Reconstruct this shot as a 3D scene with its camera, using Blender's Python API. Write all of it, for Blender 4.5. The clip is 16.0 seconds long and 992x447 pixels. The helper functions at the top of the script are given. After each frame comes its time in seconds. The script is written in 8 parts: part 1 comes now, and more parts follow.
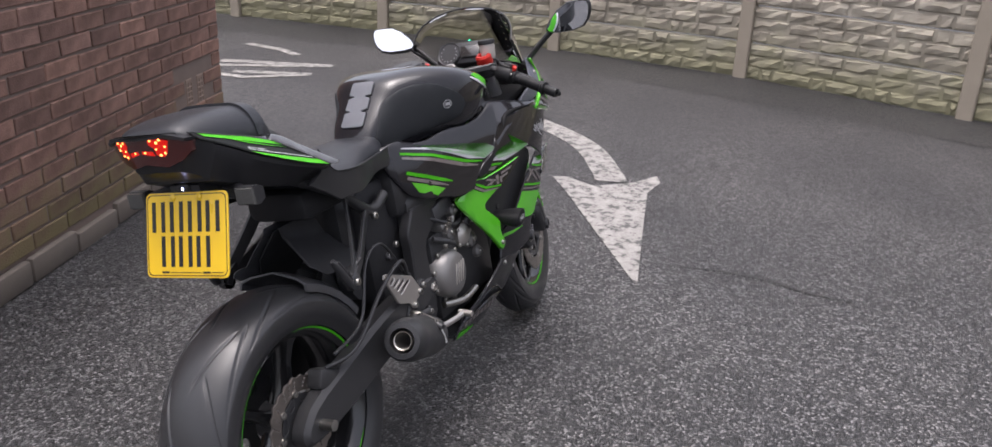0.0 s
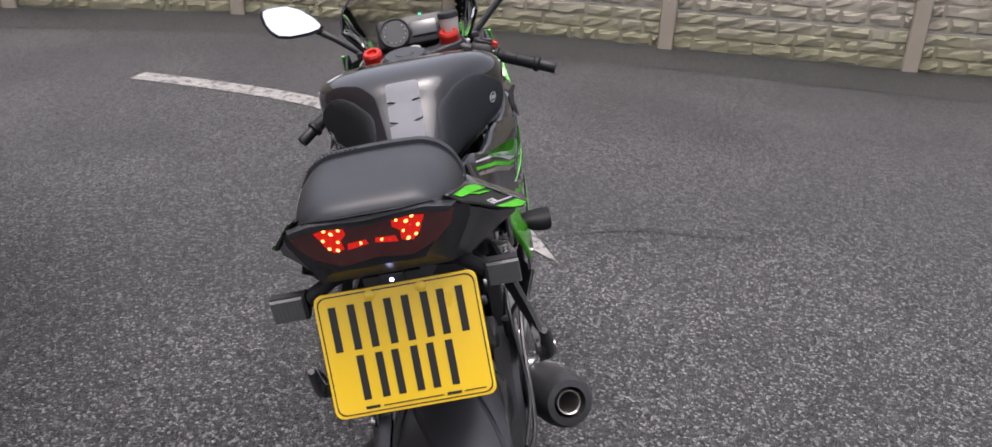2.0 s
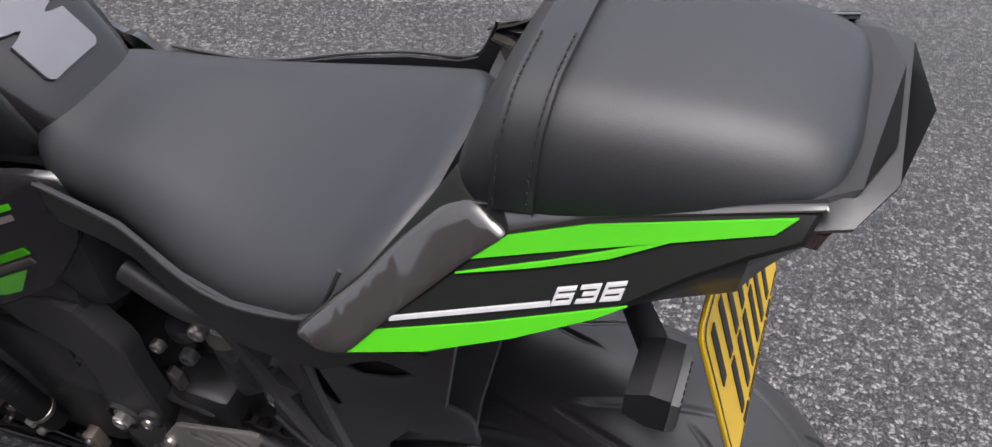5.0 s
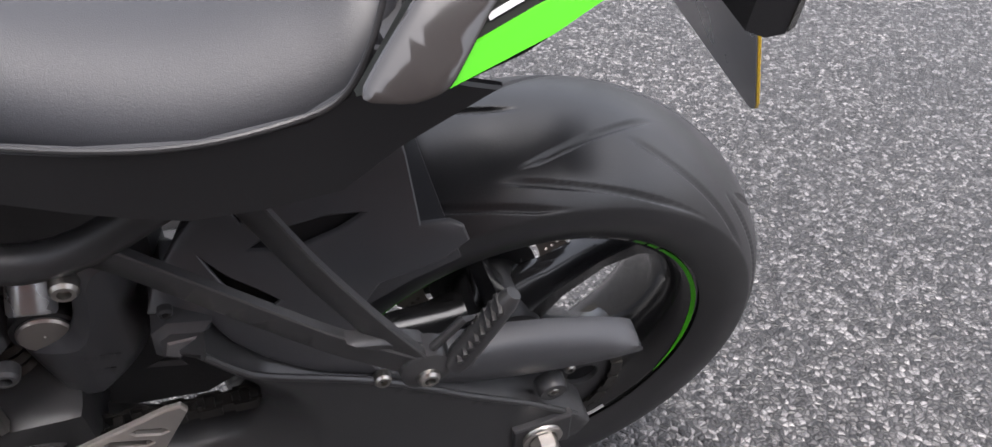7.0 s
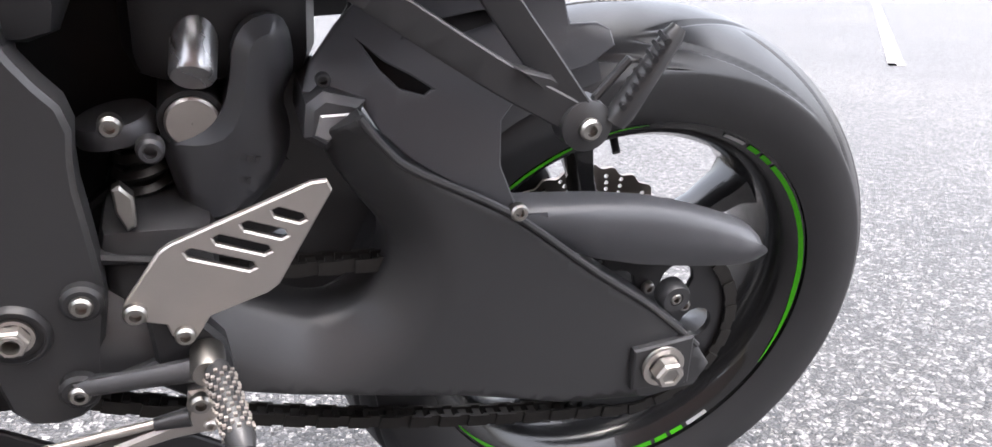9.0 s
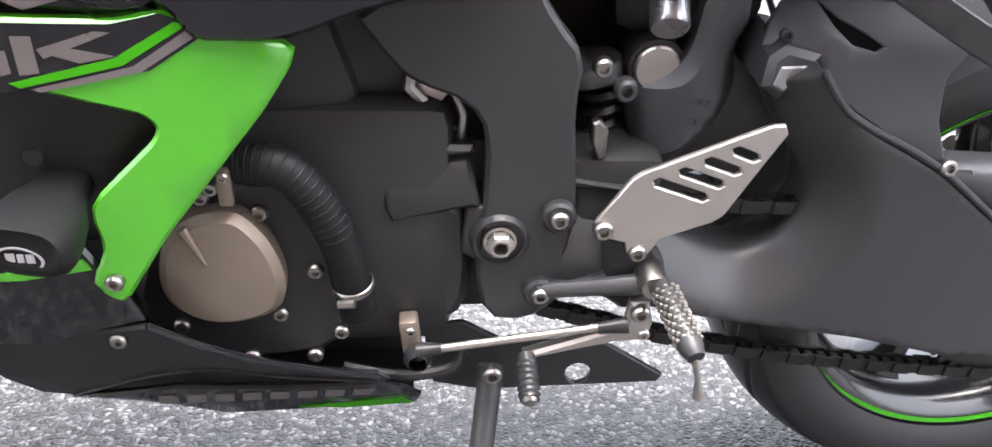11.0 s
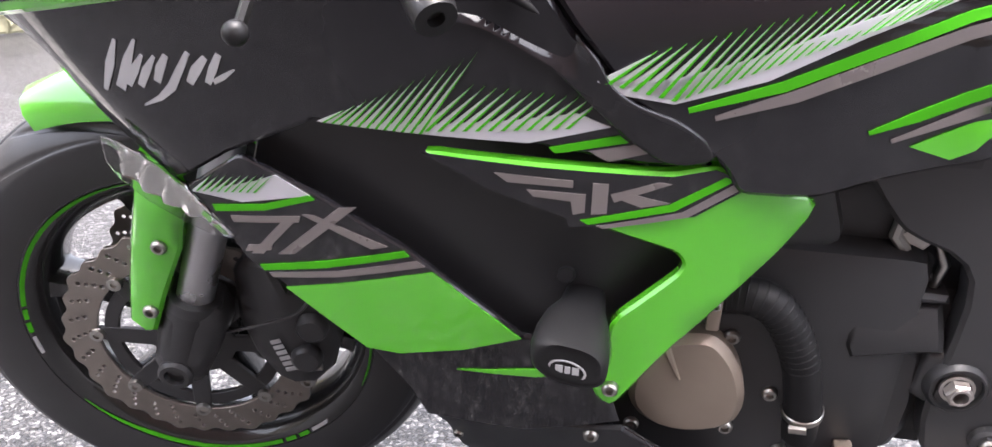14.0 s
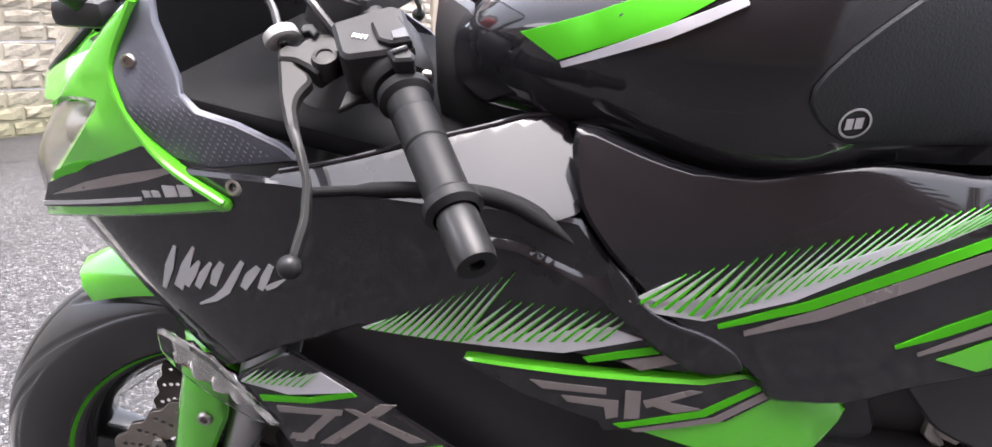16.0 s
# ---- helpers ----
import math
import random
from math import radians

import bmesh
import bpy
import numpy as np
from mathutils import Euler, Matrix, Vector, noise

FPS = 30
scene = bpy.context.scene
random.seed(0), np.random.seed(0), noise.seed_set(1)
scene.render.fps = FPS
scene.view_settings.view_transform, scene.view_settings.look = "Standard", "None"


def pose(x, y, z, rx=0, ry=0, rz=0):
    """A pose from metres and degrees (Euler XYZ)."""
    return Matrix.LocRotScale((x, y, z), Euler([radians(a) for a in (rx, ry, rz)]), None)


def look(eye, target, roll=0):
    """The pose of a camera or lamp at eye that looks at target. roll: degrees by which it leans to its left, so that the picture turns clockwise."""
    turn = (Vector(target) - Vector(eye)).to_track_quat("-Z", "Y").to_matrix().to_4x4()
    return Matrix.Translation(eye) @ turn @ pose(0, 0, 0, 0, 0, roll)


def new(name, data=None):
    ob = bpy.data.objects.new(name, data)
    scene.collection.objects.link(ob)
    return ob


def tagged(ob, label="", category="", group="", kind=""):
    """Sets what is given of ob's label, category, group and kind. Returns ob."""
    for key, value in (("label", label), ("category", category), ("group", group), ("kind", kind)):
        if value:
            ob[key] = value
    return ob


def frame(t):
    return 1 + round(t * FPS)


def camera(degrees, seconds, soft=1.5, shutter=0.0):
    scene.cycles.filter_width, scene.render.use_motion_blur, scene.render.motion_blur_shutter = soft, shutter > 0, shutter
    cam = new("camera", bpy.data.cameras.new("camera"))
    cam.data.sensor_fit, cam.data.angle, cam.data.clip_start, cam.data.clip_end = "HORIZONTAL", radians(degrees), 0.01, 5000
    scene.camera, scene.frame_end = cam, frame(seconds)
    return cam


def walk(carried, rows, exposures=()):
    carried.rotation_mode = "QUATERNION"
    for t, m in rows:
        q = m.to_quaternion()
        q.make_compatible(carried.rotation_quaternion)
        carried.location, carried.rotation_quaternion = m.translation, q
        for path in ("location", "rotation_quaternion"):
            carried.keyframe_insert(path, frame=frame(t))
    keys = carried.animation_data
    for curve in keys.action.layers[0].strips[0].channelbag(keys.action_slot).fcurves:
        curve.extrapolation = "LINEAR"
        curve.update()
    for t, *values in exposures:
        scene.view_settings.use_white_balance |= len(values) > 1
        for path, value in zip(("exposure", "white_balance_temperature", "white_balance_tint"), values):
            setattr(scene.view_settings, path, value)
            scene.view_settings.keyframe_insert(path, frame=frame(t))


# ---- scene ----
# ---------------- camera ----------------
cam = camera(58.96, 16.0)
PATH = [
    (0.0, (-1.3889, -1.0809, 1.5055), (-0.5365, -0.7079, 1.1390), 2.35),
    (0.5, (-1.4286, -0.7790, 1.5194), (-0.5342, -0.5092, 1.1625), 2.77),
    (1.0, (-1.4059, -0.4550, 1.5054), (-0.4858, -0.2896, 1.1504), 3.00),
    (1.5, (-1.2859, -0.1539, 1.4793), (-0.3608, -0.0731, 1.1082), 3.39),
    (2.0, (-1.1615, 0.1392, 1.4353), (-0.2466, 0.0694, 1.0375), 2.97),
    (2.5, (-0.9928, 0.3919, 1.3918), (-0.1150, 0.1843, 0.9601), 3.98),
    (3.0, (-0.7257, 0.5420, 1.3424), (0.1007, 0.2151, 0.8839), 4.93),
    (3.5, (-0.5242, 0.6439, 1.2894), (0.1980, 0.1851, 0.7718), 6.22),
    (3.7, (-0.4575, 0.6743, 1.2808), (0.2187, 0.1656, 0.7478), 6.46),
    (5.8, (0.0678, 0.7859, 1.2147), (0.0955, -0.0078, 0.6070), 1.37),
    (6.0, (0.0960, 0.7614, 1.1896), (0.0894, -0.0259, 0.5731), 0.59),
    (6.5, (0.1892, 0.7572, 1.1431), (0.0191, -0.0077, 0.5217), -0.82),
    (7.0, (0.2457, 0.7678, 1.0394), (-0.0070, 0.0219, 0.4231), 0.77),
    (7.5, (0.2802, 0.7761, 0.8540), (-0.0094, -0.0409, 0.3554), 0.77),
    (8.0, (0.3129, 0.8200, 0.6970), (-0.0120, -0.0596, 0.3495), 0.71),
    (8.2, (0.3310, 0.8468, 0.6673), (-0.0075, -0.0493, 0.3803), 0.80),
    (10.3, (0.5743, 0.9465, 0.6777), (0.4180, 0.0176, 0.3421), 1.04),
    (10.5, (0.5961, 0.9538, 0.6774), (0.4696, 0.0210, 0.3398), 0.93),
    (11.0, (0.6366, 0.9636, 0.6695), (0.5567, 0.0270, 0.3282), 1.28),
    (11.5, (0.6920, 0.9688, 0.6622), (0.6622, 0.0323, 0.3126), 1.46),
    (12.0, (0.7405, 0.9798, 0.6628), (0.7666, 0.0449, 0.3089), 1.74),
    (12.5, (0.7932, 0.9920, 0.6738), (0.8775, 0.0611, 0.3183), 1.89),
    (13.0, (0.8399, 1.0022, 0.6750), (0.9599, 0.0757, 0.3183), 2.35),
    (13.5, (0.8651, 1.0029, 0.7181), (1.0060, 0.0762, 0.3695), 2.74),
    (14.0, (0.8734, 1.0060, 0.7579), (1.0320, 0.0692, 0.4460), 2.77),
    (14.5, (0.8820, 1.0094, 0.7930), (1.0563, 0.0686, 0.5021), 2.73),
    (15.0, (0.8854, 1.0113, 0.8132), (1.0723, 0.0655, 0.5474), 2.64),
    (15.5, (0.8911, 1.0131, 0.8363), (1.0883, 0.0650, 0.5868), 2.53),
    (16.0, (0.8796, 1.0103, 0.8612), (1.0845, 0.0576, 0.6368), 2.50),
]
EXPOSURES = [(0.0, 1.2, 6400, 16), (3.7, 1.15, 6440, 16), (5.8, 1.55, 6440, 13), (7.0, 1.9, 6460, 13), (7.5, 2.3, 6460, 13), (8.2, 2.55, 6470, 13), (10.3, 3.4, 6410, 12), (12.0, 3.3, 6410, 12), (13.0, 3.3, 6410, 13), (14.0, 3.15, 6400, 16), (15.0, 3.0, 6400, 16), (16.0, 2.8, 6400, 16)]
walk(cam, [(t, look(eye, target, roll)) for t, eye, target, roll in PATH], EXPOSURES)

# ---------------- light ----------------
world = bpy.data.worlds.new("sky")
scene.world = world
world.use_nodes = True
wn, wl = world.node_tree.nodes, world.node_tree.links
wn.clear()
sky = wn.new("ShaderNodeTexSky")
sky.sky_type = "NISHITA"
sky.sun_disc = False
sky.sun_elevation = radians(80)
sky.sun_rotation = radians(-30)
sky.dust_density = 7.0
hue = wn.new("ShaderNodeHueSaturation")
hue.inputs["Saturation"].default_value = 0.4
back = wn.new("ShaderNodeBackground")
back.inputs["Strength"].default_value = 0.15
wout = wn.new("ShaderNodeOutputWorld")
wl.new(sky.outputs[0], hue.inputs["Color"])
wl.new(hue.outputs[0], back.inputs[0])
wl.new(back.outputs[0], wout.inputs[0])

sun_data = bpy.data.lights.new("sun", "SUN")
sun_data.energy = 0.4
sun_data.angle = radians(40)
sun_data.color = (1.0, 0.985, 0.965)
sun = new("sun", sun_data)
sun.matrix_world = look((-0.4, -0.3, 5.6), (0.0, 0.0, 0.3))


# ---------------- materials ----------------
def nodes_of(name):
    m = bpy.data.materials.new(name)
    m.use_nodes = True
    nt = m.node_tree
    bsdf = nt.nodes["Principled BSDF"]
    return m, nt.nodes, nt.links, bsdf


def mat(name, base, rough=0.5, metal=0.0, coat=0.0, var=0.15, scale=18.0, fine=220.0, bump=0.0, rvar=0.1, alt=None, spec=0.5, coat_rough=0.06):
    """A painted, plastic or metal surface with blotches, grain and fine relief."""
    m, n, l, b = nodes_of(name)
    co = n.new("ShaderNodeTexCoord")
    big, small = n.new("ShaderNodeTexNoise"), n.new("ShaderNodeTexNoise")
    big.inputs["Scale"].default_value, big.inputs["Detail"].default_value = scale, 5.0
    small.inputs["Scale"].default_value, small.inputs["Detail"].default_value = fine, 3.0
    for q in (big, small):
        l.new(co.outputs["Object"], q.inputs["Vector"])
    mix = n.new("ShaderNodeMix")
    mix.data_type = "RGBA"
    dark = alt or tuple(c * (1 - var) for c in base)
    mix.inputs[6].default_value = (*base, 1)
    mix.inputs[7].default_value = (*dark, 1)
    l.new(big.outputs["Fac"], mix.inputs[0])
    l.new(mix.outputs[2], b.inputs["Base Color"])
    ra = n.new("ShaderNodeMapRange")
    ra.inputs[3].default_value, ra.inputs[4].default_value = max(0.02, rough - rvar), min(1.0, rough + rvar)
    l.new(big.outputs["Fac"], ra.inputs[0])
    l.new(ra.outputs[0], b.inputs["Roughness"])
    b.inputs["Metallic"].default_value = metal
    b.inputs["Coat Weight"].default_value = coat
    b.inputs["Coat Roughness"].default_value = coat_rough
    b.inputs["Specular IOR Level"].default_value = spec
    if bump:
        bu = n.new("ShaderNodeBump")
        bu.inputs["Strength"].default_value, bu.inputs["Distance"].default_value = bump, 0.001
        l.new(small.outputs["Fac"], bu.inputs["Height"])
        l.new(bu.outputs[0], b.inputs["Normal"])
    return m


BLACK_GLOSS = mat("black_gloss_paint", (0.015, 0.0145, 0.017), 0.12, 0, 0.75, 0.15, 6, rvar=0.03, spec=0.12, coat_rough=0.05)
BLACK_FILM = mat("black_tail_film", (0.009, 0.01, 0.009), 0.42, 0, 0.0, 0.2, 9, rvar=0.06, spec=0.12)
BLACK_SATIN = mat("black_satin_plastic", (0.025, 0.025, 0.027), 0.36, spec=0.35, var=0.3, scale=12, fine=900, bump=0.12)
BLACK_METAL = mat("black_coated_metal", (0.036, 0.036, 0.038), 0.38, 0.1, spec=0.35, var=0.3, scale=14, fine=700, bump=0.12)
# base raised and slightly blued to stand in for sky light on the left
LIFTED_BLACK = mat("lifted_black_plastic", (0.06, 0.061, 0.067), 0.32, var=0.25, scale=10, fine=1100, bump=0.2)
# satin alloy, base raised for the weak light on the left side
SWING = mat("lifted_satin_black_alloy", (0.045, 0.045, 0.047), 0.36, 0.2, var=0.15, scale=9, fine=900, bump=0.08)
RIM = mat("gloss_black_wheel", (0.017, 0.017, 0.018), 0.2, 0.1, 0.5, 0.2, 14, fine=700, bump=0.05, spec=0.45)
BLACK_ROUGH = mat("black_grained_plastic", (0.022, 0.022, 0.024), 0.5, spec=0.25, var=0.3, scale=20, fine=1500, bump=0.35)
GREEN = mat("lime_green_paint", (0.085, 0.46, 0.018), 0.2, 0.1, 1.0, 0.08, 14, rvar=0.05, coat_rough=0.02)
GREEN_TAPE = mat("lime_green_tape", (0.05, 0.36, 0.006), 0.45, var=0.1, spec=0.2)
DECAL_GREY = mat("grey_brown_decal", (0.2, 0.175, 0.17), 0.3, 0.3, 0.6, 0.12, 30)
DECAL_WHITE = mat("silver_white_decal", (0.58, 0.58, 0.62), 0.32, 0.25, 0.6, 0.1, 30)
SILVER = mat("brushed_aluminium", (0.52, 0.49, 0.46), 0.36, 0.85, var=0.15, scale=30, fine=600, bump=0.06)
STEEL = mat("zinc_plated_steel", (0.42, 0.405, 0.38), 0.33, 1.0, var=0.25, scale=60)
BRONZE = mat("bronze_anodised_cover", (0.3, 0.245, 0.2), 0.45, 0.55, var=0.18, scale=22, fine=800, bump=0.1)
DISC = mat("worn_brake_disc_steel", (0.3, 0.265, 0.24), 0.36, 0.9, var=0.3, scale=40)
FORK = mat("grey_fork_stanchion", (0.4, 0.4, 0.41), 0.3, 0.75, var=0.15)
ENGINE_GREY = mat("dark_grey_engine_casting", (0.085, 0.085, 0.09), 0.42, 0.4, var=0.3, scale=25, fine=500, bump=0.15)
LEVER = mat("dark_coated_lever", (0.02, 0.02, 0.021), 0.34, 0.1, spec=0.22, var=0.3, scale=25, fine=700, bump=0.1)
LEVER_GREY = mat("dark_grey_cast_lever", (0.03, 0.029, 0.0285), 0.42, 0.3, spec=0.3, var=0.2, scale=30, fine=900, bump=0.12)
SWITCH = mat("switch_plastic", (0.018, 0.018, 0.019), 0.45, spec=0.22, var=0.2, scale=30, fine=1300, bump=0.2)
ADJUSTER = mat("pale_adjuster_rim", (0.36, 0.36, 0.35), 0.4, 0.2)
GRIP = mat("worn_grip_rubber", (0.012, 0.012, 0.013), 0.5, spec=0.2, var=0.3, scale=25, fine=900, bump=0.15)
RUBBER = mat("tyre_rubber", (0.027, 0.027, 0.029), 0.34, var=0.35, scale=16, fine=600, bump=0.14, rvar=0.14)
SEAT = mat("black_seat_vinyl", (0.02, 0.021, 0.025), 0.4, var=0.2, scale=8, fine=1400, bump=0.22, spec=0.4)
CLUTCH = mat("grey_cast_clutch_cover", (0.2, 0.193, 0.188), 0.4, 0.5, var=0.2, scale=20, fine=700, bump=0.12)
CHAIN = mat("oily_chain_steel", (0.05, 0.047, 0.044), 0.4, 0.7, var=0.4, scale=80)
RED_ALLOY = mat("red_anodised_cap", (0.55, 0.03, 0.02), 0.3, 0.5, var=0.15)
PLATE = mat("yellow_number_plate", (0.78, 0.5, 0.012), 0.3, 0, 0.5, 0.08, 12)
INK = mat("black_print", (0.012, 0.012, 0.012), 0.45)
PAD_GREY = mat("grey_carbon_pad", (0.12, 0.124, 0.14), 0.55, 0.1, 0.0, 0.15, 40, 900, 0.3)
PAD_BLACK = mat("textured_knee_pad", (0.022, 0.024, 0.027), 0.68, var=0.2, scale=20, fine=420, bump=0.5, spec=0.22)
GREY_COWL = mat("grey_pearl_cowl", (0.035, 0.033, 0.033), 0.14, 0.1, 0.7, 0.1, 10, rvar=0.04)
INNER_GREY = mat("blue_grey_inner_cowl", (0.1, 0.105, 0.128), 0.4, 0.2, 0.1, 0.35, 60, 250, 0.25)
FLUID = mat("milky_reservoir_plastic", (0.5, 0.46, 0.42), 0.3, var=0.15)
LAMP_WHITE = mat("chrome_reflector", (0.75, 0.75, 0.76), 0.12, 1.0, var=0.1)
CONCRETE = mat("weathered_concrete", (0.33, 0.285, 0.225), 0.85, var=0.3, scale=5, fine=90, bump=0.5)
KERB = mat("pale_concrete_plinth", (0.15, 0.125, 0.105), 0.85, var=0.35, scale=7, fine=90, bump=0.5)
MORTAR = mat("brown_mortar", (0.2, 0.15, 0.125), 0.9, var=0.3, scale=9, fine=150, bump=0.5)
VENT = mat("terracotta_vent", (0.24, 0.17, 0.13), 0.8, var=0.25, scale=30)
DARK = mat("dark_void", (0.008, 0.008, 0.008), 0.9)
TEXT_GREY = mat("silver_lettering", (0.42, 0.42, 0.43), 0.45, 0.1, 0.0)
COCKPIT = mat("dull_black_liner", (0.012, 0.012, 0.013), 0.75, spec=0.12, fine=900, bump=0.2)


def glass(name, colour, rough=0.02, alpha=None):
    m, n, l, b = nodes_of(name)
    b.inputs["Base Color"].default_value = (*colour, 1)
    b.inputs["Roughness"].default_value = rough
    b.inputs["Transmission Weight"].default_value = 1.0
    b.inputs["IOR"].default_value = 1.25
    return m


SMOKE = glass("smoked_screen", (0.74, 0.73, 0.71), 0.02)
CLEAR = glass("clear_lens", (0.82, 0.82, 0.8), 0.06)
RED_LENS = mat("red_lens", (0.07, 0.006, 0.005), 0.12, 0, 1.0, 0.3, 40)


def glow(name, colour, power):
    m, n, l, b = nodes_of(name)
    b.inputs["Base Color"].default_value = (*(0.08 * c for c in colour), 1)
    b.inputs["Emission Color"].default_value = (*colour, 1)
    b.inputs["Emission Strength"].default_value = power
    return m


LED_RED = glow("red_led", (0.9, 0.012, 0.004), 0.3)
LED_HOT = glow("hot_red_led", (1.0, 0.28, 0.06), 3.0)
LENS_GREY = mat("ribbed_grey_lens", (0.07, 0.07, 0.067), 0.22, 0, 0.5, 0.25, 60)
LED_BLUE = glow("blue_white_led", (0.5, 0.55, 1.0), 16.0)
LED_GREEN = glow("green_dash_led", (0.02, 0.8, 0.4), 1.5)

MIRROR, _n, _l, _b = nodes_of("mirror_glass")
_b.inputs["Base Color"].default_value = (0.8, 0.82, 0.86, 1)
_b.inputs["Metallic"].default_value, _b.inputs["Roughness"].default_value = 1.0, 0.02


def ramp(n, stops):
    r = n.new("ShaderNodeValToRGB")
    e = r.color_ramp.elements
    while len(e) < len(stops):
        e.new(0.5)
    for k, (p, c) in zip(e, stops):
        k.position, k.color = p, (*c, 1)
    return r


def asphalt_material(name, low, high, pale, scale=150.0):
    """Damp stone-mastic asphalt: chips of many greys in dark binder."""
    m, n, l, b = nodes_of(name)
    co = n.new("ShaderNodeTexCoord")
    vor = n.new("ShaderNodeTexVoronoi")
    vor.inputs["Scale"].default_value = scale
    edge = n.new("ShaderNodeTexVoronoi")
    edge.feature = "DISTANCE_TO_EDGE"
    edge.inputs["Scale"].default_value = scale
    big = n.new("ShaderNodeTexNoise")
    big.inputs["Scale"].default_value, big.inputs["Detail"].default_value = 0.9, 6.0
    mid = n.new("ShaderNodeTexNoise")
    mid.inputs["Scale"].default_value, mid.inputs["Detail"].default_value = 35.0, 4.0
    for q in (vor, edge, big, mid):
        l.new(co.outputs["Object"], q.inputs["Vector"])
    sep = n.new("ShaderNodeSeparateColor")
    l.new(vor.outputs["Color"], sep.inputs[0])
    chips = ramp(n, ((0.0, low), (0.5, high), (0.62, high), (0.95, pale), (1.0, pale)))
    l.new(sep.outputs[0], chips.inputs[0])
    gap = ramp(n, ((0.0, (0.15, 0.15, 0.15)), (0.14, (1, 1, 1))))
    l.new(edge.outputs["Distance"], gap.inputs[0])
    mul = n.new("ShaderNodeMix")
    mul.data_type, mul.blend_type = "RGBA", "MULTIPLY"
    mul.inputs[0].default_value = 1.0
    l.new(chips.outputs[0], mul.inputs[6])
    l.new(gap.outputs[0], mul.inputs[7])
    # broad random dark patches in the colour, suggesting the shade towards the wall
    tone_patches = ramp(n, ((0.35, (0.68, 0.68, 0.7)), (0.68, (1.15, 1.14, 1.12))))
    l.new(big.outputs["Fac"], tone_patches.inputs[0])
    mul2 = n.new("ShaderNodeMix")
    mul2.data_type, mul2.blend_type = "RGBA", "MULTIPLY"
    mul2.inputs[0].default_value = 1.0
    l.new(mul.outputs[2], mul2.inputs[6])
    l.new(tone_patches.outputs[0], mul2.inputs[7])
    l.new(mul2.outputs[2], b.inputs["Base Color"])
    ro = n.new("ShaderNodeMapRange")
    b.inputs["Specular IOR Level"].default_value = 0.5
    ro.inputs[3].default_value, ro.inputs[4].default_value = 0.26, 0.6
    l.new(mid.outputs["Fac"], ro.inputs[0])
    l.new(ro.outputs[0], b.inputs["Roughness"])
    add = n.new("ShaderNodeMath")
    add.operation = "ADD"
    l.new(sep.outputs[1], add.inputs[0])
    l.new(edge.outputs["Distance"], add.inputs[1])
    bu = n.new("ShaderNodeBump")
    bu.inputs["Strength"].default_value, bu.inputs["Distance"].default_value = 1.0, 0.007
    l.new(add.outputs[0], bu.inputs["Height"])
    l.new(bu.outputs[0], b.inputs["Normal"])
    return m


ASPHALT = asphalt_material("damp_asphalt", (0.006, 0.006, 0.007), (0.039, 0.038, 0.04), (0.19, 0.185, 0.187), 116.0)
DARK_ASPHALT = asphalt_material("dark_asphalt_edge", (0.016, 0.016, 0.017), (0.04, 0.039, 0.04), (0.075, 0.073, 0.072))


def worn_paint():
    m, n, l, b = nodes_of("worn_road_paint")
    co = n.new("ShaderNodeTexCoord")
    a, c = n.new("ShaderNodeTexNoise"), n.new("ShaderNodeTexVoronoi")
    a.inputs["Scale"].default_value, a.inputs["Detail"].default_value = 17.0, 12.0
    a.inputs["Roughness"].default_value = 0.72
    c.inputs["Scale"].default_value = 150.0
    for q in (a, c):
        l.new(co.outputs["Object"], q.inputs["Vector"])
    r = ramp(n, ((0.43, (0.06, 0.058, 0.057)), (0.475, (0.2, 0.19, 0.178)), (0.65, (0.29, 0.28, 0.262))))
    l.new(a.outputs["Fac"], r.inputs[0])
    l.new(r.outputs[0], b.inputs["Base Color"])
    b.inputs["Roughness"].default_value = 0.6
    bu = n.new("ShaderNodeBump")
    bu.inputs["Strength"].default_value, bu.inputs["Distance"].default_value = 0.5, 0.003
    l.new(c.outputs["Distance"], bu.inputs["Height"])
    l.new(bu.outputs[0], b.inputs["Normal"])
    return m


ROAD_PAINT = worn_paint()


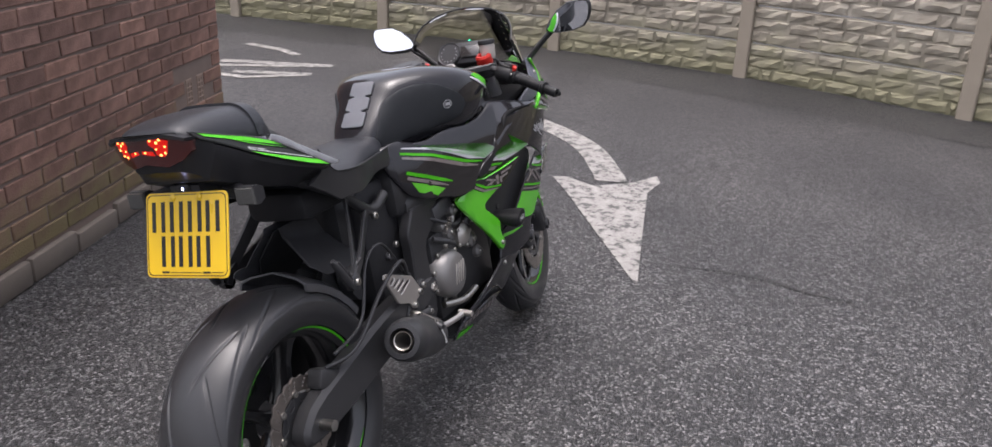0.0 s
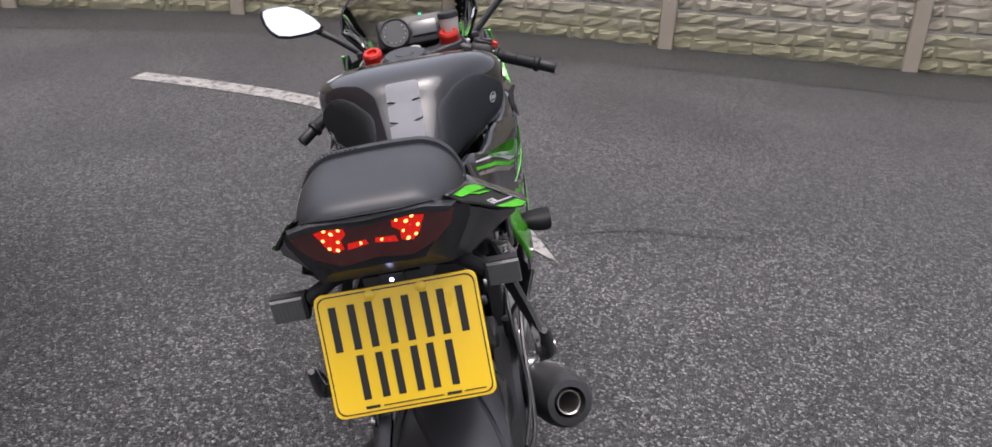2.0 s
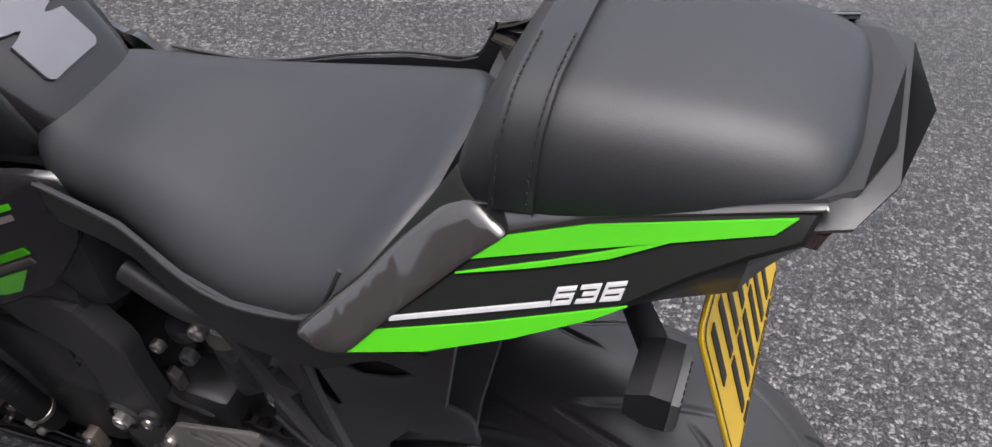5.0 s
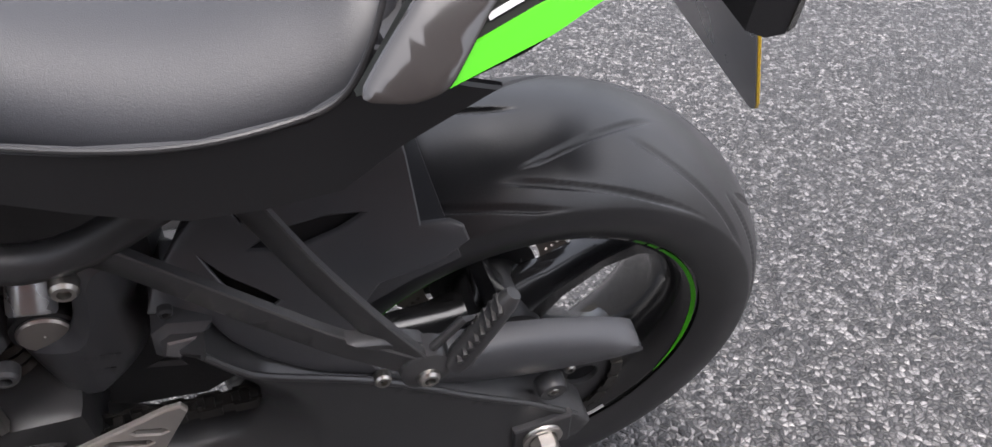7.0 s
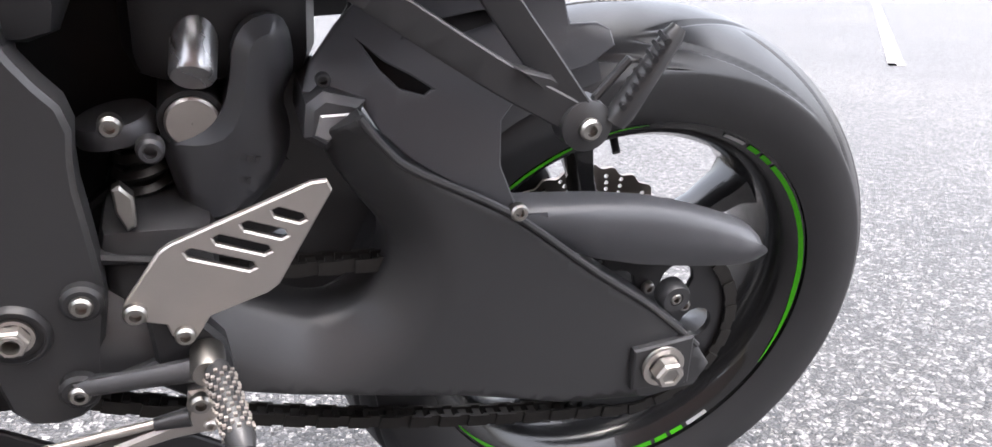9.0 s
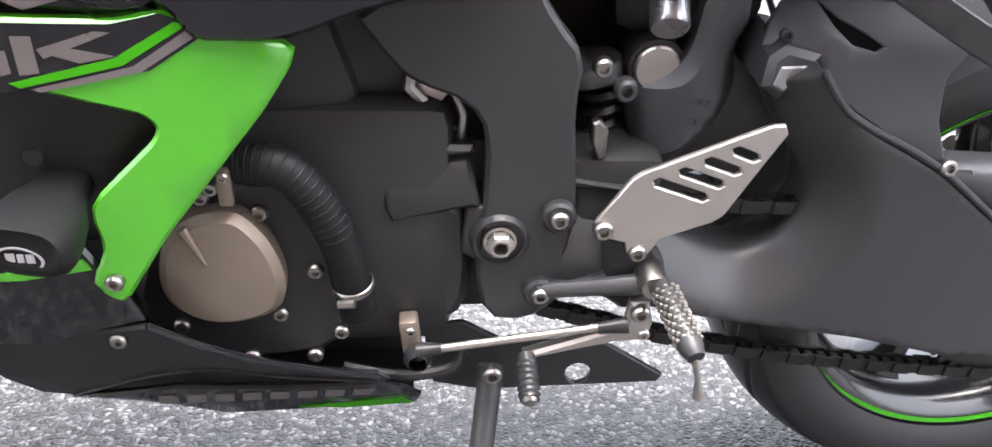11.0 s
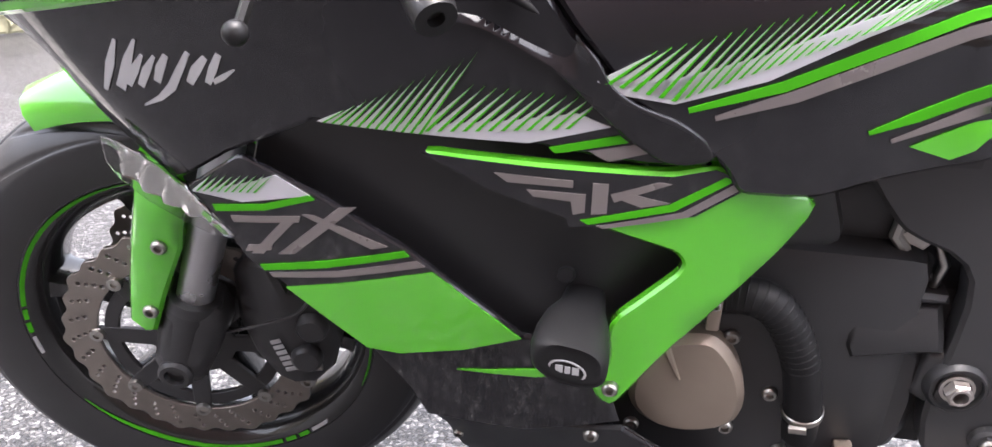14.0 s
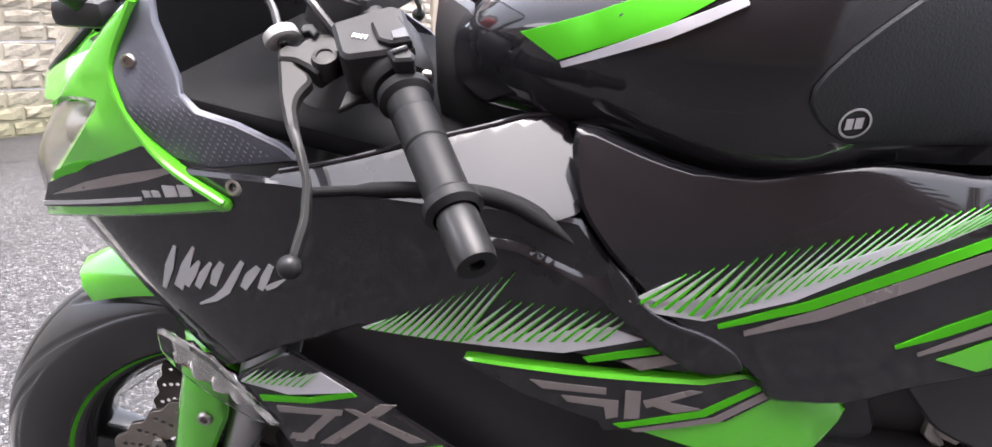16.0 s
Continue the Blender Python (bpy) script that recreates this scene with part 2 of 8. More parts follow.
def piece_material(name, stops, rough, scale, moss=None):
    """Bricks and stones that differ from piece to piece."""
    m, n, l, b = nodes_of(name)
    co, info = n.new("ShaderNodeTexCoord"), n.new("ShaderNodeObjectInfo")
    no, fi = n.new("ShaderNodeTexNoise"), n.new("ShaderNodeTexNoise")
    no.inputs["Scale"].default_value, no.inputs["Detail"].default_value = scale, 6.0
    fi.inputs["Scale"].default_value, fi.inputs["Detail"].default_value = scale * 9, 4.0
    l.new(co.outputs["Object"], no.inputs["Vector"])
    l.new(co.outputs["Object"], fi.inputs["Vector"])
    r = ramp(n, stops)
    l.new(info.outputs["Random"], r.inputs[0])
    dirt = ramp(n, ((0.3, (0.55, 0.53, 0.51)), (0.65, (1.1, 1.1, 1.1))))
    l.new(no.outputs["Fac"], dirt.inputs[0])
    mul = n.new("ShaderNodeMix")
    mul.data_type, mul.blend_type = "RGBA", "MULTIPLY"
    mul.inputs[0].default_value = 1.0
    l.new(r.outputs[0], mul.inputs[6])
    l.new(dirt.outputs[0], mul.inputs[7])
    out = mul.outputs[2]
    if moss:
        geo = n.new("ShaderNodeNewGeometry")
        xyz = n.new("ShaderNodeSeparateXYZ")
        l.new(geo.outputs["Position"], xyz.inputs[0])
        wob = n.new("ShaderNodeMath")
        wob.operation = "MULTIPLY_ADD"
        wob.inputs[1].default_value, wob.inputs[2].default_value = -0.75, 0.37
        l.new(no.outputs["Fac"], wob.inputs[0])
        sm = n.new("ShaderNodeMath")
        sm.operation = "ADD"
        l.new(xyz.outputs[2], sm.inputs[0])
        l.new(wob.outputs[0], sm.inputs[1])
        mr = ramp(n, ((0.1, (0.75, 0.75, 0.75)), (0.42, (0, 0, 0))))
        l.new(sm.outputs[0], mr.inputs[0])
        mo = n.new("ShaderNodeMix")
        mo.data_type = "RGBA"
        mo.inputs[7].default_value = (*moss, 1)
        l.new(mr.outputs[0], mo.inputs[0])
        l.new(out, mo.inputs[6])
        out = mo.outputs[2]
    l.new(out, b.inputs["Base Color"])
    b.inputs["Roughness"].default_value = rough
    bu = n.new("ShaderNodeBump")
    bu.inputs["Strength"].default_value, bu.inputs["Distance"].default_value = 0.6, 0.004
    l.new(fi.outputs["Fac"], bu.inputs["Height"])
    l.new(bu.outputs[0], b.inputs["Normal"])
    return m


BRICK = piece_material("red_brown_brick", ((0.0, (0.15, 0.085, 0.068)), (0.3, (0.2, 0.112, 0.086)), (0.6, (0.235, 0.13, 0.1)),
                                           (0.9, (0.235, 0.14, 0.115)), (1.0, (0.3, 0.16, 0.115))), 0.85, 14, (0.13, 0.115, 0.045))
STONE = piece_material("rock_faced_concrete", ((0.0, (0.31, 0.28, 0.22)), (0.5, (0.37, 0.335, 0.275)), (1.0, (0.43, 0.395, 0.335))), 0.9, 4,
                       (0.19, 0.18, 0.095))


# ---------------- mesh helpers ----------------
def part(name, bm, material, parent, label="", smooth=38, fix=None):
    """One mesh object from a bmesh, under a thing or a part."""
    if fix is not None:
        bmesh.ops.transform(bm, matrix=fix, verts=bm.verts)
    bmesh.ops.recalc_face_normals(bm, faces=bm.faces)
    me = bpy.data.meshes.new(name)
    bm.to_mesh(me)
    bm.free()
    me.materials.append(material)
    me.polygons.foreach_set("use_smooth", [True] * len(me.polygons))
    me.set_sharp_from_angle(angle=radians(smooth))
    ob = new(name, me)
    ob.parent = parent
    return tagged(ob, label) if label else ob


def chaikin(pts, n, closed=True):
    for _ in range(n):
        out = [] if closed else [pts[0]]
        for i, p in enumerate(pts if closed else pts[:-1]):
            q = pts[(i + 1) % len(pts)]
            out += [(p[0] * 0.75 + q[0] * 0.25, p[1] * 0.75 + q[1] * 0.25), (p[0] * 0.25 + q[0] * 0.75, p[1] * 0.25 + q[1] * 0.75)]
        pts = out if closed else out + [pts[-1]]
    return pts


def rounded(pts, r):
    """An outline with its corners eased by a short radius."""
    out = []
    for i, p in enumerate(pts):
        a, b = Vector(pts[i - 1]) - Vector(p), Vector(pts[(i + 1) % len(pts)]) - Vector(p)
        k = min(r, 0.4 * a.length, 0.4 * b.length)
        s, e = Vector(p) + a.normalized() * k, Vector(p) + b.normalized() * k
        out += [tuple(s), tuple((s + e) * 0.25 + Vector(p) * 0.5), tuple(e)]
    return out


def area(pts):
    return 0.5 * sum(a[0] * b[1] - b[0] * a[1] for a, b in zip(pts, pts[1:] + pts[:1]))


def densify(pts, step):
    out = []
    for a, b in zip(pts, pts[1:] + pts[:1]):
        k = max(1, int(math.hypot(b[0] - a[0], b[1] - a[1]) / step))
        out += [(a[0] + (b[0] - a[0]) * i / k, a[1] + (b[1] - a[1]) * i / k) for i in range(k)]
    return out


def inset(pts, d):
    """Moves the points of a counter-clockwise loop inwards by d."""
    out = []
    for i, p in enumerate(pts):
        a, b = pts[i - 1], pts[(i + 1) % len(pts)]
        e1, e2 = Vector((p[0] - a[0], p[1] - a[1])), Vector((b[0] - p[0], b[1] - p[1]))
        if e1.length < 1e-9 or e2.length < 1e-9:
            out.append(p)
            continue
        e1.normalize(), e2.normalize()
        n = Vector((-e1.y - e2.y, e1.x + e2.x))
        if n.length < 1e-6:
            n = Vector((-e1.y, e1.x))
        n.normalize()
        k = d / max(0.45, n.dot(Vector((-e1.y, e1.x))))
        out.append((p[0] + n.x * k, p[1] + n.y * k))
    return out


def inside(p, loop):
    hit, (x, y) = False, p
    for (x1, y1), (x2, y2) in zip(loop, loop[1:] + loop[:1]):
        if (y1 > y) != (y2 > y) and x < (x2 - x1) * (y - y1) / (y2 - y1) + x1:
            hit = not hit
    return hit


def fill(loops, step):
    """Triangles of the area in loops[0] outside the other loops, with inner points on a grid."""
    co, ed = [], []
    for lo in loops:
        s = len(co)
        co += [Vector(p) for p in lo]
        ed += [(s + i, s + (i + 1) % len(lo)) for i in range(len(lo))]
    if step:
        xs, ys = [p[0] for p in loops[0]], [p[1] for p in loops[0]]
        nx, ny = int((max(xs) - min(xs)) / step), int((max(ys) - min(ys)) / step)
        for i in range(1, nx + 1):
            for j in range(1, ny + 1):
                p = (min(xs) + i * step, min(ys) + (j + 0.5 * (i % 2)) * step)
                if inside(p, loops[0]) and not any(inside(p, h) for h in loops[1:]):
                    co.append(Vector(p))
    from mathutils.geometry import delaunay_2d_cdt
    v, _, f, *_ = delaunay_2d_cdt(co, ed, [], 0, 1e-7)
    keep = []
    for t in f:
        c = sum((v[i] for i in t), Vector((0, 0))) / len(t)
        if inside(c, loops[0]) and not any(inside(c, h) for h in loops[1:]):
            keep.append(t)
    return v, keep


def slab(outline, yf, t=0.006, bevel=0.002, holes=(), side=1, step=0.035, soft=0, bm=None):
    """A panel cut to an outline in the side view (x, z), bent to the surface y = yf(x, z), with thickness t and eased edges."""
    bm = bm or bmesh.new()
    f = yf if callable(yf) else (lambda x, z: yf)
    loops = []
    for lo in (outline, *holes):
        lo = densify(chaikin(list(lo), soft), step)
        if (area(lo) < 0) == (not loops):
            lo = lo[::-1]
        loops.append(lo)
    ins = [inset(lo, bevel) for lo in loops] if bevel else loops
    v, tri = fill(ins, step)
    top = [bm.verts.new((p[0], side * f(p[0], p[1]), p[1])) for p in v]
    for q in tri:
        bm.faces.new([top[i] for i in q])
    if t:
        v, tri = fill(loops, step)
        low = [bm.verts.new((p[0], side * (f(p[0], p[1]) - t), p[1])) for p in v]
        for q in tri:
            bm.faces.new([low[i] for i in q])
        for a, b in zip(ins, loops):
            rows = [[bm.verts.new((p[0], side * (f(p[0], p[1]) - d), p[1])) for p in lo] for lo, d in ((a, 0), (b, bevel), (b, t))]
            for r, s in zip(rows, rows[1:]):
                for i in range(len(r)):
                    j = (i + 1) % len(r)
                    bm.faces.new((r[i], r[j], s[j], s[i]))
    bmesh.ops.remove_doubles(bm, verts=bm.verts, dist=2e-5)
    return bm


def decal(outlines, yf, lift=0.0012, side=1, step=0.03, soft=0):
    """Thin printed film on a surface."""
    bm = bmesh.new()
    f = yf if callable(yf) else (lambda x, z: yf)
    for o in outlines:
        slab(o, lambda x, z: f(x, z) + lift, lift * 0.8, 0, (), side, step, soft, bm)
    return bm


def tube(path, r, seg=12, bm=None, caps=True, flat=1.0, up=(0, 0, 1)):
    """A round or flattened bar along a path; r: one radius or one a point."""
    bm = bm or bmesh.new()
    path = [Vector(p) for p in path]
    rs = r if isinstance(r, (list, tuple)) else [r] * len(path)
    rings, ref = [], Vector(up)
    for i, p in enumerate(path):
        d = (path[min(i + 1, len(path) - 1)] - path[max(i - 1, 0)]).normalized()
        if abs(d.dot(ref)) > 0.95:
            ref = Vector((1, 0, 0)) if abs(d.x) < 0.9 else Vector((0, 1, 0))
        a = d.cross(ref).normalized()
        b = a.cross(d)
        ref = b
        rings.append([bm.verts.new(p + (a * math.cos(k * 2 * math.pi / seg) * flat + b * math.sin(k * 2 * math.pi / seg)) * rs[i]) for k in range(seg)])
    for s, t in zip(rings, rings[1:]):
        for k in range(seg):
            bm.faces.new((s[k], s[(k + 1) % seg], t[(k + 1) % seg], t[k]))
    if caps:
        bm.faces.new(rings[0][::-1])
        bm.faces.new(rings[-1])
    return bm


def curve(pts, n=6):
    """A smooth run of points through the given ones."""
    p = [Vector(q) for q in pts]
    out = []
    for i in range(len(p) - 1):
        a, b, c, d = p[max(i - 1, 0)], p[i], p[i + 1], p[min(i + 2, len(p) - 1)]
        for k in range(n):
            t = k / n
            out.append(0.5 * (2 * b + (c - a) * t + (2 * a - 5 * b + 4 * c - d) * t * t + (3 * b - a - 3 * c + d) * t ** 3))
    return out + [p[-1]]


def lathe(profile, origin, axis, seg=32, bm=None, start=0.0, sweep=2 * math.pi):
    """Revolves (radius, height) rows about an axis."""
    bm = bm or bmesh.new()
    q = Vector(axis).to_track_quat("Z", "Y").to_matrix()
    o, whole = Vector(origin), sweep > 6.28
    rings = []
    for r, h in profile:
        if r < 1e-6:
            rings.append([bm.verts.new(o + q @ Vector((0, 0, h)))])
        else:
            rings.append([bm.verts.new(o + q @ Vector((r * math.cos(start + sweep * k / seg), r * math.sin(start + sweep * k / seg), h)))
                          for k in range(seg if whole else seg + 1)])
    for a, b in zip(rings, rings[1:]):
        for k in range(seg):
            j = (k + 1) % seg if whole else k + 1
            if len(a) == 1 and len(b) == 1:
                continue
            if len(a) == 1:
                bm.faces.new((a[0], b[k], b[j]))
            elif len(b) == 1:
                bm.faces.new((a[k], b[0], a[j]))
            else:
                bm.faces.new((a[k], b[k], b[j], a[j]))
    return bm


def loft(rings, closed=True, caps=True, bm=None):
    bm = bm or bmesh.new()
    rows = [[bm.verts.new(p) for p in r] for r in rings]
    n = len(rows[0])
    for a, b in zip(rows, rows[1:]):
        for k in range(n if closed else n - 1):
            bm.faces.new((a[k], a[(k + 1) % n], b[(k + 1) % n], b[k]))
    if caps and closed:
        bm.faces.new(rows[0][::-1])
        bm.faces.new(rows[-1])
    return bm


def box(c, size, m=None, bevel=0.004, bm=None, seg=2):
    bm = bm or bmesh.new()
    got = bmesh.ops.create_cube(bm, size=1.0, matrix=Matrix.Translation(c) @ (m or Matrix()) @ Matrix.Diagonal((*size, 1)))
    if bevel:
        vs = set(got["verts"])
        bmesh.ops.bevel(bm, geom=[e for e in bm.edges if e.verts[0] in vs and e.verts[1] in vs], offset=bevel, segments=seg, affect="EDGES", profile=0.5)
    return bm


def bolt(pos, axis, r, parent, material=None, fix=None, name="bolt"):
    """A button-head socket screw."""
    h = r * 0.6
    bm = lathe(((0, h * 0.1), (r * 0.42, h * 0.1), (r * 0.48, h), (r * 0.75, h), (r * 0.96, h * 0.55), (r, 0), (r, -h)), pos, axis, 16)
    return part(name, bm, material or STEEL, parent, "", 30, fix)


def nut(pos, axis, r, h, parent, material=None, name="nut"):
    bm = lathe(((r * 1.45, 0), (r * 1.45, 0.003), (r * 1.1, 0.003)), pos, axis, 24)
    lathe(((r, 0.003), (r, h * 0.85), (r * 0.88, h), (r * 0.6, h), (r * 0.55, h * 0.6), (0, h * 0.6)), pos, axis, 6, bm)
    return part(name, bm, material or STEEL, parent, "", 25)


def bars(boxes, origin, ux, uz, n, depth=0.0008, bm=None):
    """Flat bars (x0, z0, x1, z1) laid on a plane."""
    bm = bm or bmesh.new()
    o, ux, uz, n = Vector(origin), Vector(ux), Vector(uz), Vector(n)
    for x0, z0, x1, z1 in boxes:
        v = [bm.verts.new(o + ux * x + uz * z + n * d) for d in (0, depth) for x, z in ((x0, z0), (x1, z0), (x1, z1), (x0, z1))]
        for f in ((4, 5, 6, 7), (0, 1, 5, 4), (1, 2, 6, 5), (2, 3, 7, 6), (3, 0, 4, 7)):
            bm.faces.new([v[i] for i in f])
    return bm
# ---------------- ground and road marks ----------------
bm = bmesh.new()
bmesh.ops.create_grid(bm, x_segments=40, y_segments=40, size=300)
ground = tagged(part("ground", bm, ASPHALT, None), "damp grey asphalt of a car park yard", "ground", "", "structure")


def flat_shape(name, outline, material, z, label, category, soft=0):
    v, tri = fill([densify(chaikin(list(outline), soft), 0.25)], 0)
    bm = bmesh.new()
    vs = [bm.verts.new((p[0], p[1], z)) for p in v]
    for t in tri:
        bm.faces.new([vs[i] for i in t])
    return tagged(part(name, bm, material, None), label, category, "", "structure")


def ribbon(points, width):
    """Outline of a band along a bent line; width: at each point."""
    left, right = [], []
    for i, p in enumerate(points):
        a, b = points[max(i - 1, 0)], points[min(i + 1, len(points) - 1)]
        d = Vector((b[0] - a[0], b[1] - a[1])).normalized()
        w = width[i] if isinstance(width, (list, tuple)) else width
        left.append((p[0] - d.y * w / 2, p[1] + d.x * w / 2))
        right.append((p[0] + d.y * w / 2, p[1] - d.x * w / 2))
    return left + right[::-1]


STEM = [(p.x, p.y) for p in curve([(4.33, 2.0, 0), (4.12, 1.4, 0), (3.88, 0.9, 0), (3.55, 0.5, 0), (3.1, 0.22, 0), (2.98, 0.17, 0)])]
flat_shape("road_arrow_stem", ribbon(STEM, 0.17), ROAD_PAINT, 0.004, "curved stem of a worn white painted arrow on asphalt", "road marking")
flat_shape("road_arrow_head", [(1.76, -0.33), (2.35, 0.08), (2.66, 0.29), (2.9, 0.47), (2.93, 0.4), (2.86, 0.22), (3.02, 0.05), (3.2, -0.03), (3.1, -0.08), (2.9, -0.06), (2.3, -0.2)],
           ROAD_PAINT, 0.0045, "worn white painted arrow head on asphalt", "road marking")
for k, (a, b, w) in enumerate((((4.66, 3.1), (4.33, 3.98), 0.11), ((4.6, 3.16), (4.12, 3.98), 0.08), ((4.3, 3.05), (4.05, 3.62), 0.09),
                               ((4.28, 3.05), (3.92, 3.42), 0.08), ((3.93, 3.4), (3.9, 3.95), 0.09), ((5.0, 3.9), (4.86, 3.6), 0.09), ((5.05, 4.3), (5.0, 3.9), 0.09))):
    flat_shape("road_letter_bar", ribbon([a, b], w), ROAD_PAINT, 0.004 + 0.0004 * k, "worn white painted letter stroke on asphalt", "road marking")
flat_shape("bay_line", ribbon([(-3.79, -3.62), (-12.0, -13.4)], 0.1), ROAD_PAINT, 0.004, "white painted parking bay line on asphalt", "road marking")
flat_shape("bay_end_line", ribbon([(-22, -11.6), (4, -14.6)], 0.12), ROAD_PAINT, 0.005, "white painted line across the bay ends", "road marking")
flat_shape("tar_seam", ribbon([(2.03, -0.38), (2.09, -0.6), (2.1, -0.78), (2.05, -0.95), (2.04, -1.12)], [0.01, 0.02, 0.035, 0.03, 0.012]), DARK_ASPHALT, 0.003,
           "thin dark tar seam in the asphalt", "tar seam")

# ---------------- concrete fence ----------------
POSTS = [(6.1, 9.1), (6.2, 7.27), (6.3, 5.45), (6.4, 3.66), (6.5, 1.84), (6.27, 0.05), (5.72, -1.66), (5.2, -3.41), (4.72, -5.17), (4.25, -6.94), (3.8, -8.7), (3.35, -10.5)]
fence = tagged(new("fence"), "weathered concrete post and panel fence with mossy base", "fence", "", "structure")
# darker band of asphalt that follows the fence line
flat_shape("asphalt_edge_strip", ribbon([(x - 0.42, y) for x, y in POSTS], [0.75 + 0.12 * math.sin(3 * i) for i in range(len(POSTS))]), DARK_ASPHALT, 0.003,
           "darker asphalt strip along the fence foot", "road edge")


def post_mesh():
    bm = box((0, 0, 0.98), (0.1, 0.115, 2.06), bevel=0.012)
    me = bpy.data.meshes.new("fence_post")
    bm.to_mesh(me)
    bm.free()
    me.materials.append(CONCRETE)
    return me


def rock_panel_mesh(seed, length=1.72, height=0.3):
    """One concrete panel cast as three courses of rock-faced stones."""
    rnd = random.Random(seed)
    bm = bmesh.new()
    box((0, 0.012, 0), (length, 0.03, height - 0.006), bevel=0.003, bm=bm)
    z = -height / 2 + 0.006
    for h in (0.098, 0.094, 0.094):
        x = -length / 2 + 0.005
        while x < length / 2 - 0.03:
            w = min(rnd.uniform(0.1, 0.34), length / 2 - 0.004 - x)
            if length / 2 - x - w < 0.06:
                w = length / 2 - 0.004 - x
            d = -rnd.uniform(0.009, 0.02)
            n = max(2, int(w / 0.07))
            rows = []
            for zz, dd, ins in ((z + 0.004, 0, 0), (z + 0.016, d * 0.75, 0.012), (z + h * 0.55, d, 0.014), (z + h - 0.014, d * 0.7, 0.012), (z + h - 0.004, 0, 0)):
                rows.append([bm.verts.new((x + 0.004 + ins + (w - 0.008 - 2 * ins) * i / n, (dd + rnd.uniform(-0.008, 0.008)) if dd else 0.0,
                                           zz + (rnd.uniform(-0.007, 0.007) if dd else 0))) for i in range(n + 1)])
            for a, b in zip(rows, rows[1:]):
                for i in range(n):
                    bm.faces.new((a[i], a[i + 1], b[i + 1], b[i]))
            x += w
        z += h
    bmesh.ops.recalc_face_normals(bm, faces=bm.faces)
    me = bpy.data.meshes.new("fence_panel")
    bm.to_mesh(me)
    bm.free()
    me.materials.append(STONE)
    return me


POST_MESH = post_mesh()
PANEL_MESHES = [rock_panel_mesh(s) for s in range(7)]
for i, (x, y) in enumerate(POSTS):
    a, b = POSTS[max(i - 1, 0)], POSTS[min(i + 1, len(POSTS) - 1)]
    ob = new("fence_post", POST_MESH)
    ob.parent = fence
    ob.matrix_basis = Matrix.Translation((x, y, 0)) @ Matrix.Rotation(math.atan2(b[1] - a[1], b[0] - a[0]) - math.pi / 2, 4, "Z")
rnd = random.Random(5)
for a, b in zip(POSTS, POSTS[1:]):
    ang, mid = math.atan2(b[1] - a[1], b[0] - a[0]), ((a[0] + b[0]) / 2, (a[1] + b[1]) / 2)
    span = math.hypot(b[0] - a[0], b[1] - a[1])
    for k in range(6):
        ob = new("fence_panel", rnd.choice(PANEL_MESHES))
        ob.parent = fence
        ob.matrix_basis = (Matrix.Translation((mid[0], mid[1], 0.152 + 0.304 * k)) @ Matrix.Rotation(ang, 4, "Z")
                           @ Matrix.Diagonal(((span - 0.09) / 1.72, 1, 1, 1)))

# ---------------- brick building corner ----------------
CORNER, WDIR = Vector((2.42, 2.31, 0)), Vector((-0.953, -0.303, 0)).normalized()
WNRM = Vector((0.303, -0.953, 0)).normalized()
WM = Matrix.Translation(CORNER) @ Matrix(((WDIR.x, WNRM.x, 0, 0), (WDIR.y, WNRM.y, 0, 0), (0, 0, 1, 0), (0, 0, 0, 1)))
# unseen height, far end and depth, chosen for the sky light they block
WALL_L, WALL_H, UNSEEN_D = 2.85, 2.4, 1.6
wall = tagged(part("wall_brick", box((WALL_L / 2, -0.145, WALL_H / 2), (WALL_L, 0.3, WALL_H), bevel=0), MORTAR, None), "red-brown brick wall of a building corner", "wall", "", "structure")
wall.matrix_basis = WM
ret = tagged(part("wall_return", box((0.16, -UNSEEN_D / 2 - 0.157, WALL_H / 2), (0.3, UNSEEN_D - 0.314, WALL_H), bevel=0), MORTAR, None), "unseen brick return wall of the building corner", "wall", "", "structure")
ret.matrix_basis = WM
rear = tagged(part("wall_rear", box((WALL_L - 0.16, -UNSEEN_D / 2 - 0.157, WALL_H / 2), (0.3, UNSEEN_D - 0.314, WALL_H), bevel=0), MORTAR, None), "added unseen brick end wall", "wall", "", "structure")
rear.matrix_basis = WM
roof = tagged(part("building_roof", box((WALL_L / 2, -UNSEEN_D / 2, WALL_H + 0.042), (WALL_L + 0.06, UNSEEN_D + 0.06, 0.08), bevel=0.02), CONCRETE, None), "added flat roof over the unseen wall top", "roof", "", "structure")
roof.matrix_basis = WM

# ---------------- motorcycle: surfaces in its own frame (x ahead, y left, z up) ----------------
LEAN = Matrix.Rotation(radians(-12.5), 4, "X")
bike = tagged(new("motorcycle"), "black and lime green sports motorcycle leaning on its side stand", "motorcycle")
bike.matrix_basis = LEAN
AX = Vector((1.145, 0, 0.937))
STEER = Matrix.Translation(AX) @ Matrix.Rotation(radians(10), 4, Vector((-0.36, 0, 0.933))) @ Matrix.Translation(-AX)


def FAIR(x, z):
    dx, dz = x - 1.0, z - 0.6
    return 0.2272 + 0.1005 * dx + 0.0219 * dz - 0.5236 * dx * dx + 0.1254 * dx * dz + 0.035 * dz * dz


def TAIL(x, z):
    fold = 0.93 - 0.38 * x
    soft = math.hypot(z - fold, 0.006)
    return 1.292 - 0.26 * x - 1.19 * (z + fold + soft) / 2 + 0.56 * (fold - z + soft) / 2


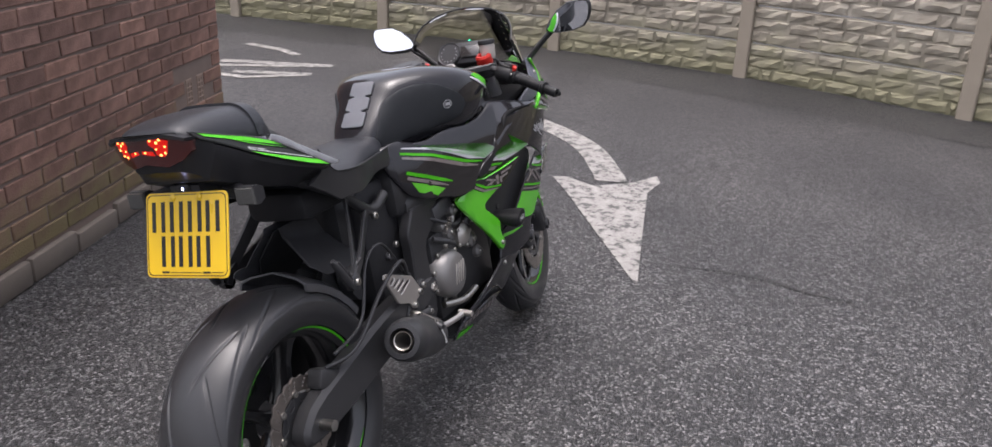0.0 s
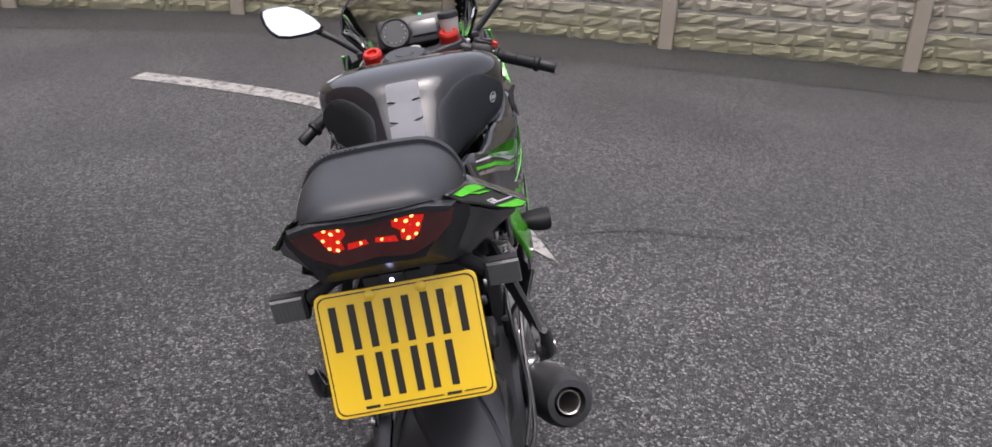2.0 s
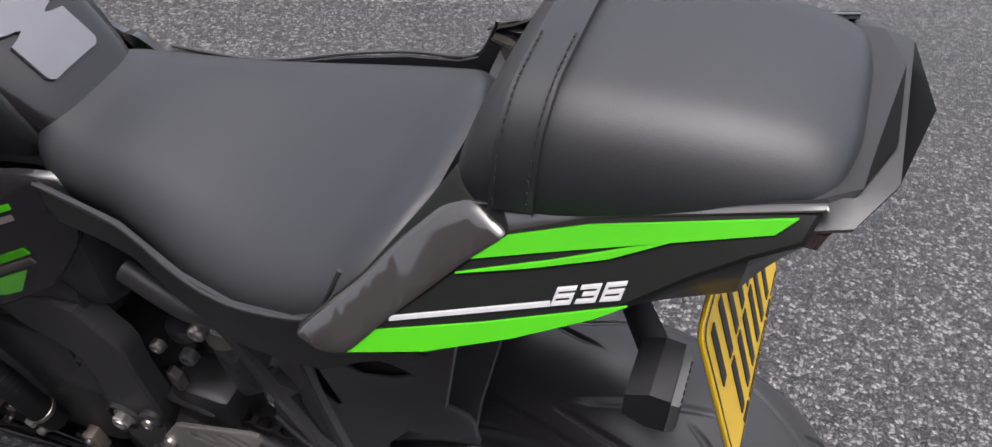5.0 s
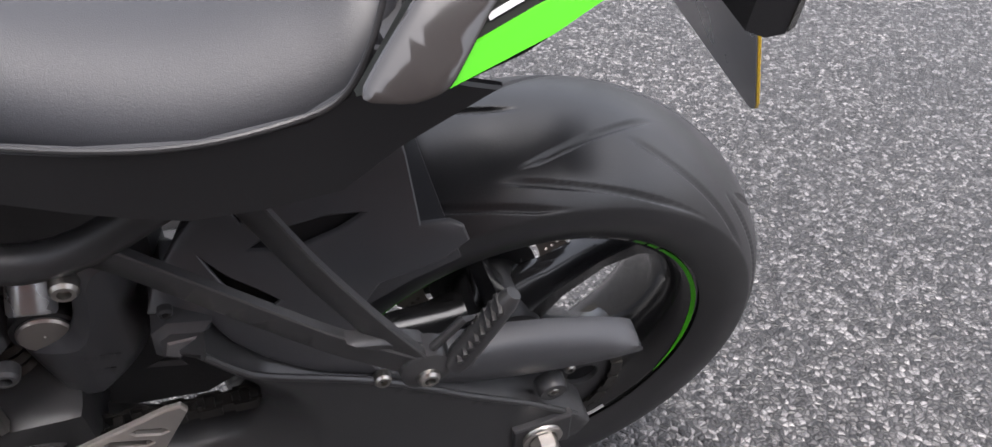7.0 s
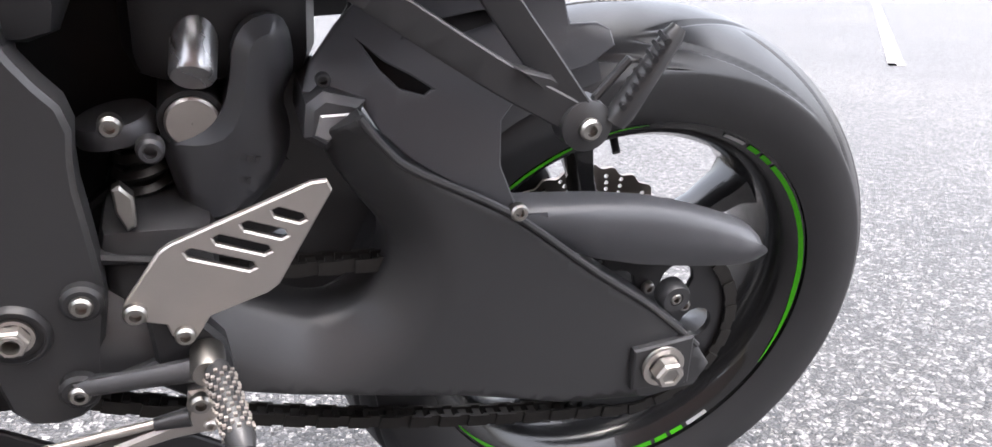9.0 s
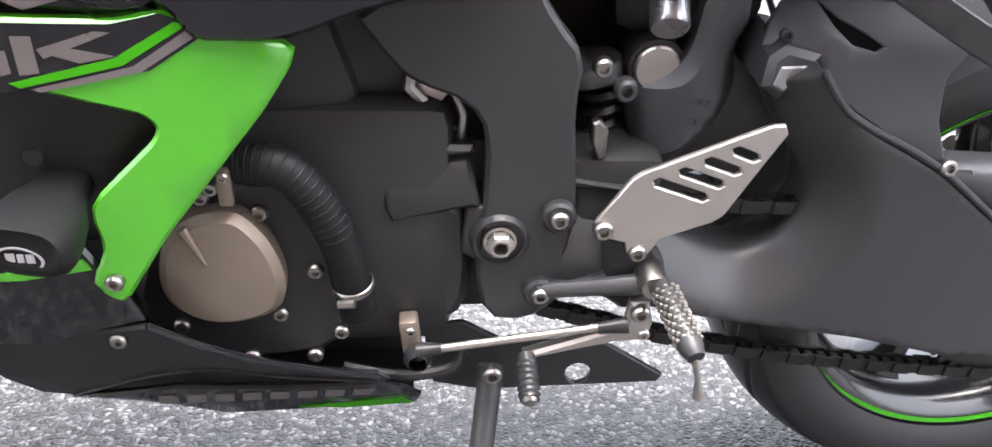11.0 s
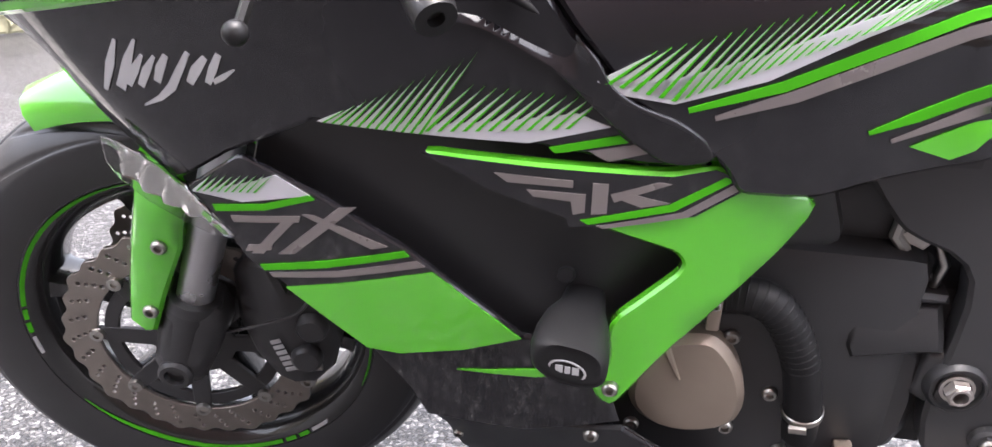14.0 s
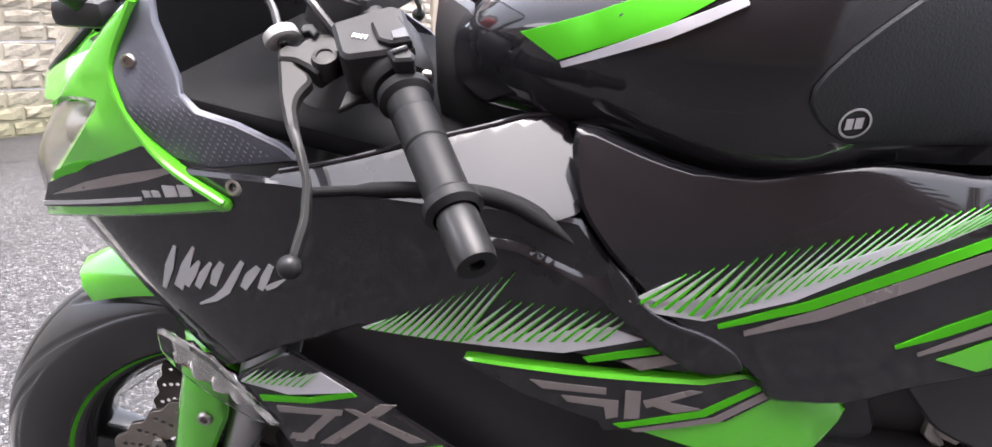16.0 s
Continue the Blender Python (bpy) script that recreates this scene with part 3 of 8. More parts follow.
def COVER(x, z):
    return 0.158 + 0.24 * max(0.0, x - 0.64) - 0.38 * max(0.0, 0.62 - x) - 0.25 * max(0.0, z - 0.77)


def BELLY(x, z):
    return 0.2 - 0.5 * (0.37 - z) - 0.1 * max(0.0, x - 0.93)


SIDES = ((1, "left"), (-1, "right"))


# ---- wheels ----
def tyre_mesh(R, rim_r, half, nt, nl, depth, period, lean_in):
    """Road tyre with swept sipes cut into the tread."""
    verts, faces = [], []
    prof = []
    for i in range(nl + 1):
        v = -1 + 2 * i / nl
        if abs(v) < 0.78:
            a = v / 0.78 * radians(68)
            prof.append((rim_r + (R - rim_r) * (0.34 + 0.66 * math.cos(a) - 0.66 * 0.0), half * math.sin(a) / math.sin(radians(68)) * 0.99, v / 0.78))
        else:
            s = (abs(v) - 0.78) / 0.22
            r0 = rim_r + (R - rim_r) * (0.34 + 0.66 * math.cos(radians(68)))
            prof.append((r0 + (rim_r - r0) * s, math.copysign(half * (0.99 - 0.14 * s * s + 0.03 * math.sin(s * math.pi)), v), 9.0))
    for j in range(nt):
        th = 2 * math.pi * j / nt
        for r, y, u in prof:
            d = 0.0
            if abs(u) <= 1.0:
                sgn = 1 if u > 0 else -1
                uu = abs(u)
                for shift, lo, hi, bend, e, w in ((0.0, 0.28, 0.97, 0.75, 1.6, 0.0042), (0.45, 0.55, 0.96, 1.0, 3.2, 0.0042), (0.3, 0.06, 0.5, -1.1, 1.0, 0.0038)):
                    if not lo < uu < hi:
                        continue
                    ph = (th + sgn * 0.25 * period + bend * uu ** e) / period + shift
                    dist = abs(ph - round(ph)) * period * r
                    g = max(0.0, 1 - (dist / (w * math.hypot(1, r * bend * e * uu ** (e - 1) / (1.15 * half)))) ** 2)
                    d = max(d, depth * min(1.0, g * 1.6) * min(1.0, (uu - lo) * 14) * min(1.0, (hi - uu) * 14))
            r2 = r - d
            verts.append((r2 * math.sin(th), y, r2 * math.cos(th)))
    n = len(prof)
    for j in range(nt):
        k = (j + 1) % nt
        faces += [(j * n + i, j * n + i + 1, k * n + i + 1, k * n + i) for i in range(n - 1)]
    me = bpy.data.meshes.new("tyre")
    me.from_pydata(verts, [], faces)
    me.materials.append(RUBBER)
    me.polygons.foreach_set("use_smooth", [True] * len(me.polygons))
    me.update()
    return me


def wheel(name, centre, R, half, rim_half, fix, sides_tape, spokes, nt, turn=0.0, rr=0.211):
    c = Vector(centre)
    bm = lathe(((rr, -rim_half), (rr + 0.007, -rim_half), (rr + 0.008, -rim_half + 0.006), (rr - 0.004, -rim_half + 0.012), (rr - 0.016, -rim_half * 0.55), (rr - 0.02, 0),
                (rr - 0.016, rim_half * 0.55), (rr - 0.004, rim_half - 0.012), (rr + 0.008, rim_half - 0.006), (rr + 0.007, rim_half), (rr, rim_half),
                (rr - 0.012, rim_half - 0.006), (rr - 0.026, rim_half * 0.6), (rr - 0.03, 0), (rr - 0.026, -rim_half * 0.6), (rr - 0.012, -rim_half + 0.006), (rr, -rim_half)), c, (0, 1, 0), 96)
    rim = part(name, bm, RIM, bike, "black cast alloy wheel rim with lime green tape", 40, fix)
    hub = lathe(((0.0, -0.05), (0.028, -0.05), (0.045, -0.042), (0.045, 0.042), (0.028, 0.05), (0.0, 0.05)), c, (0, 1, 0), 32)
    part("hub", hub, BLACK_METAL, rim, "", 38, fix)
    for k in range(spokes):
        a = 2 * math.pi * k / spokes + 0.3
        rings = []
        for s, w, d in ((0.035, 0.022, 0.036), (0.08, 0.014, 0.026), (0.14, 0.0125, 0.022), (0.18, 0.017, 0.028), (0.196, 0.03, 0.034)):
            ca = c + Vector((math.sin(a), 0, math.cos(a))) * s
            tn = Vector((math.cos(a), 0, -math.sin(a)))
            rings.append([ca + tn * (w * u) + Vector((0, d * v, 0)) for u, v in ((-1, -0.5), (-0.6, -1), (0.6, -1), (1, -0.5), (1, 0.5), (0.6, 1), (-0.6, 1), (-1, 0.5))])
        part("spoke", loft(rings), RIM, rim, "", 38, fix)
    for sd in sides_tape:
        for g in range(3):
            st = -0.47 + 2 * math.pi / 3 * g - turn
            tape = bmesh.new()
            # the long arc runs out to a point at its lower end
            lines = [[tape.verts.new(c + Vector((-math.cos(f) * q, sd * (rim_half + dy), math.sin(f) * q))) for f, q, dy in
                      [(st + 1.33 * k / 40, rr - 0.0012 - w * min(1.0, 0.12 + k / 16), -0.0014 + 0.0026 * (1 - min(1.0, 0.12 + k / 16)) if w else 0.0012) for k in range(41)]] for w in (0.0, 0.0048)]
            for k in range(40):
                tape.faces.new((lines[0][k], lines[0][k + 1], lines[1][k + 1], lines[1][k]))
            part("rim_tape", tape, GREEN_TAPE, rim, "lime green rim tape", 38, fix)
            for off, sw in ((1.355, 0.075), (1.455, 0.075)):
                tape = lathe(((rr - 0.006, sd * (rim_half - 0.0014)), (rr - 0.0012, sd * (rim_half + 0.0012))), c, (0, 1, 0), 8, None, st + off, sw)
                part("rim_tape", tape, GREEN_TAPE, rim, "lime green rim tape", 38, fix)
            mark = lathe(((rr - 0.0055, sd * (rim_half - 0.0014)), (rr - 0.0018, sd * (rim_half + 0.0012))), c, (0, 1, 0), 8, None, st + 1.56, 0.13)
            part("rim_mark", mark, TEXT_GREY, rim, "small silver rim mark", 38, fix)
    me = tyre_mesh(R, rr + 0.002, half, nt, 150, 0.0036, 2 * math.pi / 7, 0.3)
    me.transform(Matrix.Translation(c))
    if fix is not None:
        me.transform(fix)
    ty = new("tyre", me)
    ty.parent = rim
    tagged(ty, "black road tyre with swept grooves")
    valve = tube([c + Vector((0.02, 0.01, 0.197)), c + Vector((0.02, 0.035, 0.172))], 0.0045, 8)
    part("valve", valve, RUBBER, rim, "", 38, fix)
    return rim


rear_wheel = wheel("rear_wheel", (0, -0.022, 0.315), 0.317, 0.094, 0.076, None, (1, -1), 5, 1000, 0.0, 0.222)
FC = Vector((1.39, 0, 0.31))
front_wheel = wheel("front_wheel", FC, 0.301, 0.06, 0.05, STEER, (1, -1), 6, 620, -0.035)


def circle(cx, cz, r, n=10, a0=0.0):
    return [(cx + r * math.cos(a0 + 2 * math.pi * i / n), cz + r * math.sin(a0 + 2 * math.pi * i / n)) for i in range(n)]


def petal_disc(name, c, R, r_in, y, side, parent, fix, petals=10):
    """Wave-edged brake rotor with drilled holes on a slim carrier."""
    out = [(c[0] + (R + 0.0026 * math.cos(3 * petals * a) + 0.002 * math.cos(petals * a)) * math.cos(a), c[2] + (R + 0.0026 * math.cos(3 * petals * a) + 0.002 * math.cos(petals * a)) * math.sin(a)) for a in [2 * math.pi * i / 240 for i in range(240)]]
    holes = [circle(c[0], c[2], r_in, 48)]
    for i in range(petals):
        a = 2 * math.pi * i / petals
        for da, rr in ((0.0, R - 0.008), (0.035, R - 0.016), (0.07, R - 0.024), (0.105, R - 0.032), (0.21, R - 0.01), (0.245, R - 0.018), (0.28, R - 0.026), (0.42, R - 0.009), (0.455, R - 0.017), (0.49, R - 0.025)):
            holes.append(circle(c[0] + rr * math.cos(a + da), c[2] + rr * math.sin(a + da), 0.0029, 6))
    d = part(name, slab(out, y, 0.005, 0.0006, holes, side, 0.05), DISC, parent, "worn steel petal brake disc", 30, fix)
    star = []
    for i in range(8):
        for r, da in ((0.05, -0.16), (r_in - 0.012, -0.03), (r_in + 0.006, 0.01), (r_in + 0.006, 0.15), (r_in - 0.012, 0.19), (0.05, 0.32)):
            star.append((c[0] + r * math.cos(2 * math.pi * i / 8 + da), c[2] + r * math.sin(2 * math.pi * i / 8 + da)))
    bm = slab(star, y - 0.001, 0.005, 0.0008, [circle(c[0], c[2], 0.033, 20)], side, 0.06)
    carrier = part("disc_carrier", bm, BLACK_METAL, d, "black disc carrier", 30, fix)
    part("carrier_ring", slab(circle(c[0], c[2], r_in - 0.007, 64), y - 0.002, 0.006, 0.0008, [circle(c[0], c[2], r_in - 0.024, 48)], side, 0.06), BLACK_METAL, carrier, "", 30, fix)
    for i in range(8):
        a = 2 * math.pi * i / 8 + 0.08
        part("disc_button", lathe(((0, 0.002), (0.0035, 0.002), (0.004, 0.0045), (0.0085, 0.004), (0.0095, 0), (0.0095, -0.006)), (c[0] + (r_in + 0.001) * math.cos(a), side * y, c[2] + (r_in + 0.001) * math.sin(a)),
                                  (0, side, 0), 12), STEEL, d, "", 30, fix)
    return d


petal_disc("front_disc", FC, 0.152, 0.112, 0.072, 1, front_wheel, STEER)
petal_disc("front_disc", FC, 0.152, 0.112, 0.072, -1, front_wheel, STEER)
petal_disc("rear_disc", Vector((0, 0, 0.315)), 0.11, 0.075, 0.082, -1, rear_wheel, None, 8)

# sprocket, chain and axle
SP = Vector((0, 0, 0.315))
teeth = [((0.112 if i % 4 in (1, 2) else 0.104) * math.cos(2 * math.pi * i / 172), 0.315 + (0.112 if i % 4 in (1, 2) else 0.104) * math.sin(2 * math.pi * i / 172)) for i in range(172)]
sprocket = part("sprocket", slab(teeth, 0.088, 0.006, 0.0008, [circle(0.068 * math.cos(a), 0.315 + 0.068 * math.sin(a), 0.019, 12) for a in [2 * math.pi * k / 6 for k in range(6)]], 1, 0.06),
                BLACK_METAL, rear_wheel, "black rear sprocket")
for k in range(6):
    a = 2 * math.pi * (k + 0.5) / 6
    bolt((0.055 * math.cos(a), 0.09, 0.315 + 0.055 * math.sin(a)), (0, 1, 0), 0.007, sprocket)
front_c, rf, rs = Vector((0.655, 0, 0.40)), 0.04, 0.107
path = []
d = front_c - SP
base, alpha = math.atan2(d.z, d.x), math.acos((rs - rf) / math.hypot(d.x, d.z))
a0, a1 = base + alpha, base - alpha + 2 * math.pi
n_arc = int(rs * (a1 - a0) / 0.0159)
path += [(rs * math.cos(a0 + (a1 - a0) * i / n_arc), 0.315 + rs * math.sin(a0 + (a1 - a0) * i / n_arc)) for i in range(n_arc + 1)]
low_end = (front_c.x + rf * math.cos(a1), front_c.z + rf * math.sin(a1))
s, L = path[-1], 0
L = math.hypot(low_end[0] - s[0], low_end[1] - s[1])
for i in range(1, int(L / 0.0159)):
    u = i * 0.0159 / L
    path.append((s[0] + (low_end[0] - s[0]) * u, s[1] + (low_end[1] - s[1]) * u - 0.028 * math.sin(u * math.pi)))
top = path[0]
hi_end = (front_c.x + rf * math.cos(a0), front_c.z + rf * math.sin(a0))
for i in range(1, int(L / 0.0159)):
    u = i * 0.0159 / L
    path.insert(0, (top[0] + (hi_end[0] - top[0]) * u, top[1] + (hi_end[1] - top[1]) * u))
bm = bmesh.new()
for i, (p, q) in enumerate(zip(path, path[1:])):
    m, v = Vector(((p[0] + q[0]) / 2, 0.085, (p[1] + q[1]) / 2)), Vector((q[0] - p[0], 0, q[1] - p[1]))
    rot = Matrix.Rotation(-math.atan2(v.z, v.x), 4, "Y")
    off = 0.0085 if i % 2 else 0.0062
    for sg in (-1, 1):
        box(m + Vector((0, sg * off, 0)), (0.021, 0.0022, 0.0135), rot, 0, bm)
    box(m, (0.008, 0.011, 0.008), rot, 0, bm)
tagged(part("chain", bm, CHAIN, bike, "oily dark drive chain"), kind="stuff")
part("rear_axle", tube([(0, -0.17, 0.315), (0, 0.165, 0.315)], 0.013, 16), STEEL, bike, "zinc plated rear axle")

# ---- swingarm ----
HOLLOW = [(0.52, 0.452), (0.46, 0.438), (0.41, 0.41), (0.365, 0.392), (0.338, 0.382), (0.313, 0.386), (0.294, 0.399), (0.278, 0.427), (0.274, 0.445), (0.278, 0.471), (0.298, 0.498), (0.314, 0.52), (0.33, 0.548)]
HOLLOW = chaikin(HOLLOW, 2, False)
ARM = [(0.60, 0.45)] + HOLLOW + [(0.326, 0.572), (0.305, 0.588), (0.286, 0.561), (0.262, 0.541), (0.176, 0.495), (0.085, 0.425), (0.017, 0.376), (-0.042, 0.325), (-0.062, 0.298), (-0.05, 0.272), (0.0, 0.265),
                                 (0.1, 0.274), (0.2, 0.3), (0.3, 0.318), (0.39, 0.335), (0.46, 0.35), (0.56, 0.375), (0.605, 0.4)]


def arm_y(x, z):
    """Flat flank that rolls inwards towards the hollow in front of the wheel."""
    best = 9.0
    for p, q in zip(HOLLOW, HOLLOW[1:]):
        ux, uz = q[0] - p[0], q[1] - p[1]
        k = max(0.0, min(1.0, ((x - p[0]) * ux + (z - p[1]) * uz) / (ux * ux + uz * uz)))
        best = min(best, math.hypot(x - p[0] - k * ux, z - p[1] - k * uz))
    e = max(0.0, 1 - best / 0.05)
    return 0.138 - 0.02 * max(0.0, (x - 0.36) / 0.3) - 0.042 * e ** 1.25


swing = part("swingarm", slab(ARM, arm_y, 0.045, 0.003, (), 1, 0.011), SWING, bike, "satin black aluminium swingarm", 50)
part("swingarm_right", slab([(0.60, 0.45), (0.45, 0.46), (0.3, 0.44), (0.15, 0.405), (0.0, 0.37), (-0.05, 0.33), (-0.06, 0.298), (-0.04, 0.272), (0.1, 0.28), (0.3, 0.32), (0.46, 0.35), (0.605, 0.4)], lambda x, z: 0.135, 0.045, 0.012, [], -1, 0.04, 1), BLACK_METAL, swing)
part("arm_web", slab([(0.5, 0.38), (0.52, 0.47), (0.45, 0.53), (0.4, 0.58), (0.34, 0.6), (0.29, 0.56), (0.27, 0.5), (0.265, 0.4), (0.33, 0.36)], 0.03, 0.02, 0.004, [[(0.372, 0.518), (0.356, 0.512), (0.37, 0.528)], [(0.368, 0.432), (0.345, 0.426), (0.35, 0.44)]], 1, 0.04), SWING, swing)
part("cross_brace", box((0.46, 0, 0.44), (0.09, 0.21, 0.1), bevel=0.015), SWING, swing)
part("arm_flange", tube(curve([(0.307, 0.136, 0.59), (0.286, 0.1375, 0.563), (0.262, 0.138, 0.543), (0.176, 0.138, 0.497), (0.085, 0.138, 0.427), (0.017, 0.138, 0.378), (-0.04, 0.138, 0.327)], 6), 0.0034, 8), SWING, swing)
hump = part("arm_end_boss", slab([(0.343, 0.59), (0.33, 0.6), (0.297, 0.592), (0.304, 0.574), (0.328, 0.55), (0.345, 0.562)], 0.112, 0.09, 0.006, (), 1, 0.02), ENGINE_GREY, swing, "cast boss on the arm")
# pale metal plate painting in the lit end of the cast boss
part("boss_recess", slab([(0.333, 0.583), (0.31, 0.584), (0.313, 0.574), (0.327, 0.56), (0.337, 0.566)], 0.1135, 0.006, 0.0015), FORK, hump, "bright plate standing in for the lit boss face")
part("adjuster_plate", slab([(-0.035, 0.285), (0.03, 0.285), (0.035, 0.335), (-0.03, 0.345)], 0.146, 0.01, 0.002), SWING, swing)
part("axle_washer", lathe(((0.0, 0.003), (0.021, 0.003), (0.022, 0.0)), (0.002, 0.1465, 0.315), (0, 1, 0), 24), STEEL, swing)
nut((0.002, 0.149, 0.315), (0, 1, 0), 0.0155, 0.018, swing, SILVER, "axle_nut")
part("adjuster_eye", lathe(((0.007, 0.01), (0.014, 0.01), (0.016, 0.006), (0.016, -0.008), (0.007, -0.008), (0.007, 0.01)), (-0.007, 0.125, 0.384), (0, 1, 0), 20), SWING, swing)
bolt((-0.007, 0.131, 0.384), (0, 1, 0), 0.007, swing)
guard = part("chain_guard", loft([[Vector((x, y, z)) for y, z in ((0.128, zb), (0.1345, zb + 0.35 * (zt - zb)), (0.133, zb + 0.7 * (zt - zb)), (0.129, zt - 0.009), (0.122, zt - 0.004), (0.104, zt - 0.002), (0.104, zt - 0.005), (0.12, zt - 0.008),
                                                                 (0.125, zt - 0.012), (0.129, zb + 0.65 * (zt - zb)), (0.13, zb + 0.35 * (zt - zb)), (0.125, zb))]
                                  for x, zt, zb in ((0.186, 0.502, 0.49), (0.14, 0.5, 0.46), (0.089, 0.497, 0.438), (0.04, 0.491, 0.426), (0.001, 0.482, 0.42), (-0.035, 0.471, 0.416), (-0.062, 0.461, 0.414), (-0.082, 0.452, 0.414), (-0.094, 0.444, 0.418), (-0.098, 0.436, 0.425))]),
             LIFTED_BLACK, bike, "satin black plastic chain guard", 45)
bolt((0.171, 0.139, 0.499), (0, 1, 0.2), 0.008, guard)


def hug_y(x, z):
    h = z - (0.672 - 0.29 * x)
    return 0.106 + min(0.026, -0.32 * h) if h < 0 else max(0.025, 0.106 - 0.75 * h - 1.2 * h * h)


HUG = [(0.344, 0.593), (0.336, 0.612), (0.314, 0.637), (0.297, 0.652), (0.285, 0.7), (0.26, 0.745), (0.136, 0.74), (0.13, 0.69), (0.127, 0.648), (0.104, 0.65), (0.094, 0.646), (0.09, 0.634), (0.112, 0.618), (0.165, 0.603),
       (0.187, 0.575), (0.188, 0.54), (0.174, 0.508), (0.164, 0.488), (0.178, 0.498), (0.262, 0.545), (0.286, 0.566), (0.302, 0.591)]
hugger = part("hugger", slab(HUG, hug_y, 0.004, 0.0015, [[(0.297, 0.628), (0.283, 0.61), (0.269, 0.598), (0.25, 0.594), (0.243, 0.599), (0.258, 0.607), (0.28, 0.616)],
                                                    [(0.262, 0.632), (0.226, 0.633), (0.19, 0.645), (0.167, 0.656), (0.2, 0.653), (0.235, 0.645)], [(0.262, 0.648), (0.25, 0.664), (0.232, 0.676), (0.241, 0.678), (0.26, 0.668), (0.269, 0.655)]], 1, 0.014),
              LIFTED_BLACK, bike, "satin black rear hugger over the tyre", 35)
part("hugger_liner", slab([(0.335, 0.58), (0.335, 0.6), (0.3, 0.645), (0.275, 0.735), (0.145, 0.73), (0.14, 0.66), (0.16, 0.62), (0.22, 0.575)], lambda x, z: hug_y(x, z) - 0.022, 0.003, 0, (), 1, 0.03), BLACK_ROUGH, hugger)
# right half in a darker black, its shade put into the colour
part("hugger_right", slab([(0.344, 0.6), (0.314, 0.637), (0.285, 0.7), (0.26, 0.745), (0.136, 0.74), (0.127, 0.648), (0.165, 0.612), (0.25, 0.6)], hug_y, 0.004, 0.0015, (), -1, 0.02), BLACK_ROUGH, hugger)
part("hugger_crown", loft([[Vector((r * math.sin(a), y, 0.315 + r * math.cos(a))) for y, r in ((-0.1, 0.3), (-0.098, 0.318), (-0.07, 0.332), (0, 0.345), (0.07, 0.332), (0.098, 0.318), (0.1, 0.3),
                                                                                              (0.094, 0.3), (0.092, 0.316), (0.066, 0.328), (0, 0.341), (-0.066, 0.328), (-0.092, 0.316), (-0.094, 0.3))]
                           for a in [radians(q) for q in (18, 26, 34, 42, 50, 58)]]), LIFTED_BLACK, hugger)
bolt((0.329, 0.1, 0.607), (0, 1, 0), 0.006, hugger, BLACK_METAL)

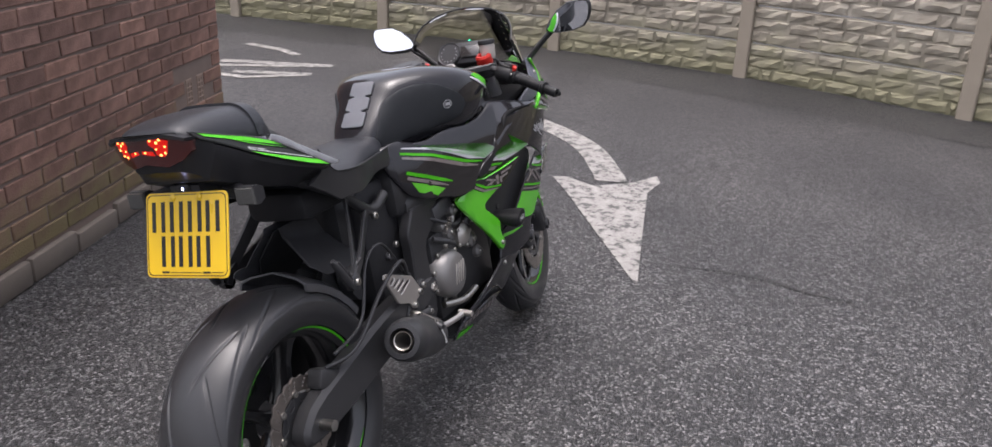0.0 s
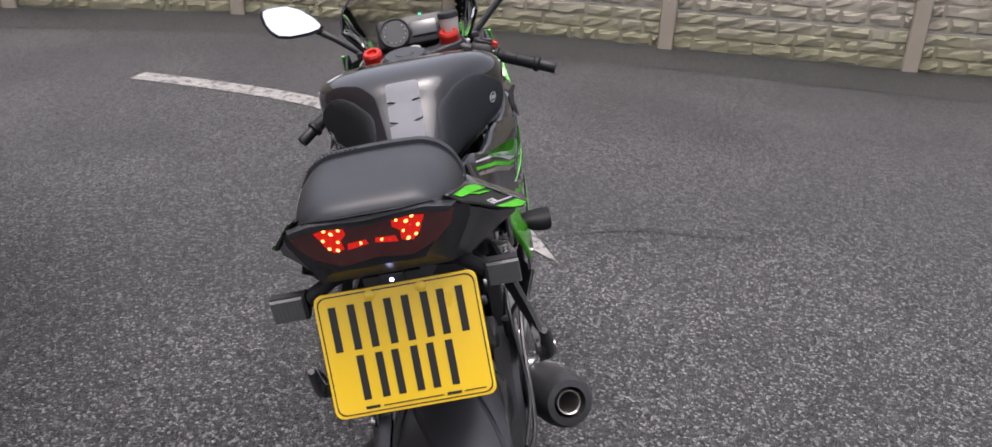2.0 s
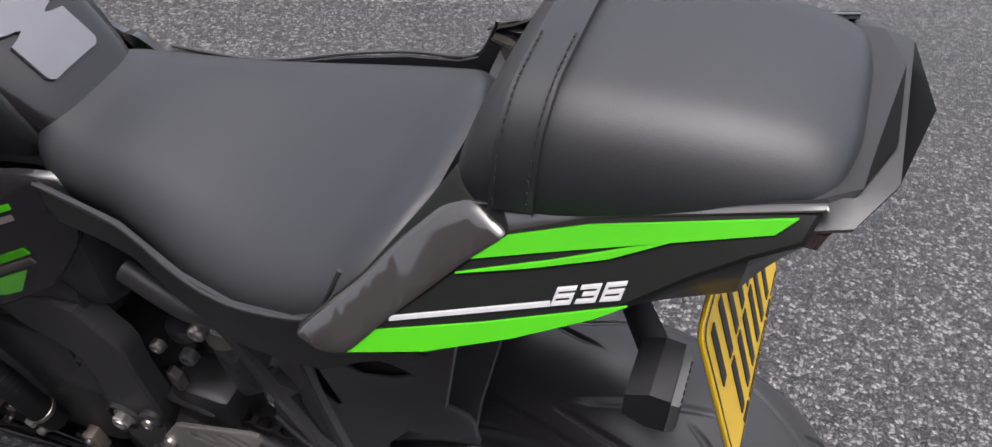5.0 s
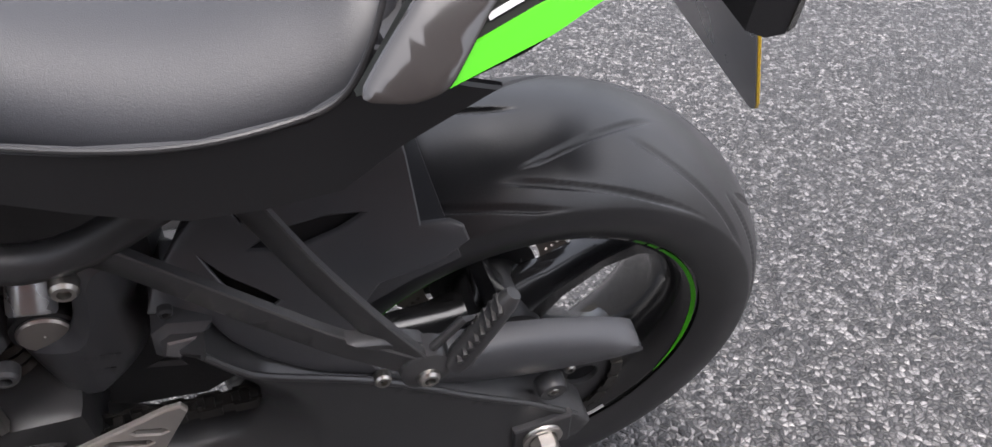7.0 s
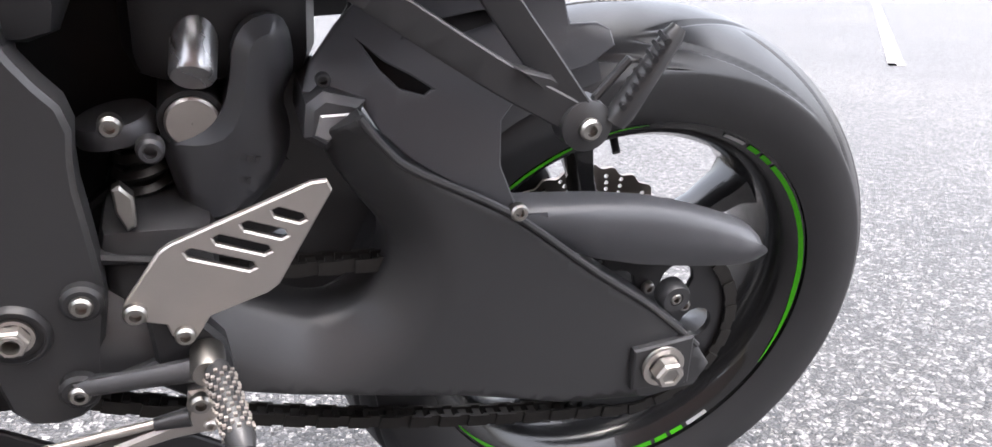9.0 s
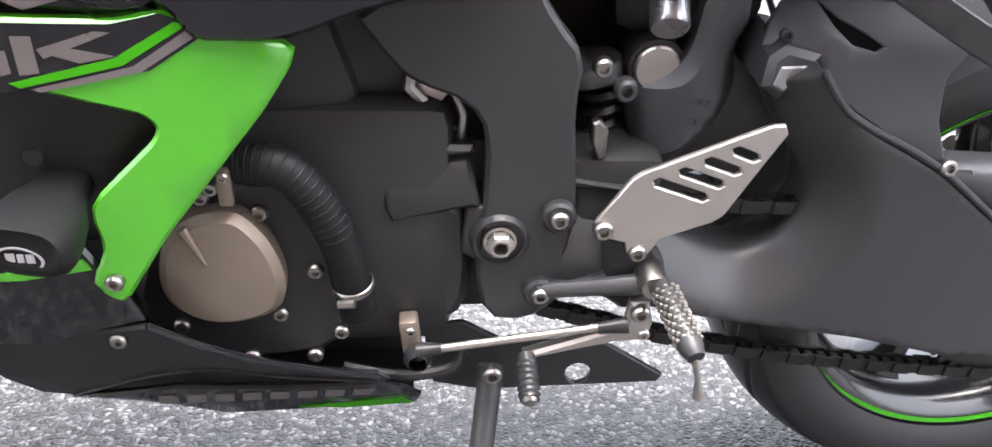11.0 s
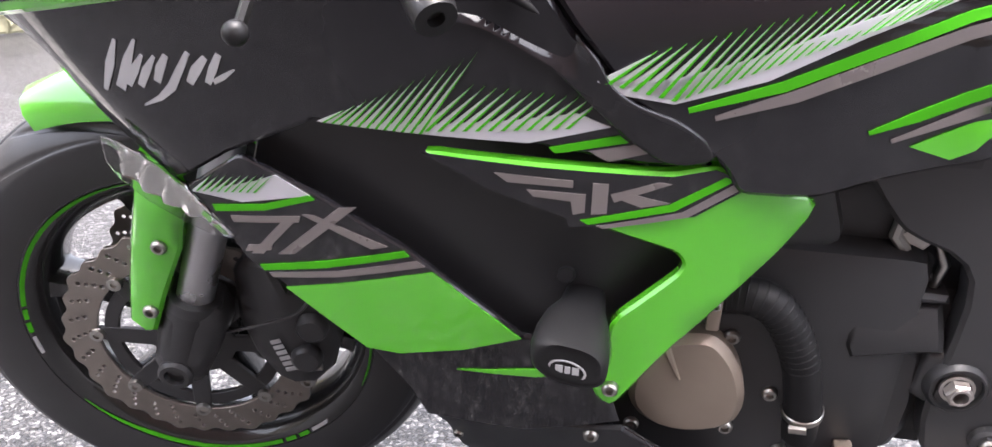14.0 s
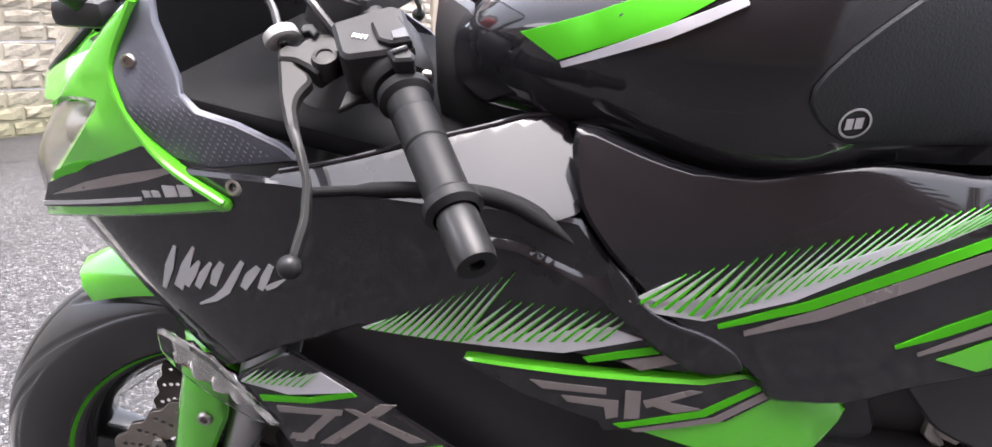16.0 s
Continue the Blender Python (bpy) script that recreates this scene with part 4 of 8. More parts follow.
# ---- front fork, brakes and mudguard ----
for sd, nm in SIDES:
    top_p, low_p = Vector((1.172, sd * 0.105, 0.945)), Vector((1.392, sd * 0.105, 0.31))
    u = (low_p - top_p).normalized()
    fork = part("fork_leg", tube([top_p - u * 0.01, top_p + u * 0.6], 0.0205, 24), FORK, bike, "grey fork leg with black lower", 38, STEER)
    part("fork_lower", lathe(((0.0225, 0.0), (0.03, 0.0), (0.031, 0.01), (0.03, 0.02), (0.029, 0.07), (0.031, 0.09), (0.0, 0.09)), top_p + u * 0.575, u, 24), BLACK_METAL, fork, "", 38, STEER)
    part("axle_clamp", slab([(1.337, 0.41), (1.386, 0.41), (1.404, 0.365), (1.414, 0.33), (1.408, 0.3), (1.388, 0.288), (1.364, 0.296), (1.345, 0.33), (1.325, 0.37)], 0.132, 0.055, 0.012, (), sd, 0.02, 1), BLACK_METAL, fork, "", 50, STEER)
    part("axle_end", lathe(((0.0, -0.004), (0.0105, -0.004), (0.0115, 0.004), (0.0165, 0.004), (0.02, 0.0), (0.021, -0.02)), (1.39, sd * 0.135, 0.315), (0, sd, 0), 28), BLACK_METAL, fork, "", 38, STEER)
    part("fork_cap", lathe(((0, 0.012), (0.012, 0.012), (0.014, 0.02), (0.022, 0.02), (0.026, 0.014), (0.027, 0.0), (0.027, -0.01)), top_p - u * 0.004, -u, 6 * 3), RED_ALLOY, fork, "red anodised fork top cap", 25, STEER)
    part("dust_seal", lathe(((0.021, 0), (0.029, 0.002), (0.031, 0.012), (0.0295, 0.02)), top_p + u * 0.565, u, 24), RUBBER, fork, "", 38, STEER)
    # radial caliper behind the leg
    cal = part("brake_caliper", slab([(1.318, 0.43), (1.3, 0.452), (1.272, 0.452), (1.258, 0.41), (1.236, 0.4), (1.214, 0.37), (1.208, 0.33), (1.218, 0.296), (1.242, 0.276), (1.285, 0.285), (1.308, 0.312), (1.322, 0.36)], lambda x, z: 0.112 - 0.35 * abs(x - 1.262), 0.062, 0.006, (), sd, 0.02), BLACK_METAL, bike,
               "black radial brake caliper", 38, STEER)
    for z in (0.31, 0.355):
        part("piston_boss", lathe(((0, 0.012), (0.014, 0.012), (0.018, 0.008), (0.019, 0)), (1.245 - 0.25 * (z - 0.31), sd * 0.106, z + 0.012), (0, sd, 0), 20), BLACK_METAL, cal, "", 38, STEER)
    bolt((1.272, sd * 0.098, 0.43), (0, sd, 0), 0.0075, cal, None, STEER)
    bolt((1.206, sd * 0.094, 0.405), (0, sd, 0), 0.006, cal, None, STEER)
    part("bleed_nipple", tube([(1.212, sd * 0.094, 0.43), (1.206, sd * 0.094, 0.45)], [0.005, 0.0035], 10), STEEL, cal, "", 38, STEER)
    part("pad_pin", tube([(1.23, sd * 0.107, 0.305), (1.265, sd * 0.105, 0.303)], 0.004, 8), STEEL, cal, "", 38, STEER)
    part("sensor_wire", tube(curve([(1.33, sd * 0.11, 0.36), (1.29, sd * 0.122, 0.38), (1.24, sd * 0.12, 0.4), (1.22, sd * 0.115, 0.45), (1.215, sd * 0.1, 0.52)], 6), 0.0022, 8), RUBBER, cal, "", 38, STEER)
    bolt((1.252, sd * 0.098, 0.275), (0, sd, 0), 0.009, cal, None, STEER)
    part("caliper_mark", bars([(i * 0.0085, 0, i * 0.0085 + 0.0055, 0.012) for i in range(6)], Vector((1.272, sd * 0.1115, 0.352)), (-0.28, 0, -0.96), (0.96, 0, -0.28), (0, sd, 0)), TEXT_GREY, cal, "pale marking bars", 38, STEER)
    hose = curve([(1.2, sd * 0.09, 0.41), (1.17, sd * 0.1, 0.5), (1.22, sd * 0.09, 0.62), (1.2, sd * 0.06, 0.75)], 8)
    part("brake_hose", tube(hose, 0.0045, 8), RUBBER, cal, "", 38, STEER)
mud_rings = []
for q in range(-26, 52, 3):
    a = radians(q)
    w = 0.066 * (0.35 + 0.65 * min(1.0, (q + 30) / 26) ** 0.6)
    mud_rings.append([FC + Vector((r * math.sin(-a), y * w / 0.066, r * math.cos(a))) for y, r in
                      ((-0.07, 0.292), (-0.066, 0.312), (-0.045, 0.325), (0, 0.33), (0.045, 0.325), (0.066, 0.312), (0.07, 0.292), (0.066, 0.292), (0.062, 0.31), (0.042, 0.321), (0, 0.326), (-0.042, 0.321), (-0.062, 0.31), (-0.066, 0.292))])
mud = part("front_mudguard", loft(mud_rings), GREEN, bike, "glossy lime green front mudguard", 65, STEER)
for sd, nm in SIDES:
    leg = part("mudguard_leg", slab([(1.392, 0.575), (1.36, 0.575), (1.34, 0.53), (1.35, 0.486), (1.376, 0.432), (1.4, 0.375), (1.412, 0.374), (1.43, 0.386), (1.42, 0.44), (1.409, 0.485), (1.395, 0.535)], lambda x, z: 0.13 - 0.3 * max(0.0, z - 0.53) - 0.6 * max(0.0, (x - 1.392) + 0.3 * (z - 0.47)), 0.035, 0.004, (), sd, 0.015), GREEN, mud, "", 38, STEER)
    bolt((1.372, sd * 0.13, 0.49), (0, sd, 0), 0.0085, leg, None, STEER)
    bolt((1.399, sd * 0.13, 0.405), (0, sd, 0), 0.0085, leg, None, STEER)
# ---- fairing panels, both sides ----
UPPER = [(1.445, 0.732), (1.383, 0.701), (1.345, 0.651), (1.322, 0.631), (1.272, 0.602), (1.206, 0.645), (1.125, 0.684), (0.96, 0.674), (0.872, 0.656), (0.82, 0.652),
         (0.86, 0.70), (0.93, 0.76), (0.95, 0.79), (1.0, 0.8), (1.089, 0.804), (1.178, 0.808), (1.258, 0.806), (1.4, 0.79)]
DUCT = [(1.19, 0.807), (1.1318, 0.803), (1.0779, 0.8), (1.0064, 0.796), (0.969, 0.789), (0.9488, 0.795), (0.956, 0.822), (0.972, 0.851), (0.9993, 0.8503), (1.0283, 0.8441), (1.0644, 0.8369), (1.0963, 0.8296), (1.124, 0.823), (1.1523, 0.8171), (1.181, 0.8117)]
NOSE = [(1.341, 0.852), (1.3756, 0.8497), (1.396, 0.838), (1.3715, 0.8659), (1.3508, 0.8861), (1.3357, 0.9041), (1.3194, 0.9195), (1.302, 0.934), (1.296, 0.934), (1.3119, 0.9085), (1.3193, 0.8939), (1.3228, 0.8763), (1.3196, 0.8623), (1.3098, 0.849), (1.268, 0.807), (1.24, 0.794), (1.2225, 0.785), (1.2235, 0.777), (1.318, 0.756), (1.4413, 0.728), (1.4397, 0.7435), (1.4225, 0.7685), (1.3907, 0.8), (1.3518, 0.839)]
ZXP = [(1.255, 0.604), (1.196, 0.645), (1.131, 0.616), (1.059, 0.572), (1.041, 0.557), (0.958, 0.487), (1.013, 0.47), (1.07, 0.459), (1.101, 0.461), (1.179, 0.524), (1.206, 0.539), (1.227, 0.575)]
MIDP = [(1.045, 0.667), (0.95, 0.659), (0.848, 0.650), (0.818, 0.656), (0.729, 0.615), (0.757, 0.572), (0.84, 0.472), (0.882, 0.41), (0.903, 0.437), (0.885, 0.465), (0.891, 0.507), (0.838, 0.556),
        (0.833, 0.566), (0.84, 0.577), (0.909, 0.605), (0.926, 0.613)]
TRIM = [(1.101, 0.461), (1.07, 0.459), (0.958, 0.487), (0.905, 0.47), (0.882, 0.42), (0.872, 0.388), (0.957, 0.375), (1.05, 0.385), (1.065, 0.415), (1.085, 0.44)]
RECESS = [(1.2, 0.625), (1.19, 0.655), (1.125, 0.69), (0.9, 0.68), (0.82, 0.57), (0.87, 0.46), (0.96, 0.455), (1.03, 0.49), (1.1, 0.55)]
BELLYP = [(1.068, 0.39), (1.062, 0.345), (1.0473, 0.3231), (1.0378, 0.2733), (1.0132, 0.2419), (0.9832, 0.2388), (0.9036, 0.286), (0.8336, 0.303), (0.7731, 0.2835), (0.6848, 0.268), (0.6821, 0.2744), (0.7297, 0.2915), (0.7727, 0.3083), (0.8135, 0.3337), (0.8381, 0.3542), (0.868, 0.388), (0.973, 0.368)]
BELLY_STEP = [(0.981, 0.2388), (0.9036, 0.291), (0.8336, 0.308), (0.7731, 0.288), (0.684, 0.27), (0.674, 0.255), (0.7736, 0.252), (0.8757, 0.26), (0.95, 0.242)]
BELLY_BAND = [(0.9832, 0.2388), (0.9198, 0.2555), (0.8757, 0.2661), (0.82, 0.2615), (0.7736, 0.2586), (0.6848, 0.2665), (0.66, 0.25), (0.6424, 0.2314), (0.647, 0.2141), (0.75, 0.203), (0.8436, 0.195), (0.8758, 0.2137), (0.9198, 0.2335)]
STRAKE_LOW = [(0.82, 0.66), (0.8424, 0.6563), (0.8597, 0.6604), (0.8851, 0.6786), (0.9152, 0.7074), (0.9445, 0.7375), (0.9702, 0.753), (0.9957, 0.7664), (1.0166, 0.7695), (1.03, 0.772)]
STRAKE = [(1.033, 0.7945), (1.0075, 0.793), (0.9845, 0.7877), (0.9605, 0.7858), (0.9371, 0.7676), (0.9118, 0.7445), (0.9007, 0.723), (0.8808, 0.7088), (0.8512, 0.6967), (0.8279, 0.6794), (0.8186, 0.66), (0.8424, 0.6563), (0.8597, 0.6604), (0.8851, 0.6786), (0.9152, 0.7074), (0.9445, 0.7375), (0.9702, 0.753), (0.9957, 0.7664), (1.0166, 0.7695), (1.031, 0.776)]
SIDE_COVER = [(0.81, 0.652), (0.845, 0.686), (0.886, 0.71), (0.908, 0.74), (0.93, 0.768), (0.953, 0.8), (0.963, 0.862), (0.911, 0.838), (0.872, 0.824), (0.827, 0.817), (0.784, 0.824), (0.749, 0.826), (0.731, 0.825), (0.695, 0.82), (0.664, 0.815), (0.6, 0.822), (0.56, 0.84), (0.49, 0.83), (0.5, 0.76), (0.55, 0.69), (0.61, 0.66), (0.644, 0.652), (0.69, 0.643), (0.738, 0.626), (0.8, 0.632)]


def duct_y(x, z):
    """The sloping top of the fairing, turned up to the sky."""
    fold = float(np.interp(x, [0.9, 0.95, 1.05, 1.2], [0.77, 0.79, 0.8, 0.806]))
    return FAIR(x, fold) - 1.02 * (z - fold)


STRAKE_LINE = [(p.x, p.y) for p in curve([(x, z, 0) for x, z in STRAKE_LOW], 8)]


STRAKE_HIGH = [(p.x, p.y) for p in curve([(x, z, 0) for x, z in STRAKE[10:0:-1]], 8)]


def strake_y(x, z):
    """Meets the frame cover behind, then turns over to face the sky further forward."""
    low = float(np.interp(x, [p[0] for p in STRAKE_LINE], [p[1] for p in STRAKE_LINE]))
    high = max(low + 0.004, float(np.interp(x, [p[0] for p in STRAKE_HIGH], [p[1] for p in STRAKE_HIGH])))
    k = min(1.0, max(0.0, (x - 0.912) / 0.05))
    k = k * k * (3 - 2 * k)
    y0 = FAIR(x, low) + 0.006
    y1 = (1 - k) * (COVER(x, high) + 0.003) + k * (y0 - 1.05 * (high - low))
    t = (z - low) / (high - low)
    return y0 + (y1 - y0) * min(1.2, max(-0.2, t))


def needles(b0, b1, t0, t1, n):
    """Two sets of thin points that rise from a base line: pale bodies and green edges."""
    pale, lime = [], []
    for i in range(n):
        u, v = i / n, (i + 1) / n
        p = (b0[0] + (b1[0] - b0[0]) * u, b0[1] + (b1[1] - b0[1]) * u)
        q = (b0[0] + (b1[0] - b0[0]) * v, b0[1] + (b1[1] - b0[1]) * v)
        t = (t0[0] + (t1[0] - t0[0]) * u, t0[1] + (t1[1] - t0[1]) * u)
        m = (p[0] * 0.34 + q[0] * 0.66, p[1] * 0.34 + q[1] * 0.66)
        pale.append([p, m, (t[0] * 0.9 + m[0] * 0.1, t[1] * 0.9 + m[1] * 0.1)])
        lime.append([m, q, t])
    return pale, lime


def UPPER_Y(x, z):
    """The side fairing, rolled inwards along its front lower edge."""
    d = -0.67 * (x - 1.38) + 0.74 * (z - 0.7)
    return FAIR(x, z) - 6.0 * max(0.0, 0.045 - d) ** 2


for sd, nm in SIDES:
    up = part("upper_fairing", slab(UPPER, UPPER_Y, 0.006, 0.003, (), sd, 0.016), BLACK_GLOSS, bike, "gloss black upper side fairing with pale needle graphic")
    pale, lime = needles((1.122, 0.684), (1.04, 0.68), (1.1, 0.695), (0.988, 0.751), 12)
    p2, l2 = needles((1.044, 0.682), (0.93, 0.688), (1.0, 0.722), (0.9, 0.71), 12)
    body = [[(1.12, 0.6835), (0.96, 0.6755), (0.9, 0.689), (0.925, 0.7), (0.97, 0.694), (1.04, 0.687)]]
    part("needle_graphic", decal(body + pale + p2, FAIR, 0.0014, sd), DECAL_WHITE, up, "silver white needle graphic")
    part("needle_edges", decal(lime + l2, FAIR, 0.0024, sd), GREEN_TAPE, up, "lime green needle points")
    part("green_dash", decal([[(0.945, 0.672), (0.893, 0.682), (0.886, 0.676), (0.94, 0.667)]], FAIR, 0.0014, sd), GREEN_TAPE, up)
    part("grey_dash", decal([[(0.915, 0.669), (0.877, 0.675), (0.87, 0.667), (0.9, 0.66)]], FAIR, 0.0014, sd), DECAL_GREY, up)
    duct = part("air_duct_cover", slab(rounded(DUCT, 0.006), duct_y, 0.006, 0.0006, (), sd, 0.007), BLACK_GLOSS, bike, "gloss black air duct cover")
    part("duct_edge", tube(curve([(x, sd * (duct_y(x, z) - 0.001), z + 0.0005) for x, z in DUCT[7:]], 4), 0.0022, 8), BLACK_GLOSS, duct)
    part("duct_lip", tube(curve([(x, sd * (duct_y(x, z) + 0.003), z) for x, z in ((1.15, 0.803), (1.115, 0.806), (1.076, 0.8085), (1.025, 0.8065), (0.995, 0.8), (0.971, 0.789), (0.953, 0.779))], 5), [0.004] * 6 + [0.0055] * 8 + [0.007] * 10 + [0.006 - 0.0009 * q for q in range(7)], 12), COCKPIT, duct, "dull black duct lip")
    # script mark: slanted brush strokes
    marks = [ribbon(p, w) for p, w in (
        ([(1.3125, 0.686), (1.301, 0.71), (1.29, 0.732)], [0.004, 0.0085, 0.003]), ([(1.296, 0.69), (1.283, 0.714), (1.2705, 0.7345)], [0.009, 0.0085, 0.0025]),
        ([(1.2868, 0.694), (1.277, 0.709), (1.267, 0.722)], [0.006, 0.008, 0.003]), ([(1.2745, 0.695), (1.266, 0.709), (1.2555, 0.7225)], [0.006, 0.0075, 0.003]), ([(1.2575, 0.701), (1.252, 0.713), (1.244, 0.7248)], [0.006, 0.008, 0.005]),
        ([(1.2755, 0.678), (1.258, 0.687), (1.2449, 0.698), (1.234, 0.714), (1.2235, 0.7295)], [0.0015, 0.005, 0.0075, 0.0065, 0.004]),
        ([(1.227, 0.704), (1.219, 0.716), (1.209, 0.727)], [0.006, 0.0085, 0.005]), ([(1.2104, 0.7058), (1.204, 0.718), (1.1965, 0.7308)], [0.005, 0.007, 0.005]), ([(1.205, 0.7075), (1.196, 0.7125), (1.1855, 0.7195)], [0.004, 0.0045, 0.0012]))]
    for o in marks:
        part("brush_stroke", decal([o], FAIR, 0.0012, sd), TEXT_GREY, up, "silver brush stroke")

    nose = part("nose_cowl", slab(rounded(NOSE, 0.006), lambda x, z: FAIR(x, z) + 0.006 - 0.3 * max(0.0, z - 0.83), 0.012, 0.004, (), sd, 0.025), GREEN, bike, "lime green nose cowl with black graphic")
    NS = lambda x, z: FAIR(x, z) + 0.006 - 0.3 * max(0.0, z - 0.83)
    part("nose_liner", slab(NOSE, lambda x, z: FAIR(x, z) - 0.0065 - 0.3 * max(0.0, z - 0.83), 0.004, 0, (), sd, 0.025), BLACK_ROUGH, nose)
    part("cowl_graphic", decal([[(1.437, 0.7415), (1.435, 0.7475), (1.4195, 0.769), (1.36, 0.7975), (1.2957, 0.8246), (1.27, 0.8105), (1.2383, 0.7855), (1.32, 0.7675)]], NS, 0.0012, sd), BLACK_GLOSS, nose, "black cowl graphic")
    part("cowl_stripe", decal([[(1.435, 0.7475), (1.436, 0.7435), (1.3081, 0.7745), (1.3075, 0.778)]], NS, 0.0022, sd), TEXT_GREY, nose)
    part("cowl_flash", decal([[(1.4195, 0.7575), (1.34, 0.7815), (1.2983, 0.7945), (1.2716, 0.805), (1.2745, 0.8092), (1.33, 0.794), (1.37, 0.78)]], NS, 0.002, sd), DECAL_GREY, nose)
    part("cowl_flash", decal([[(1.412, 0.7745), (1.3755, 0.7885), (1.3497, 0.8035), (1.38, 0.7955), (1.405, 0.7835)]], NS, 0.002, sd), GREEN_TAPE, nose)
    for bx, wx, z0, z1 in ((1.3035, 0.0075, 0.7785, 0.7842), (1.294, 0.0075, 0.7803, 0.786), (1.2815, 0.013, 0.7825, 0.7925), (1.2665, 0.0125, 0.7852, 0.7955)):
        part("model_bar", decal([[(bx, z0), (bx - wx, z0 + wx * 0.22), (bx - wx + 0.0015, z1 + wx * 0.1), (bx + 0.0015, z1)]], NS, 0.0024, sd), TEXT_GREY, nose)
    # lens, bowl and brow between the side cowl and the centre line
    EDGE = [(1.4397, 0.7425), (1.4225, 0.7685), (1.3907, 0.8), (1.3518, 0.839), (1.342, 0.85)]
    grids = []
    for scale, inset_x in ((1.0, 0.0), (0.8, 0.012)):
        rows = []
        for i in range(13):
            v = i / 12
            ex = float(np.interp(v * 4, range(5), [q[0] for q in EDGE]))
            ez = float(np.interp(v * 4, range(5), [q[1] for q in EDGE]))
            c0, c1 = Vector((ex - 0.002, NS(ex, ez) - 0.005, ez)), Vector((1.522 - 0.04 * v, 0.03, 0.732 + 0.09 * v))
            rows.append([c0.lerp(c1, j / 12) + Vector((0.028, 0.012, 0)) * math.sin(math.pi * j / 12) * (1 - 0.5 * (2 * v - 1) ** 2) for j in range(13)])
        mid_p = Vector((1.42, 0.11, 0.785))
        rows = [[Vector((q.x - inset_x, sd * q.y, q.z)) for q in [mid_p + (p - mid_p) * scale for p in r]] for r in rows]
        grids.append(rows)
    lamp = part("headlight", loft([r + [p - Vector((0.004, sd * 0.002, 0)) for p in r[::-1]] for r in grids[0]]), CLEAR, bike, "clear bulging headlight lens", 60)
    bowl = bmesh.new()
    hub = Vector((1.40, sd * 0.1, 0.785))
    loft([[p.lerp(hub, 0.06 + 0.3 * k * k) + Vector((-0.016 * k, 0, 0)) for p in ([grids[1][0][j] for j in range(13)] + [grids[1][i][12] for i in range(1, 13)] + [grids[1][12][j] for j in range(11, -1, -1)] + [grids[1][i][0] for i in range(11, 0, -1)])] for k in (0.0, 0.35, 0.7, 1.0, 1.3, 1.6)], True, True, bowl)
    part("reflector", bowl, LAMP_WHITE, lamp, "chrome headlight reflector", 30)
    part("bulb_shield", lathe(((0, 0.03), (0.016, 0.028), (0.02, 0.02), (0.021, 0.0)), (1.43, sd * 0.1, 0.785), (1, sd * 0.25, -0.05), 24), SILVER, lamp)
    part("headlight_brow", loft([[Vector((a + da, sd * (y + dy), z + dz)) for a, y, z, da, dy, dz in ((x0, y0, z0, 0, 0, 0), (x0 * 0.5 + x1 * 0.5 + 0.006, y0 * 0.5 + y1 * 0.5, z0 * 0.5 + z1 * 0.5, 0, 0.004, 0), (x1, y1, z1, 0, 0, 0), (x1, y1, z1, -0.006, -0.006, -0.003), (x0, y0, z0, -0.008, -0.006, 0.002))]
                             for x0, y0, z0, x1, y1, z1 in ((1.338, 0.2, 0.851, 1.328, 0.178, 0.9), (1.385, 0.192, 0.842, 1.372, 0.16, 0.882), (1.432, 0.165, 0.834, 1.415, 0.14, 0.868), (1.466, 0.125, 0.828, 1.45, 0.11, 0.858), (1.488, 0.07, 0.824, 1.47, 0.06, 0.862), (1.494, 0.03, 0.822, 1.476, 0.02, 0.864))]), GREEN, nose, "lime green brow over the headlight", 50)

    inner = part("inner_cowl", slab([(1.3, 0.936), (1.314, 0.9074), (1.3192, 0.8936), (1.3207, 0.8767), (1.3081, 0.85), (1.299, 0.835), (1.276, 0.813), (1.247, 0.803), (1.178, 0.809), (1.19, 0.822), (1.224, 0.841), (1.2516, 0.851), (1.2647, 0.863), (1.2666, 0.875), (1.2784, 0.901), (1.2851, 0.916), (1.2885, 0.936)], lambda x, z: 0.228 - 0.9 * max(0.0, 1.29 - x) * 0.25 - 0.35 * max(0.0, z - 0.85), 0.006, 0.002, (), sd, 0.02),
                 INNER_GREY, bike, "blue grey textured inner cowl panel")
    ridges = bmesh.new()
    for i in range(30):
        for j in range(22):
            x, z = 1.302 - 0.0042 * i + 0.0018 * j, 0.9 - 0.0034 * i - 0.0034 * j
            if inside((x, z), [(1.3, 0.896), (1.313, 0.87), (1.305, 0.852), (1.296, 0.838), (1.274, 0.817), (1.247, 0.807), (1.2, 0.813), (1.226, 0.836), (1.256, 0.85), (1.27, 0.865), (1.286, 0.896)]):
                y = 0.228 - 0.225 * max(0.0, 1.29 - x) - 0.35 * max(0.0, z - 0.85)
                tube([(x + 0.0013, sd * (y - 0.0002), z + 0.0011), (x - 0.0013, sd * (y + 0.0002), z - 0.0011)], [0.0002, 0.00045], 5, ridges)
    tagged(part("ridge_texture", ridges, INNER_GREY, inner, "rows of small moulded ridges"), kind="stuff")
    bolt((1.305, sd * 0.2155, 0.887), (-0.3, sd, 0.2), 0.006, inner)
    bolt((1.219, sd * 0.233, 0.797), (0, sd, 0.3), 0.0075, up)
